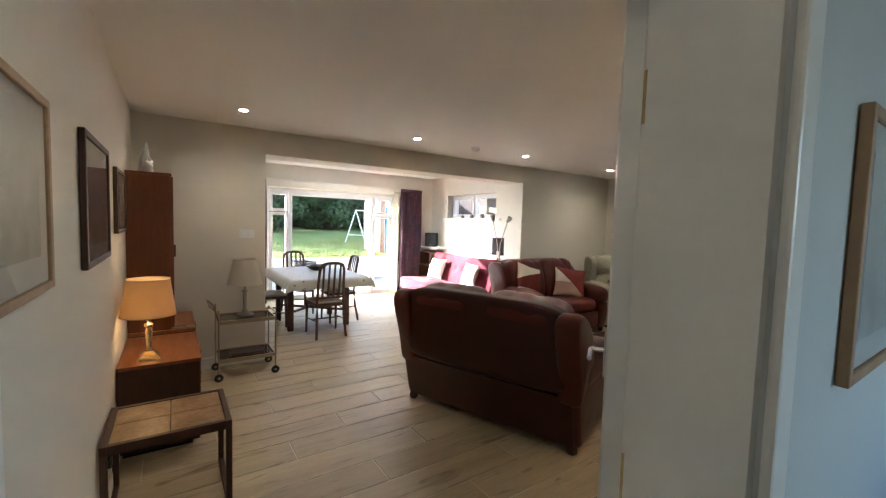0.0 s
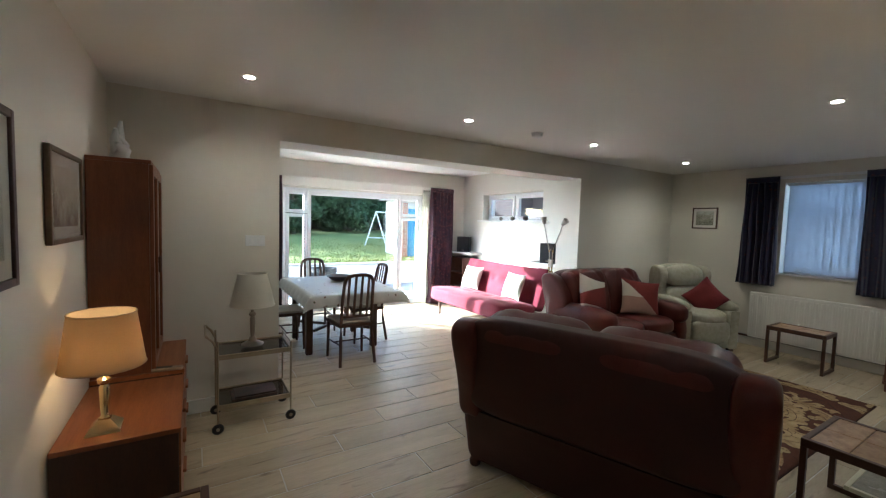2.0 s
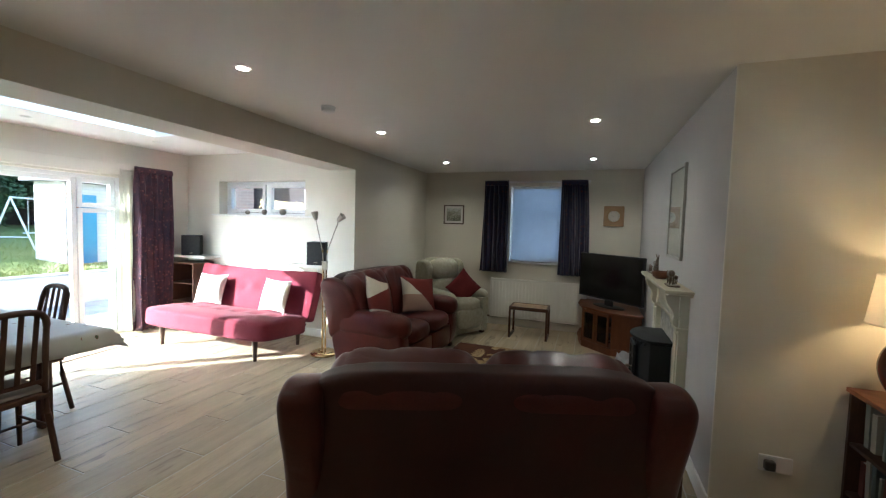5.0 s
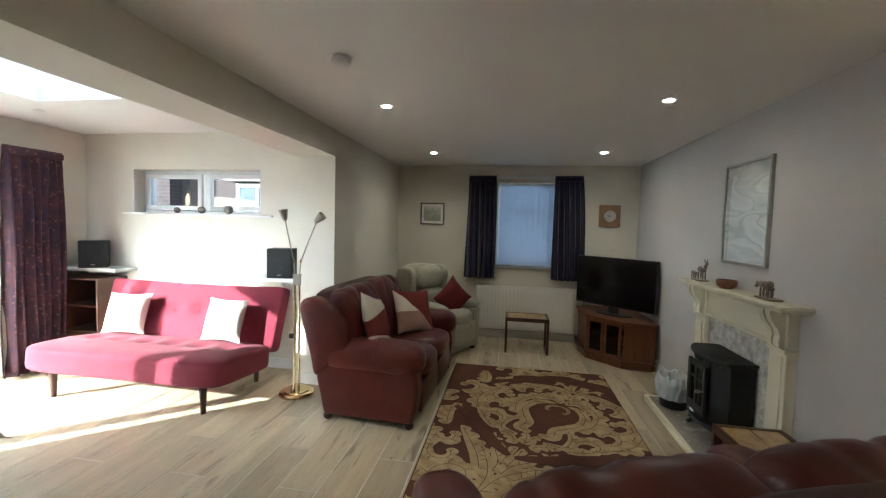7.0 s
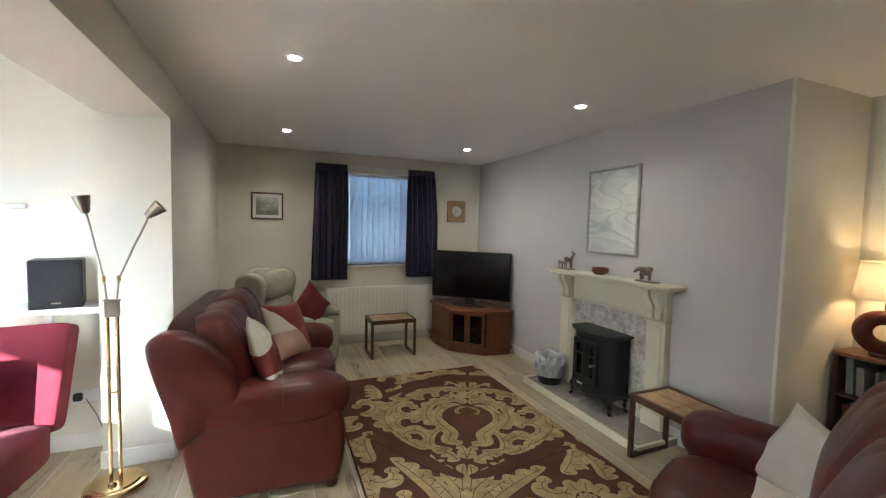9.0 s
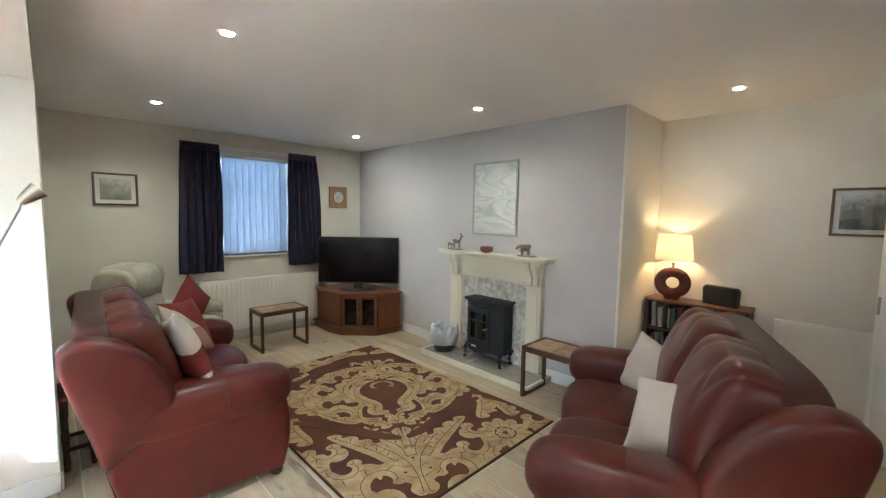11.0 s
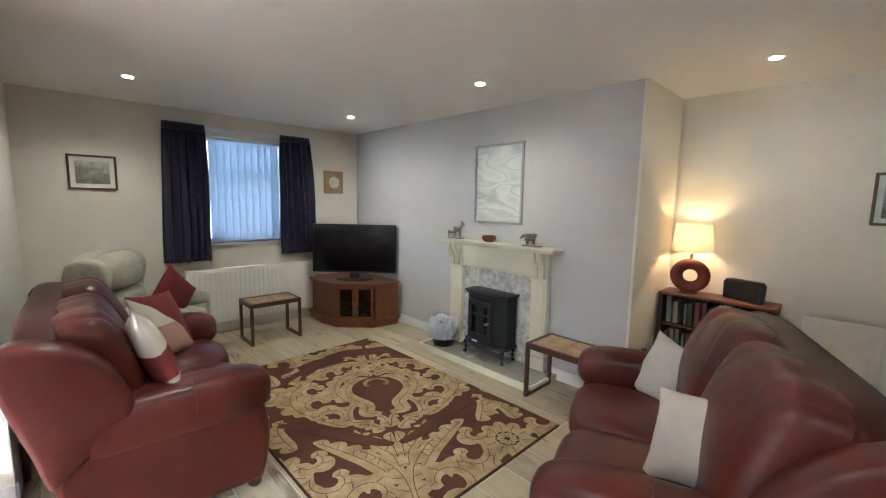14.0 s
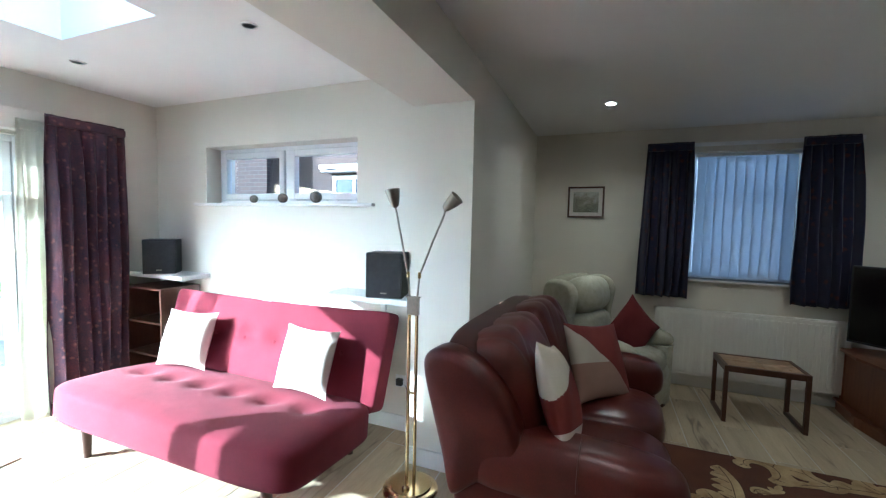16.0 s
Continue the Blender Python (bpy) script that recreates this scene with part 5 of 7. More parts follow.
radiator(pose(XE - 0.001, 3.47, 0.13, 0, 0, -90), 1.42, "long white panel radiator under the window")
radiator(pose(2.12, YR + 0.001, 0.13, 0, 0, 180), 1.0, "white panel radiator on the recessed wall behind the door", 0.62)
part("pipe_boxing", boxes([((XE - 0.028, 2.2, 0.112), (XE, YN, 0.135))], 0.003), DARK_WOOD, kind="structure")


# ---- curtains ----
def curtain(m, w_top, w_bot, h, material, label, folds=7, depth=0.045, lean=0.0, name="curtain", thick=0.004):
    """Hangs from z=0 down to -h, along local x from 0; the bottom may spread or shrink."""
    c = thing(name, m, label, "curtain")
    bm = bmesh.new()
    nu, nv = folds * 10, 26
    rows = []
    for j in range(nv + 1):
        v = j / nv
        w = w_top + (w_bot - w_top) * v ** 0.8
        row = []
        for i in range(nu + 1):
            u = i / nu
            d = depth * (0.35 + 0.65 * min(1, v * 4)) * (1 if v > 0.04 else 0.5)
            ph = 2 * math.pi * folds * u + 0.9 * math.sin(3 * v + 5 * u)
            y = d * math.sin(ph) * (0.75 + 0.4 * math.sin(2.1 * u * folds + 1.3)) + 0.01 * math.sin(9 * v + 7 * u)
            x = u * w + lean * v + 0.010 * math.cos(ph * 1.0 + 2 * v) * v
            row.append(bm.verts.new((x, y, -h * v)))
        rows.append(row)
    for a, b in zip(rows, rows[1:]):
        for i in range(nu):
            bm.faces.new((a[i], a[i + 1], b[i + 1], b[i]))
    ob = part("curtain_cloth", bm, material, c, smooth=True)
    mod = ob.modifiers.new("thickness", "SOLIDIFY")
    mod.thickness = thick
    part("heading_tape", boxes([((0.005, -depth * 0.55, -0.075), (w_top - 0.005, depth * 0.55, -0.015))], 0.01), material, c)
    return c


curtain(pose(6.70, 3.61, 2.25, 0, 0, -90), 0.37, 0.43, 1.41, CURTAIN_NAVY, "navy patterned curtain drawn back beside the blind", 6, lean=-0.04)
curtain(pose(6.70, 2.46, 2.25, 0, 0, -90), 0.36, 0.44, 1.40, CURTAIN_NAVY, "navy patterned curtain drawn back near the television", 6, lean=0.0)
part("curtain_rail", boxes([((6.735, 2.06, 2.215), (6.765, 3.59, 2.245))], 0.004), UPVC, kind="structure")
curtain(pose(4.10, 7.60, 2.185), 0.50, 0.50, 2.165, CURTAIN_PLUM, "long plum patterned curtain drawn back beside the garden door", 7, 0.05, lean=-0.02)
curtain(pose(1.06, 7.60, 2.185), 0.44, 0.46, 2.165, CURTAIN_PLUM, "long plum patterned curtain beside the side light", 6, 0.05)
curtain(pose(3.97, 7.665, 2.13), 0.22, 0.28, 2.10, VOILE, "cream voile gathered behind the plum curtain", 5, 0.02, lean=-0.03, name="voile_curtain", thick=0.001)


# ---- cushions on the leather sofas ----
def patch_one(u, v):
    return 1 if -0.62 < v < 0.35 + 0.4 * u else 0


def patch_two(u, v):
    if v > -0.02 - 0.95 * u:
        return 1
    return 2 if v < -0.05 else 0


for m, split, label in ((pose(4.24, 4.035, 0.53, -20, 17, -3), patch_one, "white and rust patchwork cushion by the arm of the leather sofa"), (pose(4.91, 3.90, 0.485, -24, 7, -38), patch_two, "cream, pink and rust patchwork cushion against the far sofa arm")):
    c, ob = cushion(m, (0.46, 0.45, 0.15), CREAM_CLOTH, label, split=split, n=72)
    ob.data.materials.append(RUST_CLOTH)
    ob.data.materials.append(PINK_CLOTH)
cushion(pose(2.60, 2.13, 0.435, -25, 16, 166), (0.37, 0.37, 0.13), WHITE_CLOTH, "off-white ribbed cushion tilted on the leather sofa")
cushion(pose(2.215, 2.885, 0.53, -38, -14, 168), (0.40, 0.36, 0.13), WHITE_CLOTH, "off-white ribbed cushion slumped on the leather sofa arm")

# ---- rug ----
RUG_BASE = surface("maroon_and_rust_rug_pile", (0.050, 0.013, 0.008), (0.130, 0.044, 0.017), 2.2, 0.97, bump=0.5, fine=320)
RUG_GOLD = surface("beige_gold_rug_pile", (0.54, 0.41, 0.22), (0.22, 0.125, 0.048), 9.0, 0.97, bump=0.5, fine=320)
RUG_DARK = surface("dark_brown_rug_pile", (0.034, 0.011, 0.008), (0.055, 0.022, 0.012), 3.0, 0.97, bump=0.5, fine=320)
RUG = (5.535, 3.21, 2.02, 3.575)


def stroke(bm, pts, widths, z):
    """A flat band along a centre line with its own width at each point, and its mirror image."""
    for sgn in (1, -1):
        rows = []
        for i, (x, y) in enumerate(pts):
            a, b = pts[max(i - 1, 0)], pts[min(i + 1, len(pts) - 1)]
            d = Vector((b[0] - a[0], b[1] - a[1]))
            d = d.normalized() if d.length > 1e-6 else Vector((1, 0))
            l, r = widths[i]
            h = z + 0.00006 * i / len(pts) + (0.00003 if sgn < 0 else 0)
            rows.append((bm.verts.new((x - d.y * l, sgn * (y + d.x * l), h)), bm.verts.new((x + d.y * r, sgn * (y - d.x * r), h))))
        for p, q in zip(rows, rows[1:]):
            bm.faces.new((p[0], p[1], q[1], q[0]))


def rug():
    cx, cy = (RUG[0] + RUG[1]) / 2, (RUG[2] + RUG[3]) / 2
    hx, hy = (RUG[0] - RUG[1]) / 2, (RUG[3] - RUG[2]) / 2
    g = thing("patterned_rug", pose(cx, cy, 0.0), "maroon, rust and beige scroll-patterned rug between the leather sofas", "rug")
    part("backing", boxes([((-hx, -hy, 0.001), (hx, hy, 0.010))], 0.004), RUG_BASE, g)
    part("binding", boxes([((-hx - 0.006, -hy - 0.006, 0), (-hx, hy + 0.006, 0.008)), ((hx, -hy - 0.006, 0), (hx + 0.006, hy + 0.006, 0.008)), ((-hx, -hy - 0.006, 0), (hx, -hy, 0.008)), ((-hx, hy, 0), (hx, hy + 0.006, 0.008))]), RUG_DARK, g)
    gold, dark, core = bmesh.new(), bmesh.new(), bmesh.new()
    level = [0]

    def leaf(pts, w, lobes=0, side=1, veins=True, n=44):
        """An acanthus leaf along a spline: an outline, a lobed blade and a vein."""
        level[0] += 1
        z = 0.0103 + 0.00002 * level[0]
        line = spline(pts, n)
        wid = []
        for i in range(n + 1):
            t = i / n
            env = 1.6 * w * (min(1, t * 5 + 0.12)) ** 0.6 * (1 - t ** 3) ** 0.6
            lobe = 0.45 + 0.75 * abs(math.sin(math.pi * lobes * t + 0.3)) ** 0.6 if lobes else 1.0
            a, b = env * lobe, env * (0.55 if lobes else 1.0)
            wid.append((a, b) if side > 0 else (b, a))
        stroke(dark, line, [(l + 0.0045, r + 0.0045) for l, r in wid], z)
        stroke(gold, line, wid, z + 0.0016)
        if veins:
            stroke(dark, line[2:-4], [(0.0022, 0.0022)] * (n - 5), z + 0.0030)
            if lobes:
                for k in range(lobes):
                    i = int(n * (k + 0.5) / lobes) - 2
                    i = max(1, min(n - 2, i))
                    a, b = line[i], line[i + 1]
                    d = Vector((b[0] - a[0], b[1] - a[1])).normalized()
                    q = Vector((-d.y, d.x)) * (1 if side > 0 else -1)
                    ww = wid[i][0] if side > 0 else wid[i][1]
                    e = [(a[0] + (q.x * 0.9 + d.x * 0.5) * ww * f, a[1] + (q.y * 0.9 + d.y * 0.5) * ww * f) for f in (0.1, 0.45, 0.8)]
                    stroke(dark, e, [(0.0030, 0.0030), (0.0020, 0.0020), (0.0008, 0.0008)], z + 0.0031 + 0.00001 * k)

    def curl(x, y, r, start, turn, w, lobes=3, side=1):
        pts = [(x + r * (1 - 0.75 * k / 9) * math.cos(radians(start + turn * k / 9)), y + r * (1 - 0.75 * k / 9) * math.sin(radians(start + turn * k / 9))) for k in range(10)]
        leaf(pts, w, lobes, side)

    def palmette(x, y, a0, a1, count, r0, r1, w):
        for k in range(count):
            a = radians(a0 + (a1 - a0) * k / max(1, count - 1))
            c, q = math.cos(a), math.sin(a)
            leaf([(x + r0 * c, y + r0 * q), (x + (r0 + r1) / 2 * c, y + (r0 + r1) / 2 * q), (x + r1 * c, y + r1 * q)], w, 0, 1, True, 12)

    # lower lattice cell: broad curls below the dark bands
    curl(-1.13, 0.20, 0.19, 200, -330, 0.062, 5, 1)
    curl(-1.40, 0.30, 0.20, 120, -330, 0.060, 5, 1)
    leaf([(-1.30, 0.02), (-1.12, 0.015), (-0.96, 0.05), (-0.80, 0.16), (-0.70, 0.26)], 0.050, 6, 1)
    leaf([(-0.98, 0.10), (-0.84, 0.20), (-0.70, 0.34), (-0.56, 0.50)], 0.060, 6, -1)
    curl(-0.95, 0.40, 0.13, 60, 300, 0.050, 4, -1)
    curl(-0.74, 0.50, 0.10, 100, 280, 0.042, 3, -1)
    leaf([(-0.95, 0.03), (-0.82, 0.05), (-0.70, 0.13), (-0.60, 0.13)], 0.050, 5, -1)
    leaf([(-0.86, 0.02), (-0.70, 0.03), (-0.58, 0.02)], 0.035, 3, 1)
    palmette(-0.86, 0.69, -30, 330, 11, 0.075, 0.20, 0.034)
    palmette(-0.86, 0.69, 0, 324, 9, 0.020, 0.07, 0.014)
    curl(-1.10, 0.62, 0.14, -20, -300, 0.050, 4, 1)
    leaf([(-0.62, 0.60), (-0.48, 0.68), (-0.36, 0.72), (-0.24, 0.70)], 0.050, 5, 1)
    leaf([(-0.66, 0.86), (-0.50, 0.84), (-0.36, 0.78)], 0.050, 4, 1)
    curl(-0.74, 1.00, 0.14, 30, 320, 0.050, 4, -1)
    # the cell of the medallion
    leaf([(-0.33, 0.03), (-0.31, 0.13), (-0.20, 0.12), (-0.10, 0.19), (0.02, 0.25), (0.16, 0.23), (0.26, 0.14), (0.27, 0.05)], 0.036, 0, 1)
    leaf([(0.24, 0.00), (0.22, 0.06), (0.17, 0.09), (0.12, 0.08), (0.13, 0.05)], 0.010, 0, 1)
    leaf([(-0.42, 0.10), (-0.40, 0.24), (-0.28, 0.26), (-0.18, 0.22), (-0.16, 0.16)], 0.038, 4, 1)
    leaf([(-0.10, 0.26), (0.06, 0.33), (0.24, 0.31), (0.36, 0.20), (0.40, 0.06)], 0.050, 7, 1)
    leaf([(0.30, 0.02), (0.36, 0.10), (0.30, 0.20), (0.20, 0.24)], 0.036, 3, -1)
    palmette(0.36, 0.0, 0, 80, 4, 0.05, 0.19, 0.026)
    curl(-0.28, 0.40, 0.11, 250, 300, 0.045, 4, -1)
    curl(-0.06, 0.46, 0.12, 180, -300, 0.046, 4, 1)
    curl(0.16, 0.50, 0.12, 200, -310, 0.048, 4, 1)
    leaf([(-0.22, 0.54), (-0.08, 0.64), (0.10, 0.66), (0.28, 0.58), (0.40, 0.46)], 0.052, 7, 1)
    leaf([(-0.44, 0.28), (-0.36, 0.40), (-0.24, 0.52), (-0.16, 0.62)], 0.034, 5, -1)
    leaf([(-0.55, 0.05), (-0.46, 0.14), (-0.44, 0.22)], 0.036, 3, 1)
    leaf([(-0.52, 0.00), (-0.40, 0.03), (-0.36, 0.07)], 0.030, 2, 1)
    curl(0.44, 0.34, 0.11, 160, -300, 0.045, 4, 1)
    leaf([(0.54, 0.02), (0.60, 0.12), (0.60, 0.26), (0.52, 0.42), (0.40, 0.56)], 0.046, 6, 1)
    leaf([(0.58, 0.02), (0.70, 0.05), (0.78, 0.03)], 0.040, 3, 1)
    # the cell beyond the far band
    leaf([(0.98, 0.02), (1.02, 0.16), (0.96, 0.30), (0.84, 0.46), (0.70, 0.60)], 0.050, 7, -1)
    curl(1.14, 0.24, 0.14, 200, -300, 0.055, 4, 1)
    curl(0.98, 0.50, 0.13, 240, -300, 0.052, 4, 1)
    curl(0.76, 0.78, 0.14, 220, 300, 0.052, 4, -1)
    leaf([(0.30, 0.78), (0.46, 0.84), (0.60, 0.94)], 0.055, 5, 1)
    curl(0.14, 0.86, 0.13, 180, 320, 0.050, 4, -1)
    curl(-0.16, 0.86, 0.12, 0, 320, 0.050, 4, 1)
    curl(0.46, 0.70, 0.09, 180, 300, 0.040, 3, 1)
    leaf([(1.00, 0.80), (1.14, 0.66), (1.24, 0.48)], 0.060, 5, 1)
    # small fronds that fill the ground between the scrolls
    fill = random.Random(12)
    for gx, gy, ang in ((-1.30, 0.52, 40), (-1.02, 0.26, 200), (-0.60, 0.24, 300), (-0.52, 0.72, 60), (-0.30, 0.66, 150), (0.04, 0.74, 20), (0.30, 0.66, 330), (0.56, 0.62, 80), (0.86, 0.62, 120), (1.16, 0.44, 250), (1.00, 0.95, 30), (-0.96, 0.90, 70), (0.46, 0.12, 100), (0.78, 0.18, 160), (-0.18, 0.34, 200), (0.06, 0.42, 340), (1.20, 0.08, 70)):
        for k in (-1, 0, 1):
            a = radians(ang + 38 * k + fill.uniform(-8, 8))
            L = fill.uniform(0.07, 0.11)
            bend = radians(30 * k)
            leaf([(gx, gy), (gx + 0.5 * L * math.cos(a), gy + 0.5 * L * math.sin(a)), (gx + L * math.cos(a + bend), gy + L * math.sin(a + bend))], 0.016, 2, 1 if k >= 0 else -1, False, 14)
    # dark ogee bands and the heart of the medallion
    for line, w in (([(-0.72, 0.02), (-0.64, 0.17), (-0.49, 0.375), (-0.37, 0.56), (-0.31, 0.72)], 0.052), ([(-0.30, 0.76), (-0.40, 0.90), (-0.56, 1.02), (-0.72, 1.12)], 0.050), ([(0.90, 0.02), (0.84, 0.16), (0.74, 0.34), (0.60, 0.52), (0.44, 0.66), (0.30, 0.74)], 0.046)):
        pts = spline(line, 28)
        stroke(dark, pts, [(w * math.sin(math.pi * (0.06 + 0.88 * i / 28)) ** 0.6 + 0.007,) * 2 for i in range(29)], 0.0117)
        stroke(core, pts, [(w * math.sin(math.pi * (0.06 + 0.88 * i / 28)) ** 0.6,) * 2 for i in range(29)], 0.0144)
    heart = spline([(-0.24, 0.0), (-0.18, 0.0), (-0.06, 0.0), (0.08, 0.0), (0.22, 0.0)], 24)
    stroke(core, heart, [(0.050 + 0.125 * math.exp(-((x - 0.05) / 0.12) ** 2), 0.0) for x, y in heart], 0.01095)
    turn = Matrix.Translation((0.05, -0.14, 0)) @ Matrix.Rotation(radians(-26), 4, "Z")
    for bm in (gold, dark, core):
        bmesh.ops.transform(bm, matrix=turn, verts=bm.verts)
        for co, no in (((hx - 0.004, 0, 0), (1, 0, 0)), ((-hx + 0.004, 0, 0), (-1, 0, 0)), ((0, hy - 0.004, 0), (0, 1, 0)), ((0, -hy + 0.004, 0), (0, -1, 0))):
            bmesh.ops.bisect_plane(bm, geom=bm.verts[:] + bm.edges[:] + bm.faces[:], plane_co=co, plane_no=no, clear_outer=True)
    for name, bm, mat, lab in (("scroll_pattern", gold, RUG_GOLD, "beige and gold acanthus scrolls"), ("scroll_outline", dark, RUG_DARK, "dark brown outlines"), ("medallion", core, RUG_BASE, "maroon medallion and ogee bands")):
        part(name, bm, mat, g, lab)


rug()


# ---- floor lamp ----
def floor_lamp():
    f = thing("floor_lamp", pose(4.41, 4.885, 0), "brass twin-arm reading floor lamp, unlit, on a stepped round base", "floor lamp")
    part("base", lathe(bmesh.new(), [(0.145, 0), (0.152, 0.008), (0.152, 0.02), (0.140, 0.032), (0.118, 0.036), (0.112, 0.045), (0.10, 0.047)], 40), BRASS, f, smooth=True)
    part("touch_knob", lathe(bmesh.new(), [(0.022, 0.046), (0.022, 0.06), (0.014, 0.068)], 20, Matrix.Translation((-0.055, 0.0, 0))), BRASS, f, smooth=True)
    for y in (-0.022, 0.022):
        part("pole", lathe(bmesh.new(), [(0.0095, 0.04), (0.0095, 1.08)], 14, Matrix.Translation((0, y, 0))), BRASS, f, smooth=True)
    part("clamp", boxes([((-0.012, -0.034, 0.985), (0.012, 0.034, 1.075)), ((-0.016, -0.04, 1.075), (0.016, 0.04, 1.084))], 0.004), NICKEL, f)
    part("pole_tie", boxes([((-0.008, -0.03, 0.55), (0.008, 0.03, 0.562))], 0.002), BRASS, f)
    for sgn, tip in ((1, (-0.06, 0.085, 1.565)), (-1, (0.0, -0.175, 1.555))):
        start = Vector((0, sgn * 0.022, 1.08))
        tip = Vector(tip)
        mid = start + Vector((0, sgn * 0.012, 0.12))
        arm = part("arm", tube(bmesh.new(), [start, mid, mid.lerp(tip, 0.5), tip - Vector((0, sgn * 0.01, 0.04)), tip], 0.0055, 8), NICKEL, f, smooth=True)
        part("joint", lathe(bmesh.new(), [(0.009, -0.016), (0.009, 0.016)], 10, Matrix.Translation(mid)), BRASS, f)
        tilt = Matrix.Translation(tip) @ Matrix.Rotation(radians(-12 if sgn > 0 else 48), 4, "X")
        shade = part("shade", lathe(bmesh.new(), [(0.012, -0.03), (0.020, -0.022), (0.030, 0.015), (0.040, 0.062), (0.038, 0.064), (0.028, 0.016), (0.012, -0.01)], 24, tilt @ Matrix.Translation((0, 0, 0.02))), NICKEL, f, smooth=True)
    part("flex", tube(bmesh.new(), [(0.12, 0.03, 0.012), (0.22, 0.09, 0.006), (0.34, 0.11, 0.006), (0.47, 0.16, 0.01), (0.53, 0.22, 0.10), (0.54, 0.26, 0.22), (0.545, 0.32, 0.34)], 0.003, 6), surface("grey_flex", (0.10, 0.10, 0.09)), f)


floor_lamp()


def stool():
    t = thing("wooden_stool", pose(4.95, 4.556, 0, 0, 0, 0), "small dark turned-leg wooden stool between the leather sofa and wall", "stool")
    part("seat", boxes([((-0.14, -0.082, 0.43), (0.14, 0.082, 0.46))], 0.008), DARK_WOOD, t)
    for x in (-0.10, 0.10):
        for y in (-0.06, 0.06):
            part("leg", lathe(bmesh.new(), [(0.014, 0), (0.018, 0.06), (0.013, 0.09), (0.020, 0.20), (0.014, 0.30), (0.020, 0.33), (0.020, 0.43)], 12, Matrix.Translation((x, y, 0))), DARK_WOOD, t, smooth=True)
        part("stretcher", boxes([((x - 0.009, -0.048, 0.115), (x + 0.009, 0.048, 0.135))], 0.003), DARK_WOOD, t)


stool()

# ---- speakers, shelves and ornaments in the extension ----
for m, w in ((pose(EX1, 7.78, 0.962), 0.66), (pose(EX1, 5.72, 0.952), 0.68)):
    sh = thing("floating_shelf", m, "thick white floating shelf under a loudspeaker", "shelf", "shelves under the loudspeakers")
    part("board", boxes([((-0.26, -w, 0), (0, 0, 0.038))], 0.004), GLOSS, sh)
    part("wall_bracket", boxes([((-0.03, -w / 2 - 0.02, -0.10), (-0.006, -w / 2 + 0.02, 0))], 0.003), GLOSS, sh)


def speaker(m):
    s = thing("loudspeaker", m, "black box loudspeaker with a cloth grille on a white shelf", "loudspeaker", "loudspeakers on the white shelves")
    part("cabinet", boxes([((-0.12, -0.10, 0), (0.12, 0.10, 0.29))], 0.006), BLACK_PLASTIC, s)
    part("grille", boxes([((-0.112, -0.108, 0.008), (0.112, -0.10, 0.282))], 0.004), surface("black_speaker_cloth", (0.02, 0.02, 0.022), (0.035, 0.035, 0.037), 30, 0.95, bump=0.5, fine=400), s)
    part("badge", boxes([((-0.02, -0.110, 0.03), (0.02, -0.108, 0.038))]), NICKEL, s)
    return s


spk = speaker(pose(4.80, 7.48, 1.0, 0, 0, -48))
copy_thing(spk, pose(4.81, 5.27, 0.99, 0, 0, -75))

cab = thing("corner_bookcase", pose(4.72, 7.46, 0), "small dark brown wooden shelf unit under the corner shelf", "shelf unit")
part("side_panel", boxes([((-0.10, -0.22, 0), (0.24, -0.202, 0.90))], 0.002), CHAIR_WOOD, cab)
part("side_panel", boxes([((-0.10, 0.202, 0), (0.24, 0.22, 0.90))], 0.002), CHAIR_WOOD, cab)
for z in (0.05, 0.33, 0.60, 0.882):
    part("shelf", boxes([((-0.10, -0.202, z), (0.24, 0.202, z + 0.018))], 0.002), CHAIR_WOOD, cab)
part("back_panel", boxes([((0.232, -0.202, 0.07), (0.24, 0.202, 0.88))]), CHAIR_WOOD, cab)

STONE = surface("polished_dark_stone", (0.10, 0.085, 0.075), (0.32, 0.29, 0.26), 40, 0.15, bump=0.0)
for y, r in ((6.60, 0.032), (6.30, 0.038), (5.98, 0.045)):
    o = thing("round_pebble_ornament", pose(4.96, y, 1.609), "round polished stone ornament on the white window sill", "ornament", "stone ornaments on the window sill")
    part("ball", lathe(bmesh.new(), [(r * math.sin(radians(a)), r - r * math.cos(radians(a))) for a in (18, 35, 55, 75, 90, 105, 125, 145, 162)], 20), STONE, o, smooth=True)

for m, lab in ((pose(EX1 - 0.001, 5.21, 0.36, 0, 0, -90), "white double wall socket with a black plug"), (pose(BX - 0.001, 1.09, 0.36, 0, 0, -90), "white double wall socket with two plugs by the bookcase"), (pose(XW + 0.001, 2.55, 0.33, 0, 0, 90), "white double wall socket by the tiled table")):
    k = thing("wall_socket", m, lab, "socket", "wall sockets")
    part("plate", boxes([((-0.073, -0.010, -0.043), (0.073, 0, 0.043))], 0.004), UPVC, k)
    part("plug", boxes([((-0.055, -0.045, -0.025), (-0.008, -0.010, 0.025))], 0.008), BLACK_PLASTIC, k)
sw = thing("light_switch", pose(0.785, YN - 0.001, 1.335), "white double light switch plate", "light switch")
part("plate", boxes([((-0.073, -0.009, -0.043), (0.073, 0, 0.043))], 0.004), UPVC, sw)
for x in (-0.03, 0.03):
    part("rocker", boxes([((x - 0.012, -0.013, -0.02), (x + 0.012, -0.009, 0.02))], 0.003), UPVC, sw)


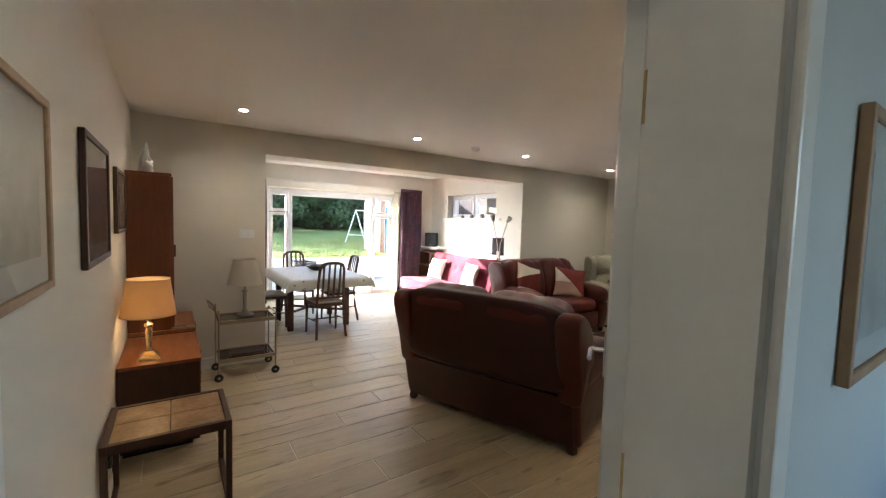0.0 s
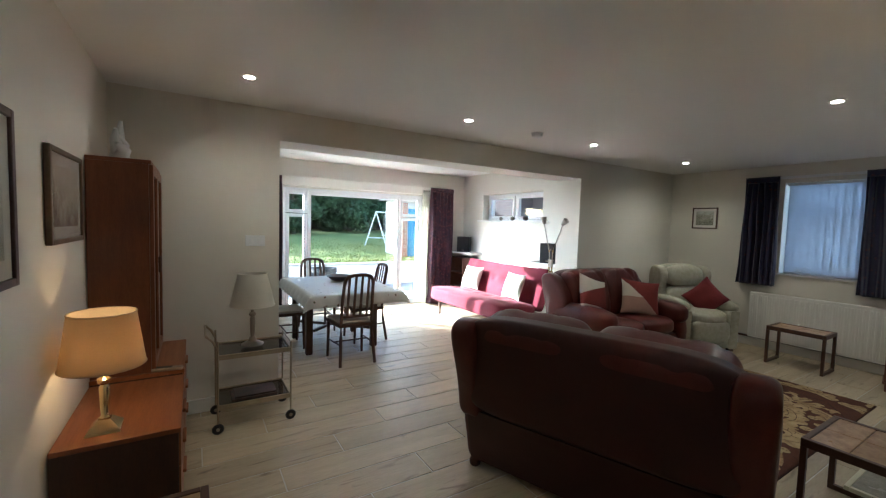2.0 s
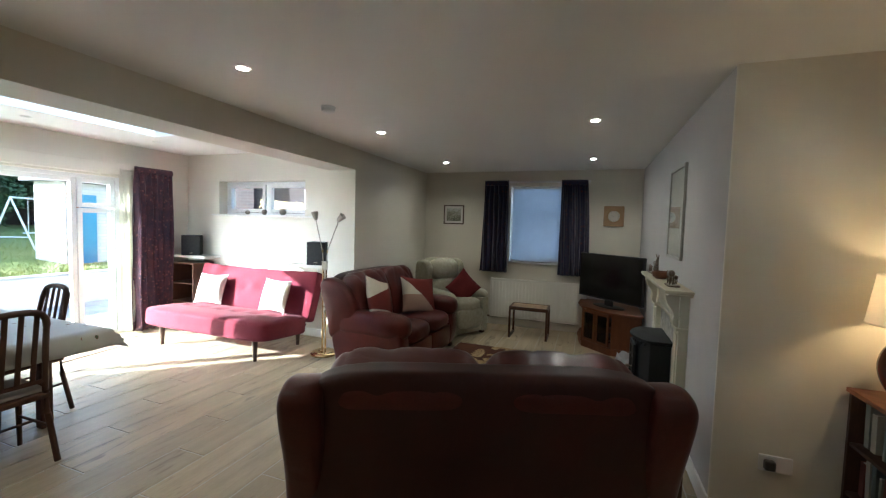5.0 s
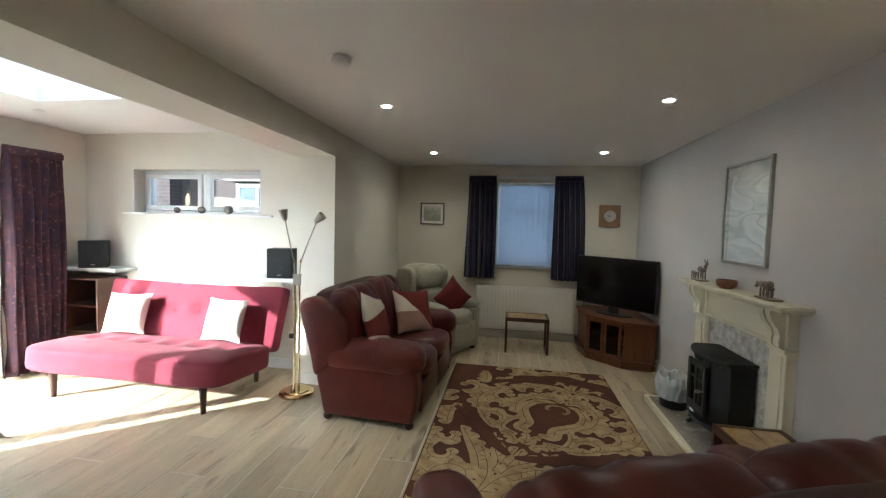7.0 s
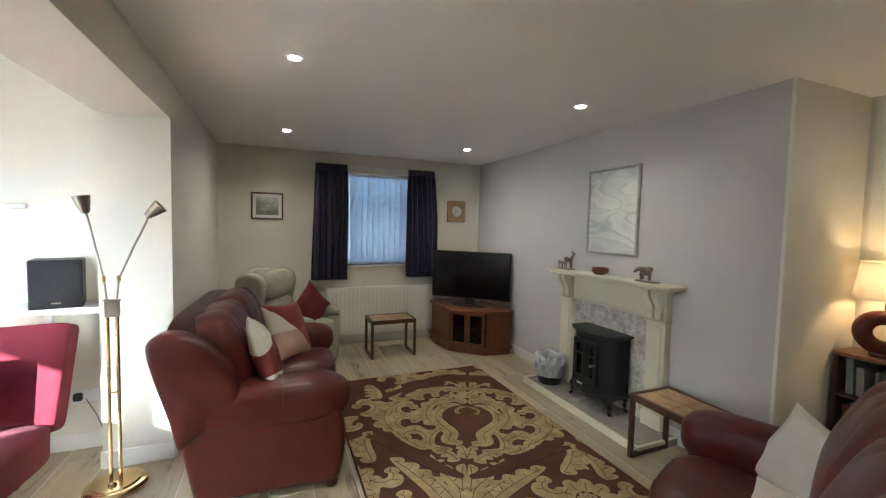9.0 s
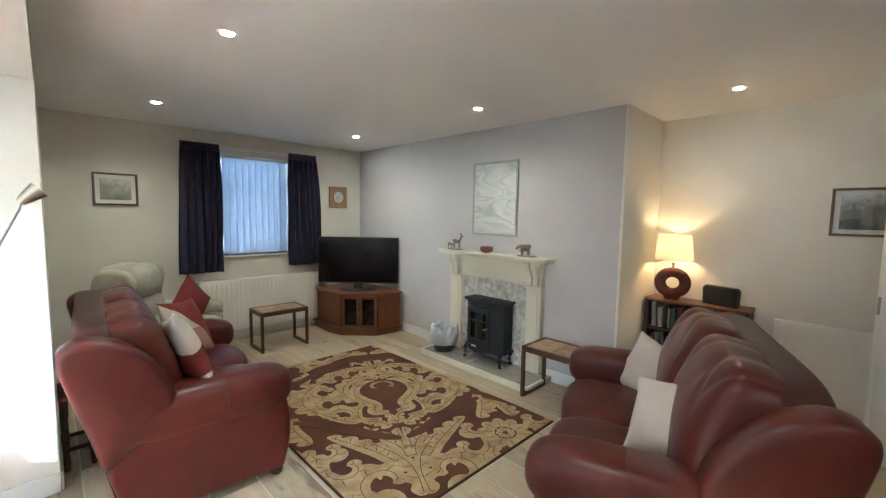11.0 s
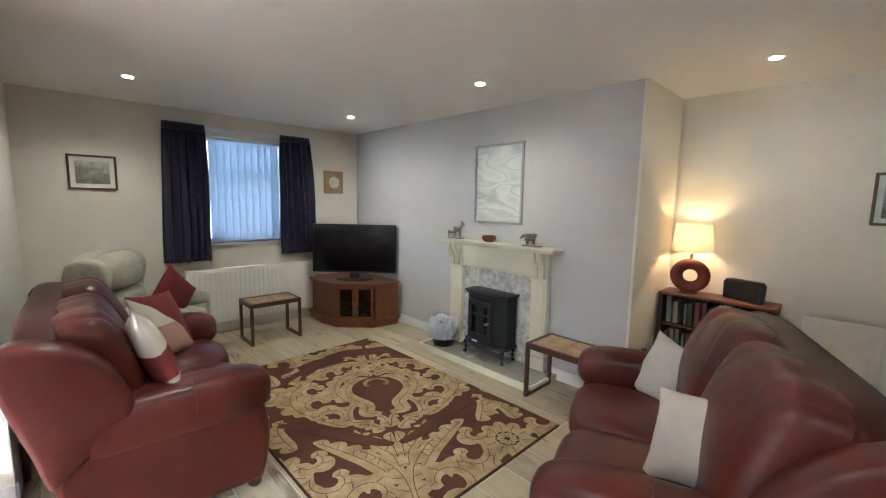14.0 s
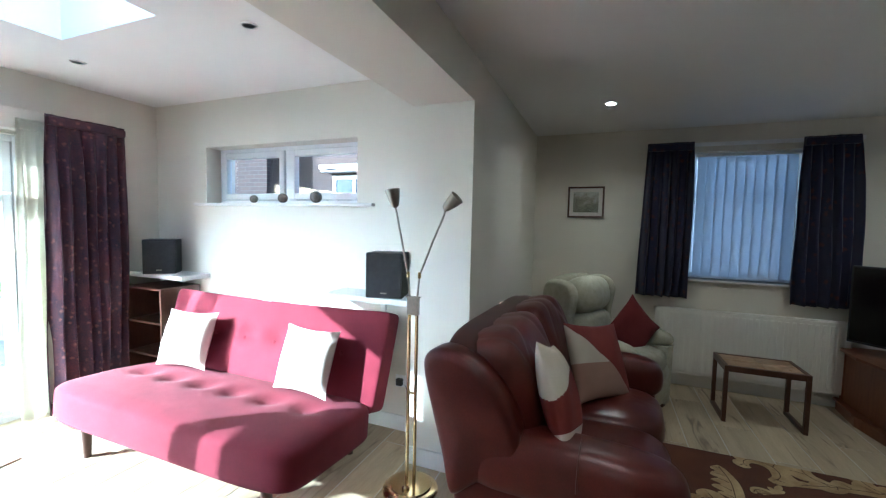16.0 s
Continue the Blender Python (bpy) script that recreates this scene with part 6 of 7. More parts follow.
# ---- sideboard wall ----
def sideboard(y0, y1, depth, h, label):
    s = thing("sideboard_unit", pose(XW + 0.005, y0, 0), label, "sideboard")
    d, w = depth, y1 - y0
    part("top", boxes([((0, 0, h - 0.022), (d, w, h))], 0.003), TEAK, s)
    # near end in darker wood: the shade on that side is put into colour
    part("side_panel", boxes([((0, 0, 0.03), (d - 0.01, 0.018, h - 0.022))], 0.002), DARK_WOOD, s)
    part("side_panel", boxes([((0, w - 0.018, 0.03), (d - 0.01, w, h - 0.022))], 0.002), TEAK, s)
    part("bottom", boxes([((0, 0.018, 0.05), (d - 0.01, w - 0.018, 0.068))]), TEAK, s)
    part("back_panel", boxes([((0, 0.018, 0.068), (0.008, w - 0.018, h - 0.022))]), TEAK, s)
    part("plinth", boxes([((0.02, 0.02, 0), (d - 0.05, w - 0.02, 0.05))]), BLACK_PLASTIC, s)
    n = 3
    hh = (h - 0.022 - 0.075) / n
    for i in range(n):
        z = 0.072 + i * hh
        dr = part("drawer_front", boxes([((d - 0.02, 0.022, z), (d - 0.002, w - 0.022, z + hh - 0.006))], 0.003), TEAK, s)
        part("drawer_pull", boxes([((d - 0.002, w / 2 - 0.07, z + hh - 0.03), (d + 0.014, w / 2 + 0.07, z + hh - 0.012))], 0.004), TEAK, dr)
    return s


sideboard(3.17, 3.895, 0.437, 0.573, "low teak sideboard unit with drawers under the lit table lamp")
sideboard(3.90, 4.60, 0.437, 0.60, "low teak unit under the tall cabinet")
tall = thing("tall_wall_cabinet", pose(XW + 0.005, 3.92, 0.601), "tall narrow dark teak display cabinet standing on the low unit", "cabinet")
part("side_panel", boxes([((0, 0, 0), (0.275, 0.018, 1.20))], 0.002), MID_WOOD, tall)
part("side_panel", boxes([((0, 0.662, 0), (0.275, 0.68, 1.20))], 0.002), MID_WOOD, tall)
part("top", boxes([((0, -0.004, 1.20), (0.287, 0.684, 1.222))], 0.003), MID_WOOD, tall)
part("bottom", boxes([((0, 0.018, 0), (0.275, 0.662, 0.018))]), MID_WOOD, tall)
part("back_panel", boxes([((0, 0.018, 0.018), (0.008, 0.662, 1.20))]), MID_WOOD, tall)
for z in (0.32, 0.62, 0.91):
    part("shelf", boxes([((0.008, 0.018, z), (0.26, 0.662, z + 0.014))]), MID_WOOD, tall)
for k in (0, 1):
    y0, y1 = 0.003 + k * 0.338, 0.338 + k * 0.338
    dr = part("door", boxes([((0.276, y0, 0.004), (0.296, y0 + 0.05, 1.196)), ((0.276, y1 - 0.05, 0.004), (0.296, y1, 1.196)), ((0.276, y0 + 0.05, 0.004), (0.296, y1 - 0.05, 0.06)), ((0.276, y0 + 0.05, 1.14), (0.296, y1 - 0.05, 1.196))], 0.003), MID_WOOD, tall)
    part("pane", boxes([((0.283, y0 + 0.05, 0.06), (0.287, y1 - 0.05, 1.14))]), SMOKED, dr)
    part("door_handle", boxes([((0.296, (y1 - 0.035 if k == 0 else y0 + 0.02), 0.55), (0.31, (y1 - 0.02 if k == 0 else y0 + 0.035), 0.65))], 0.004), DARK_WOOD, dr)

orn = thing("crystal_ornament", pose(-0.01, 4.19, 1.824) @ Matrix.Scale(1.2, 4), "frosted crystal leaf-shaped ornament on top of the tall cabinet", "ornament")
part("base", boxes([((-0.06, -0.06, 0), (0.06, 0.08, 0.012))], 0.005), CRYSTAL, orn)
bm = bmesh.new()
for k in range(7):
    a = radians(-55 + 17 * k)
    L = 0.12 + 0.05 * math.sin(k * 1.9) + 0.012 * k
    p = [Vector((0.012 * math.sin(k), 0.01 * k - 0.03, 0.012)), Vector((0.02 * math.cos(k * 2), 0.01 * k - 0.03 + math.sin(a) * L * 0.5, 0.012 + math.cos(a) * L * 0.6)), Vector((0.0, 0.01 * k - 0.03 + math.sin(a) * L * 0.85, 0.012 + math.cos(a) * L * 0.95))]
    tube(bm, p, 0.036, 9, r_end=0.008)
part("leaves", bm, CRYSTAL, orn, smooth=True)

rem = thing("remote_control", pose(0.22, 3.93, 0.6005, 0, 0, 80), "silver remote control on the low teak unit", "remote control")
part("case", boxes([((-0.022, -0.085, 0), (0.022, 0.085, 0.018))], 0.006), NICKEL, rem)
part("keypad", boxes([((-0.015, -0.03, 0.018), (0.015, 0.07, 0.020))], 0.001, 1), BLACK_PLASTIC, rem)


def shade_mesh(r0, r1, z0, z1, n=36, thick=0.0025):
    return lathe(bmesh.new(), [(r0, z0), (r1, z1), (r1 - thick, z1), (r0 - thick, z0), (r0, z0)], n, cap=False)


def candlestick_lamp(m, label, shade_material, r0, r1, z0, z1, metal, square):
    t = thing("table_lamp", m, label, "table lamp")
    if square:
        bm = bmesh.new()
        for lo, hi, za, zb in ((0.062, 0.058, 0.0, 0.010), (0.058, 0.022, 0.010, 0.05)):
            v = [bm.verts.new((sx * r, sy * r, z)) for r, z in ((lo, za), (hi, zb)) for sx, sy in ((-1, -1), (1, -1), (1, 1), (-1, 1))]
            bm.faces.new(v[:4][::-1])
            bm.faces.new(v[4:])
            for i in range(4):
                bm.faces.new((v[i], v[(i + 1) % 4], v[4 + (i + 1) % 4], v[4 + i]))
        part("base", bm, metal, t)
    else:
        part("base", lathe(bmesh.new(), [(0.075, 0), (0.078, 0.008), (0.060, 0.018), (0.03, 0.032), (0.02, 0.06)], 28), metal, t, smooth=True)
    part("stem", lathe(bmesh.new(), [(0.016, 0.045), (0.020, 0.055), (0.013, 0.065), (0.017, 0.12), (0.019, z0 - 0.10), (0.013, z0 - 0.085), (0.024, z0 - 0.075), (0.026, z0 - 0.06), (0.012, z0 - 0.05), (0.012, z0 + 0.02)], 20), metal, t, smooth=True)
    part("bulb_holder", lathe(bmesh.new(), [(0.015, z0 + 0.02), (0.015, z0 + 0.07)], 16), UPVC, t, smooth=True)
    sh = part("shade", shade_mesh(r0, r1, z0, z1), shade_material, t, smooth=True)
    for z, r in ((z0, r0), (z1, r1)):
        part("shade_trim", tube(bmesh.new(), [(r * math.cos(a), r * math.sin(a), z) for a in [2 * math.pi * i / 36 for i in range(36)]], 0.0035, 6, closed=True), shade_material, sh, smooth=True)
    part("shade_spider", tube(bmesh.new(), [(-r0 + 0.003, 0, z0 + 0.01), (-0.015, 0, z0 + 0.03), (0.015, 0, z0 + 0.03), (r0 - 0.003, 0, z0 + 0.01)], 0.0018, 5), metal, t)
    return t


candlestick_lamp(pose(0.03, 3.31, 0.5735), "lit brass candlestick lamp with a beige shade on the sideboard", SHADE_AMBER, 0.150, 0.118, 0.285, 0.515, BRASS, True)
candlestick_lamp(pose(0.735, 4.37, 0.566), "unlit metal candlestick lamp with a cream shade on the trolley", SHADE_CREAM, 0.155, 0.100, 0.300, 0.535, NICKEL, False)


def trolley():
    t = thing("tea_trolley", pose(0.74, 4.38, 0), "gilt metal two-tier tea trolley on castors, with glass trays", "trolley")
    GILT = surface("dull_gilt_metal", (0.50, 0.42, 0.30), (0.40, 0.33, 0.23), 8, 0.28, metal=1.0, bump=0.02)
    x, y = 0.235, 0.17
    for z, depth in ((0.555, 0.018), (0.20, 0.018)):
        part("tray_rim", tube(bmesh.new(), [(-x, -y, z), (x, -y, z), (x, y, z), (-x, y, z)], 0.007, 6, closed=True), GILT, t)
        part("tray_edge", boxes([((-x, -y - 0.002, z - 0.03), (x, -y + 0.002, z - 0.004)), ((-x, y - 0.002, z - 0.03), (x, y + 0.002, z - 0.004)), ((-x - 0.002, -y, z - 0.03), (-x + 0.002, y, z - 0.004)), ((x - 0.002, -y, z - 0.03), (x + 0.002, y, z - 0.004))]), GILT, t)
        p = part("glass_tray", boxes([((-x + 0.003, -y + 0.003, z - 0.012), (x - 0.003, y - 0.003, z - 0.006))]), SMOKED, t)
        p.visible_shadow = False
    for sx in (-1, 1):
        for sy in (-1, 1):
            part("post", tube(bmesh.new(), [(sx * (x + 0.006), sy * y, 0.075), (sx * (x + 0.006), sy * y, 0.60 if sx > 0 else 0.66)], 0.007, 8), GILT, t)
            c = part("castor", lathe(bmesh.new(), [(0.006, -0.008), (0.034, -0.009), (0.038, 0), (0.034, 0.009), (0.006, 0.008)], 20, Matrix.Translation((sx * (x + 0.006), sy * y, 0.038)) @ Matrix.Rotation(radians(90), 4, "X")), BLACK_PLASTIC, t, smooth=True)
            part("hub", lathe(bmesh.new(), [(0.012, -0.012), (0.012, 0.012)], 12, Matrix.Translation((sx * (x + 0.006), sy * y, 0.038)) @ Matrix.Rotation(radians(90), 4, "X")), GILT, c)
    part("handle", tube(bmesh.new(), [(-x - 0.006, -y, 0.60), (-x - 0.035, -y, 0.66), (-x - 0.075, -y, 0.70), (-x - 0.075, y, 0.70), (-x - 0.035, y, 0.66), (-x - 0.006, y, 0.60)], 0.008, 8), GILT, t, smooth=True)
    part("end_rail", tube(bmesh.new(), [(x + 0.006, -y, 0.60), (x + 0.006, y, 0.60)], 0.007, 8), GILT, t)
    mag = thing("magazine_pile", pose(0.74, 4.36, 0.195), "dark patterned tray or magazines lying on the lower glass shelf", "magazines")
    part("magazine", boxes([((-0.15, -0.10, 0), (0.15, 0.10, 0.014))], 0.002), surface("dark_printed_cover", (0.03, 0.025, 0.03), (0.14, 0.08, 0.06), 18, 0.5), mag)
    part("magazine", boxes([((-0.13, -0.09, 0.0145), (0.15, 0.095, 0.026))], 0.002), surface("dark_blue_printed_cover", (0.02, 0.025, 0.035), (0.10, 0.06, 0.05), 18, 0.5), mag)


trolley()


# ---- bookcase corner ----
def bookcase():
    b = thing("low_bookcase", pose(2.26, YR + 0.016, 0), "low dark wooden bookcase with books in the wall recess", "bookcase")
    w, d, h = 0.745, 0.245, 0.815
    part("top", boxes([((-0.01, 0, h - 0.022), (w + 0.01, d + 0.01, h))], 0.004), MID_WOOD, b)
    part("side_panel", boxes([((0, 0, 0), (0.02, d, h - 0.022))], 0.002), DARK_WOOD, b)
    part("side_panel", boxes([((w - 0.02, 0, 0), (w, d, h - 0.022))], 0.002), DARK_WOOD, b)
    for z in (0.05, 0.30, 0.54):
        part("shelf", boxes([((0.02, 0, z), (w - 0.02, d - 0.005, z + 0.018))], 0.002), DARK_WOOD, b)
    part("back_panel", boxes([((0.02, 0, 0.068), (w - 0.02, 0.006, h - 0.022))]), DARK_WOOD, b)
    part("plinth", boxes([((0.02, 0.01, 0), (w - 0.02, d - 0.02, 0.05))]), DARK_WOOD, b)
    tones = [surface("book_cloth_%d" % i, c, None, 12, 0.6) for i, c in enumerate(((0.42, 0.40, 0.35), (0.13, 0.16, 0.17), (0.30, 0.32, 0.30), (0.19, 0.06, 0.05), (0.05, 0.07, 0.12), (0.50, 0.47, 0.40), (0.10, 0.14, 0.10)))]
    rnd = random.Random(4)
    for z, top in ((0.559, 0.785), (0.319, 0.53), (0.069, 0.29)):
        x = 0.03
        while x < w - 0.07:
            tk = rnd.uniform(0.014, 0.036)
            bh = rnd.uniform(0.70, 0.97) * (top - z)
            if rnd.random() < 0.1:
                x += 0.03
            bk = thing("book", pose(2.26 + x, YR + 0.016, z, 0, rnd.choice((0, 0, 2.0, 3.0)), 0), "upright %s book on the low bookcase shelf" % rnd.choice(("slim hardback", "thick hardback", "worn paperback")), "book", "books in the low bookcase")
            cover = rnd.choice(tones)
            part("cover", boxes([((0, 0.03, 0.001), (0.002, 0.20, bh)), ((tk - 0.002, 0.03, 0.001), (tk, 0.20, bh)), ((0.002, 0.197, 0.001), (tk - 0.002, 0.20, bh))]), cover, bk)
            part("page_block", boxes([((0.002, 0.034, 0.004), (tk - 0.002, 0.197, bh - 0.004))]), MOUNT, bk)
            x += tk + 0.0045 + 0.05 * 0.2


bookcase()


def ring_lamp():
    t = thing("table_lamp", pose(2.83, YR + 0.15, 0.8155, 0, 0, 12), "lit table lamp with dark red ceramic ring base on the bookcase", "table lamp")
    bm = bmesh.new()
    R, n = 0.092, 40
    rings = []
    for i in range(n):
        a = 2 * math.pi * i / n
        tw = a * 0.5
        row = []
        for k in range(14):
            b = 2 * math.pi * k / 14
            rr = 0.045 * math.cos(b)
            yy = 0.036 * math.sin(b)
            u, v = rr * math.cos(0.3 * math.sin(tw)) - yy * math.sin(0.3 * math.sin(tw)), rr * math.sin(0.3 * math.sin(tw)) + yy * math.cos(0.3 * math.sin(tw))
            row.append(bm.verts.new(((R + u) * math.cos(a) * 1.05, v, 0.142 + (R + u) * math.sin(a))))
        rings.append(row)
    for i in range(n):
        a, b = rings[i], rings[(i + 1) % n]
        for k in range(14):
            bm.faces.new((a[k], a[(k + 1) % 14], b[(k + 1) % 14], b[k]))
    part("ring_base", bm, RED_CERAMIC, t, smooth=True)
    part("foot", soft(bmesh.new(), (0.12, 0.085, 0.03), 5, 5, Matrix.Translation((0, 0, 0.013))), RED_CERAMIC, t, smooth=True)
    part("neck", lathe(bmesh.new(), [(0.012, 0.27), (0.012, 0.32)], 14), BRASS, t)
    part("bulb_holder", lathe(bmesh.new(), [(0.016, 0.32), (0.016, 0.37)], 14), UPVC, t)
    sh = part("shade", shade_mesh(0.152, 0.125, 0.345, 0.56), SHADE_CREAM, t, smooth=True)
    for z, r in ((0.345, 0.152), (0.56, 0.125)):
        part("shade_trim", tube(bmesh.new(), [(r * math.cos(a), r * math.sin(a), z) for a in [2 * math.pi * i / 36 for i in range(36)]], 0.003, 6, closed=True), SHADE_CREAM, sh)
    part("shade_spider", tube(bmesh.new(), [(-0.148, 0, 0.352), (-0.015, 0, 0.36), (0.015, 0, 0.36), (0.148, 0, 0.352)], 0.0018, 5), BRASS, t)


ring_lamp()
rad = thing("speaker_dock", pose(2.47, YR + 0.13, 0.8155, 0, 0, 160), "small black rounded wireless speaker on the low bookcase", "speaker")
part("cabinet", prism(bmesh.new(), [(-0.13, 0.0), (0.13, 0.0), (0.135, 0.13), (0.115, 0.155), (-0.115, 0.155), (-0.135, 0.13)], -0.035, 0.035, "y", 0.008), BLACK_PLASTIC, rad, smooth=True)
part("grille", boxes([((-0.115, -0.039, 0.015), (0.115, -0.035, 0.14))], 0.003), BLACK_METAL, rad)

# ---- things on the dining table ----
bw = thing("fruit_bowl", pose(1.93, 6.10, 0.7555), "wide dark woven bowl on the dining tablecloth", "bowl")
part("bowl", lathe(bmesh.new(), [(0.055, 0.0), (0.10, 0.02), (0.155, 0.065), (0.160, 0.07), (0.152, 0.07), (0.09, 0.026), (0.03, 0.012)], 36), surface("dark_glazed_stoneware", (0.03, 0.028, 0.03), (0.10, 0.06, 0.05), 14, 0.3), bw, smooth=True)

# ---- ceiling fittings ----
def downlight(x, y, z, lit):
    d = thing("recessed_downlight", pose(x, y, z), "small round recessed ceiling downlight, %s" % ("lit" if lit else "unlit"), "downlight", "recessed ceiling downlights")
    part("bezel", lathe(bmesh.new(), [(0.030, -0.001), (0.034, -0.005), (0.043, -0.004), (0.044, 0.0)], 28, cap=False), NICKEL if lit else GLOSS, d, smooth=True)
    part("lens", lathe(bmesh.new(), [(0.030, -0.003), (0.001, -0.003)], 24), LAMP_ON if lit else UPVC, d)


for x, y in DOWNLIGHTS:
    downlight(x, y, CEIL, True)
for x, y in ((4.09, 5.69), (4.09, 7.17), (2.87, 7.22), (1.60, 7.26), (2.87, 5.69), (1.60, 5.69)):
    downlight(x, y, CEIL_EXT, False)
sm = thing("smoke_alarm", pose(3.14, 3.935, CEIL), "round white smoke alarm on the ceiling", "smoke alarm")
part("base", lathe(bmesh.new(), [(0.055, 0), (0.055, -0.010), (0.050, -0.012)], 28), UPVC, sm, smooth=True)
part("body", lathe(bmesh.new(), [(0.050, -0.012), (0.050, -0.032), (0.038, -0.042), (0.012, -0.045)], 28), UPVC, sm, smooth=True)


# ---- garden ----
PAVING = surface("pale_grey_patio_slab", (0.46, 0.44, 0.40), (0.38, 0.365, 0.33), 5, 0.9, bump=0.2, per_object=0.08)
LAWN = surface("sunlit_lawn_grass", (0.14, 0.19, 0.035), (0.28, 0.27, 0.08), 0.9, 0.95, bump=0.8, fine=60, dist=0.02)
SOIL = surface("bare_ground", (0.16, 0.12, 0.08), (0.10, 0.08, 0.05), 2, 0.95, bump=0.4)
LEAVES = surface("dark_green_hedge_leaf", (0.018, 0.048, 0.014), (0.045, 0.085, 0.022), 2.0, 0.55, bump=0.0, fine=30)
BARK = surface("brown_bark", (0.11, 0.08, 0.055), (0.06, 0.045, 0.03), 10, 0.95, bump=0.6, fine=60, dist=0.01)
WHITE_RENDER = surface("white_painted_wall", (0.74, 0.73, 0.70), (0.62, 0.61, 0.58), 3, 0.8, bump=0.2)
structure("ground", [((-60, 8.08, -0.40), (60, 400, -0.17)), ((5.30, -60, -0.40), (60, 8.08, -0.17)), ((-60, -60, -0.40), (-1.3, 8.08, -0.17)), ((-1.3, -60, -0.40), (5.3, -2.0, -0.17))], SOIL)
bm = bmesh.new()
nx, ny = 40, 30
g = []
for i in range(nx + 1):
    row = []
    for j in range(ny + 1):
        x, y = -26 + 56 * i / nx, 11.16 + 50 * (j / ny) ** 1.4
        z = 0.42 + 0.034 * min(y - 11.16, 16) + 0.03 * noise.noise(Vector((x * 0.4, y * 0.4, 0)))
        row.append(bm.verts.new((x, y, z)))
    g.append(row)
for i in range(nx):
    for j in range(ny):
        bm.faces.new((g[i][j], g[i + 1][j], g[i + 1][j + 1], g[i][j + 1]))
part("lawn", bm, LAWN, kind="structure", smooth=True)
part("retaining_wall", boxes([((-12, 11.0, -0.18), (12, 11.15, 0.42))], 0.004), WHITE_RENDER, kind="structure")
part("coping", boxes([((-12, 10.97, 0.42), (12, 11.20, 0.46))], 0.006), PAVING, kind="structure")

rg = random.Random(9)
verts, faces = [], []
for k in range(26000):
    y = 11.25 + 12 * rg.random() ** 1.6
    x = 1.0 + rg.uniform(-0.35, 0.75) * (y - 2)
    z = 0.42 + 0.034 * min(y - 11.16, 16)
    a, hgt = rg.uniform(0, 6.28), rg.uniform(0.02, 0.055)
    dx, dy = math.cos(a) * 0.012, math.sin(a) * 0.012
    n0 = len(verts)
    verts += [(x - dx, y - dy, z - 0.01), (x + dx, y + dy, z - 0.01), (x + dy * 1.5, y - dx * 1.5, z + hgt)]
    faces.append((n0, n0 + 1, n0 + 2))
me = bpy.data.meshes.new("grass_blades")
me.from_pydata(verts, [], faces)
me.materials.append(LAWN)
tagged(new("grass_blades", me), "short lawn grass blades", "grass", kind="stuff")

# patio slabs
terrace = structure("patio", [((-4.5, 8.09, -0.18), (8.0, 10.99, -0.152))], SOIL)
slab = boxes([((0, 0, -0.03), (0.595, 0.475, 0))], 0.006)
slab_mesh = bpy.data.meshes.new("slab")
slab.to_mesh(slab_mesh)
slab.free()
slab_mesh.materials.append(PAVING)
for i in range(20):
    for j in range(6):
        ob = new("slab", slab_mesh)
        ob.location = (-4.4 + i * 0.603, 8.10 + j * 0.482, -0.12)
        ob.parent = terrace
        tagged(ob, kind="structure")


def leaf_cloud(count, size, shape, seed, leaf=0.10):
    """Many small leaves in clumps over a lumpy crown."""
    r = random.Random(seed)
    centres = []
    for _ in range(46):
        a, b = r.uniform(0, 2 * math.pi), r.uniform(-0.9, 1)
        k = r.uniform(0.55, 1.0)
        s = math.sqrt(max(0, 1 - b * b))
        centres.append((Vector((math.cos(a) * s * size[0] * k, math.sin(a) * s * size[1] * k, b * size[2] * k)), r.uniform(0.22, 0.42) * min(size)))
    verts, faces = [], []
    for i in range(count):
        c, rad_ = centres[r.randrange(len(centres))]
        d = Vector((r.gauss(0, 1), r.gauss(0, 1), r.gauss(0, 1))).normalized() * rad_ * r.uniform(0.6, 1.05)
        p = c + d
        t = Vector((r.gauss(0, 1), r.gauss(0, 1), r.gauss(0, 0.7))).normalized()
        u = t.cross(d).normalized() if t.cross(d).length > 1e-4 else Vector((1, 0, 0))
        L = leaf * r.uniform(0.6, 1.3)
        n0 = len(verts)
        verts += [tuple(p - t * L), tuple(p + u * L * 0.45), tuple(p + t * L), tuple(p - u * L * 0.45)]
        faces.append((n0, n0 + 1, n0 + 2, n0 + 3))
    mesh = bpy.data.meshes.new("crown")
    mesh.from_pydata(verts, [], faces)
    mesh.materials.append(LEAVES)
    return mesh


def tree(m, size, h, seed, label, count=9000, leaf=0.11):
    t = thing("tree", m, label, "tree", "trees and tall shrubs at the end of the garden")
    bm = tube(bmesh.new(), [(0, 0, -0.2), (0.05, 0, h * 0.4), (0.0, 0.08, h * 0.8), (0.05, 0, h)], 0.16, 10, r_end=0.05)
    for k in range(5):
        a = k * 1.3
        tube(bm, [(0.02, 0.02, h * (0.35 + 0.1 * k)), (math.cos(a) * size[0] * 0.35, math.sin(a) * size[1] * 0.35, h * (0.5 + 0.1 * k)), (math.cos(a) * size[0] * 0.6, math.sin(a) * size[1] * 0.6, h * (0.62 + 0.1 * k))], 0.06, 6, r_end=0.02)
    part("trunk", bm, BARK, t, smooth=True)
    ob = new("crown", leaf_cloud(count, size, None, seed, leaf))
    ob.parent = t
    ob.location = (0, 0, h)
    return t


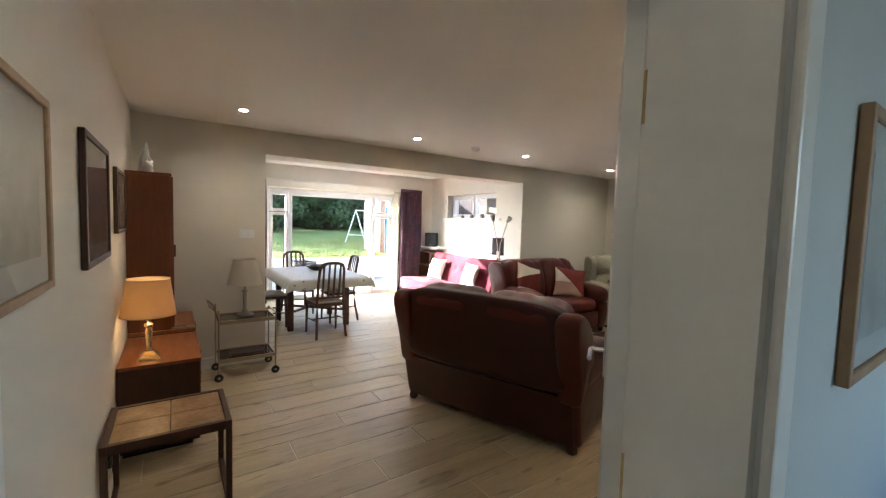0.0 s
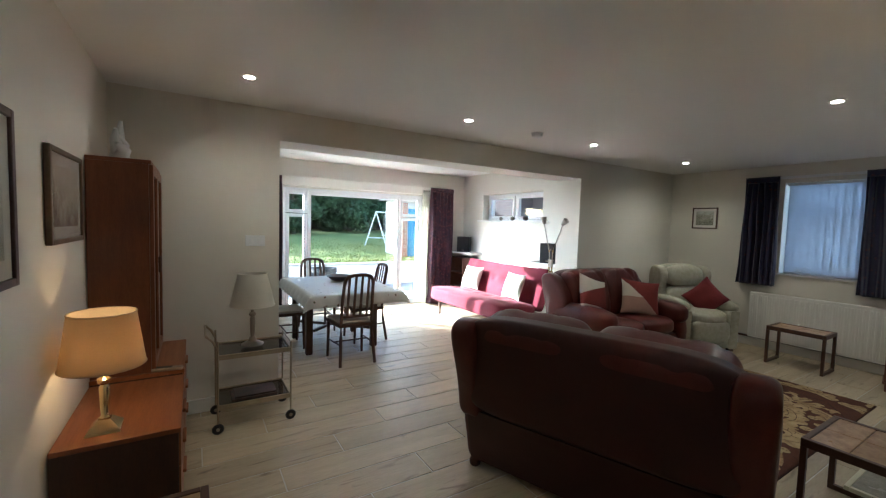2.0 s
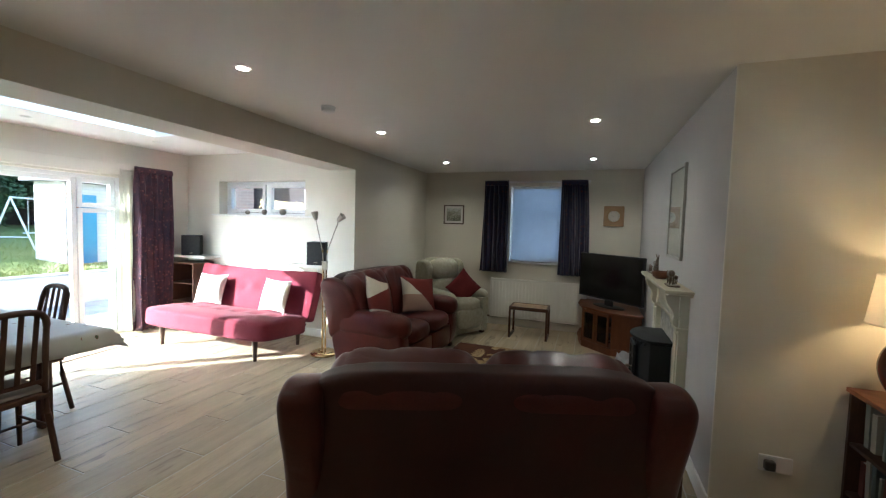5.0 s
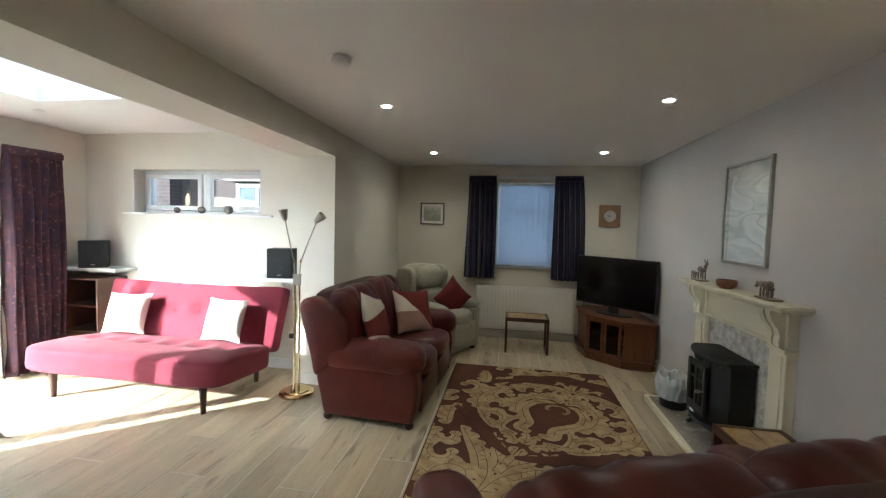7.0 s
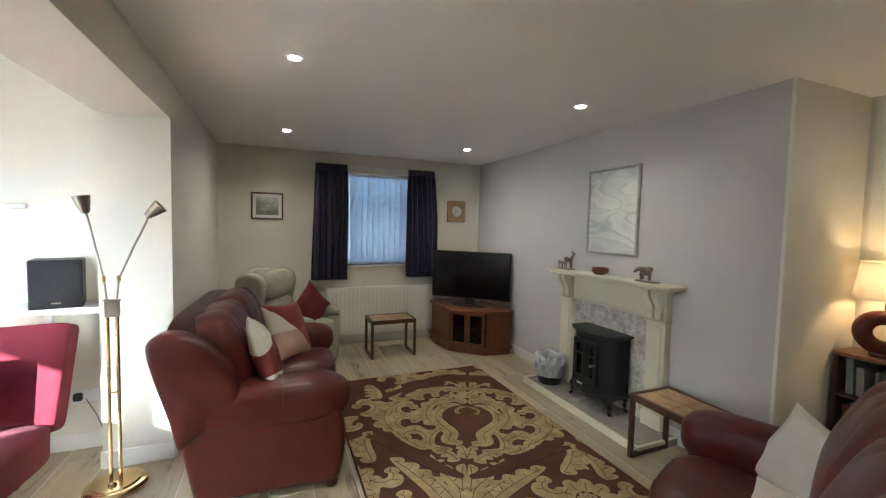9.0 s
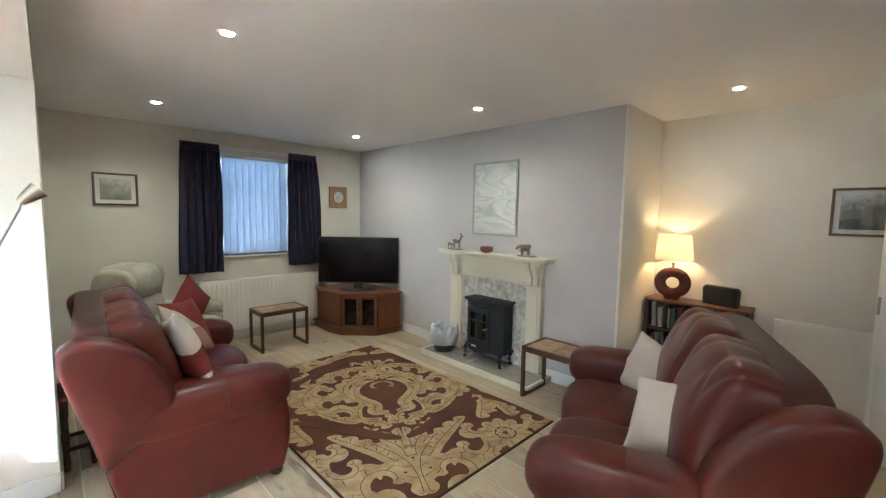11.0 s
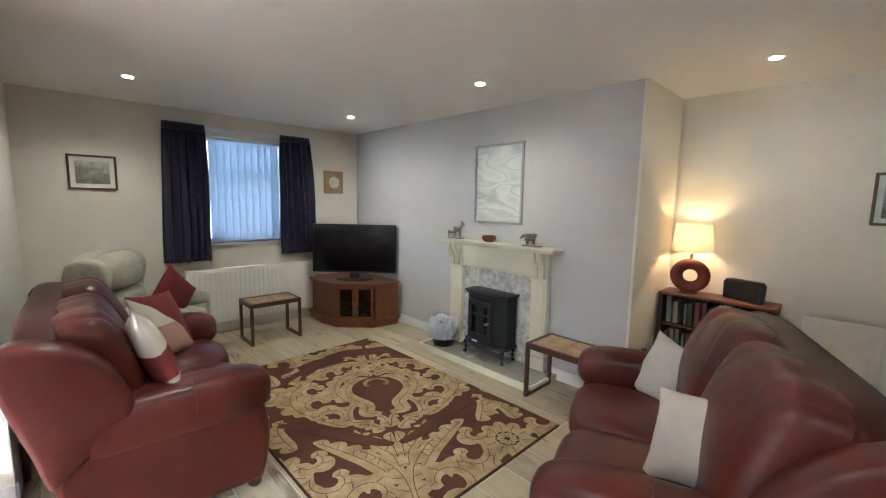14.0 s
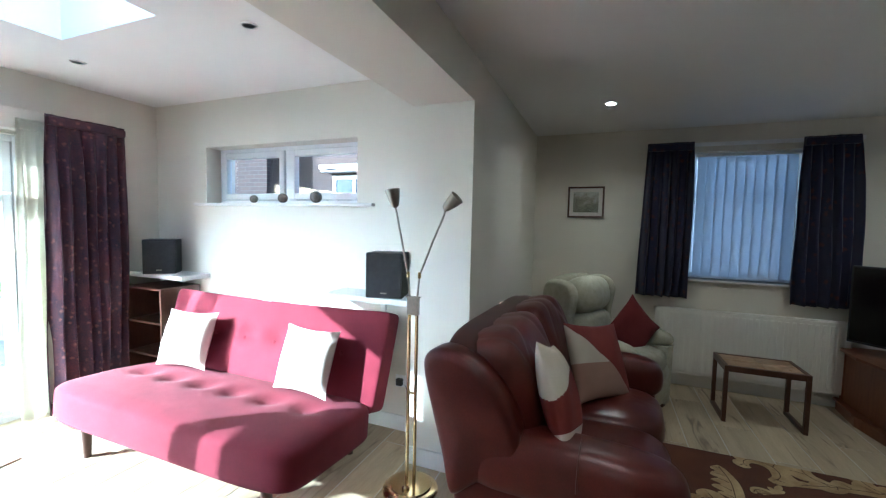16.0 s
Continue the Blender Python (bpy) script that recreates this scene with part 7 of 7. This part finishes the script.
base = tree(pose(4.6, 22.5, 0.8), (2.6, 1.6, 2.3), 2.2, 3, "dense dark evergreen shrub tree at the end of the lawn", 14000, 0.10)
for k, (x, y, rz, sc) in enumerate(((8.6, 25.5, 70, 1.25), (12.6, 26.5, 150, 1.3), (0.8, 25.0, 210, 1.25), (-3.0, 26.5, 20, 1.3), (16.5, 27.5, 300, 1.4), (6.6, 28.5, 100, 1.6), (11.0, 30.0, 10, 1.75), (2.2, 29.5, 240, 1.7), (-7, 27.5, 130, 1.5), (20.5, 27.5, 60, 1.5), (15, 31, 200, 1.8))):
    copy_thing(base, pose(x, y, 0.8, 0, 0, rz) @ Matrix.Scale(sc, 4))
part("back_fence", boxes([((-25, 28.2, 0.5), (32, 28.3, 2.6))]), surface("dark_weathered_fence_boards", (0.035, 0.034, 0.03), (0.055, 0.05, 0.045), 3, 0.9, stretch=(8, 1, 1)), kind="structure")


# swing frame
def swing():
    s = thing("swing_frame", pose(6.45, 16.0, 0.60, 0, 0, -53) @ Matrix.Scale(0.92, 4), "white metal garden swing frame standing on the lawn", "swing")
    W = surface("white_painted_tube", (0.75, 0.76, 0.76), None, 4, 0.4)
    part("top_bar", tube(bmesh.new(), [(0, 0, 1.45), (0, 2.1, 1.45)], 0.028, 8), W, s)
    for y in (0, 2.1):
        for sx in (-1, 1):
            part("leg", tube(bmesh.new(), [(0, y, 1.45), (sx * 0.55, y, -0.08)], 0.026, 8), W, s)
        part("cross_bar", tube(bmesh.new(), [(-0.40, y, 0.34), (0.40, y, 0.34)], 0.018, 8), W, s)
    for y in (0.7, 1.4):
        part("chain", tube(bmesh.new(), [(0, y, 1.43), (0, y, 0.45)], 0.008, 5), W, s)
    part("seat", boxes([((-0.10, 0.62, 0.42), (0.10, 1.48, 0.45))], 0.006), W, s)


swing()


# outbuilding of white-painted brick with a low roof
def outbuilding():
    o = thing("garden_outbuilding", pose(0, 0, 0), "white painted brick outbuilding with a shallow roof and a blue door", "outbuilding")
    wb = brick_look("white_painted_brick", (0.70, 0.69, 0.66), (0.62, 0.60, 0.57), (0.55, 0.54, 0.51))
    part("wall", boxes([((5.87, 12.6, -0.18), (10.2, 13.7, 2.25))]), wb, o)
    part("roof", boxes([((5.70, 12.4, 2.25), (10.4, 13.9, 2.37))], 0.01), surface("grey_roof_felt", (0.16, 0.16, 0.17)), o)
    part("gutter", tube(bmesh.new(), [(5.68, 12.38, 2.26), (10.4, 12.38, 2.26)], 0.05, 8), BLACK_PLASTIC, o)
    brown = brick_look("buff_red_brick", (0.34, 0.17, 0.11), (0.42, 0.25, 0.17), (0.40, 0.37, 0.33))
    part("garden_pier", boxes([((5.90, 12.46, -0.18), (6.06, 12.597, 2.15))]), brown, o)
    d = part("door", boxes([((6.15, 12.56, -0.17), (6.44, 12.597, 1.98))], 0.004), surface("bright_blue_painted_door", (0.08, 0.30, 0.45), (0.07, 0.26, 0.40)), o)


outbuilding()


# neighbouring house seen through the high window
def neighbour():
    h = thing("neighbouring_house", pose(0, 0, 0), "red brick neighbouring house with white fascia and windows", "house")
    # Brick far darker than red-brown: shade on the wall is put into its colour.
    red = brick_look("shaded_red_brown_brick", (0.050, 0.034, 0.030), (0.038, 0.028, 0.027), (0.06, 0.055, 0.055))
    part("wall", boxes([((8.9, 8.95, -0.18), (9.2, 16.0, 3.6))]), red, h)
    part("wall", boxes([((8.9, 1.0, -0.18), (9.2, 8.95, 2.40))]), red, h)
    part("fascia", boxes([((8.60, 0.8, 2.42), (8.64, 8.9, 2.50))], 0.004), UPVC, h)
    part("soffit", boxes([((8.64, 0.8, 2.38), (8.9, 8.9, 2.40))]), UPVC, h)
    part("wall", boxes([((8.35, 9.9, -0.18), (8.9, 10.6, 3.1))]), red, h)
    part("fascia", boxes([((8.60, 8.9, 3.6), (8.64, 16.2, 3.8))], 0.004), UPVC, h)
    part("soffit", boxes([((8.64, 8.9, 3.6), (8.9, 16.2, 3.62))]), UPVC, h)
    bm = prism(bmesh.new(), [(8.58, 3.8), (12.5, 5.8), (12.5, 5.9), (8.58, 3.9)], 8.9, 16.3, "y")
    tile = surface("dark_roof_tile", (0.10, 0.07, 0.06), (0.06, 0.045, 0.04), 12, 0.9)
    part("roof", bm, tile, h)
    part("roof", prism(bmesh.new(), [(8.58, 2.5), (12.5, 4.5), (12.5, 4.6), (8.58, 2.6)], 0.7, 8.95, "y"), tile, h)
    pane_glass = surface("dark_reflecting_glass", (0.025, 0.045, 0.08), (0.05, 0.08, 0.12), 1, 0.25)
    pane_glass.node_tree.nodes["Principled BSDF"].inputs["Specular IOR Level"].default_value = 0.2
    for y0 in (7.38, 4.6):
        z0 = 1.23
        w = part("window", boxes([((8.86, y0, z0), (8.9, y0 + 0.07, z0 + 1.1)), ((8.86, y0 + 1.33, z0), (8.9, y0 + 1.4, z0 + 1.1)), ((8.86, y0 + 0.07, z0), (8.9, y0 + 1.33, z0 + 0.07)), ((8.86, y0 + 0.07, z0 + 1.03), (8.9, y0 + 1.33, z0 + 1.1)), ((8.86, y0 + 0.47, z0 + 0.07), (8.9, y0 + 0.52, z0 + 1.03)), ((8.86, y0 + 0.90, z0 + 0.07), (8.9, y0 + 0.95, z0 + 1.03))]), UPVC, h)
        part("pane", boxes([((8.875, y0 + 0.07, z0 + 0.07), (8.885, y0 + 1.33, z0 + 1.03))]), pane_glass, w)


neighbour()
pl = thing("garden_planter", pose(2.62, 9.4, -0.17), "black wicker patio planter on the terrace", "planter")
part("pot", lathe(bmesh.new(), [(0.20, 0), (0.26, 0.62), (0.28, 0.64), (0.27, 0.72), (0.22, 0.72), (0.21, 0.60)], 28), BLACK_PLASTIC, pl, smooth=True)
dm = thing("door_mat", pose(3.35, 7.35, 0.0005, 0, 0, 6), "thin rust and beige door mat on planks by the garden door", "mat")
part("mat", boxes([((-0.36, -0.22, 0), (0.36, 0.22, 0.008))], 0.003), surface("rust_doormat_pile", (0.34, 0.24, 0.17), (0.26, 0.13, 0.09), 7, 0.95, bump=0.5, fine=250), dm)


# ---- small pieces of floors, last ----
def plank_material():
    m = surface("wood_look_porcelain", (0.53, 0.435, 0.285), (0.37, 0.295, 0.185), 2.6, 0.32, 0.5, bump=0.06, fine=42, stretch=(0.35, 4, 1), per_object=0.13)
    t = m.node_tree
    b = t.nodes["Principled BSDF"]
    src = b.inputs["Base Color"].links[0].from_socket
    tc = t.nodes.new("ShaderNodeTexCoord")
    oi = t.nodes.new("ShaderNodeObjectInfo")
    off = t.nodes.new("ShaderNodeVectorMath")
    off.operation = "SCALE"
    off.inputs["Scale"].default_value = 37.0
    com = t.nodes.new("ShaderNodeCombineXYZ")
    for k in range(3):
        t.links.new(oi.outputs["Random"], com.inputs[k])
    t.links.new(com.outputs[0], off.inputs[0])
    add = t.nodes.new("ShaderNodeVectorMath")
    add.operation = "ADD"
    t.links.new(tc.outputs["Object"], add.inputs[0])
    t.links.new(off.outputs[0], add.inputs[1])
    for n in t.nodes:
        if n.type == "MAPPING":
            t.links.new(add.outputs[0], n.inputs["Vector"])
    mp = t.nodes.new("ShaderNodeMapping")
    mp.inputs["Scale"].default_value = (0.9, 5.5, 1)
    t.links.new(add.outputs[0], mp.inputs["Vector"])
    knot = node(t, "TexNoise", Scale=2.6, Detail=3.0, Roughness=0.5, Distortion=1.2)
    t.links.new(mp.outputs["Vector"], knot.inputs["Vector"])
    kr = t.nodes.new("ShaderNodeValToRGB")
    kr.color_ramp.elements[0].position, kr.color_ramp.elements[1].position = 0.60, 0.74
    kr.color_ramp.elements[0].color, kr.color_ramp.elements[1].color = (0, 0, 0, 1), (0.85, 0.85, 0.85, 1)
    t.links.new(knot.outputs["Fac"], kr.inputs["Fac"])
    mix = t.nodes.new("ShaderNodeMix")
    mix.data_type = "RGBA"
    for s_ in mix.inputs:
        if s_.type == "RGBA" and s_.name == "B":
            s_.default_value = (0.17, 0.125, 0.085, 1)
        if s_.type == "RGBA" and s_.name == "A":
            t.links.new(src, s_)
    t.links.new(kr.outputs["Color"], mix.inputs[0])
    out = [o for o in mix.outputs if o.type == "RGBA"][0]
    t.links.new(out, b.inputs["Base Color"])
    return m


PLANK = plank_material()
floor = bpy.data.objects["floor"]
plank_meshes = {}


def plank(x0, x1, y0, y1):
    key = (round(x1 - x0, 3), round(y1 - y0, 3))
    if key not in plank_meshes:
        bm = bmesh.new()
        box(bm, (0, 0, -0.011), (key[0], key[1], 0.0), 0.0015, 1)
        mesh = bpy.data.meshes.new("plank")
        bm.to_mesh(mesh)
        bm.free()
        mesh.materials.append(PLANK)
        plank_meshes[key] = mesh
    ob = new("plank", plank_meshes[key])
    ob.location = (x0, y0, 0)
    ob.parent = floor
    tagged(ob, kind="structure")


PL, PW, GAP = 1.2, 0.24, 0.007
AREAS = [(XW, BX, YR, YB), (XW, XE, YB, YN), (OP0, OP1, YN, N2), (EX0, EX1, N2, EY + 0.05), (0.03, 0.925, 0.37, YR), (-0.9, 3.0, -1.7, 0.37)]
for ax0, ax1, ay0, ay1 in AREAS:
    j0 = math.floor(ay0 / PW)
    for j in range(j0, math.ceil(ay1 / PW)):
        y0, y1 = max(ay0, j * PW + GAP / 2), min(ay1, (j + 1) * PW - GAP / 2)
        if y1 - y0 < 0.01:
            continue
        shift = (j * 0.4) % PL
        i0 = math.floor((ax0 - shift) / PL)
        for i in range(i0, math.ceil((ax1 - shift) / PL)):
            x0, x1 = max(ax0, shift + i * PL + GAP / 2), min(ax1, shift + (i + 1) * PL - GAP / 2)
            if x1 - x0 > 0.01:
                plank(x0, x1, y0, y1)
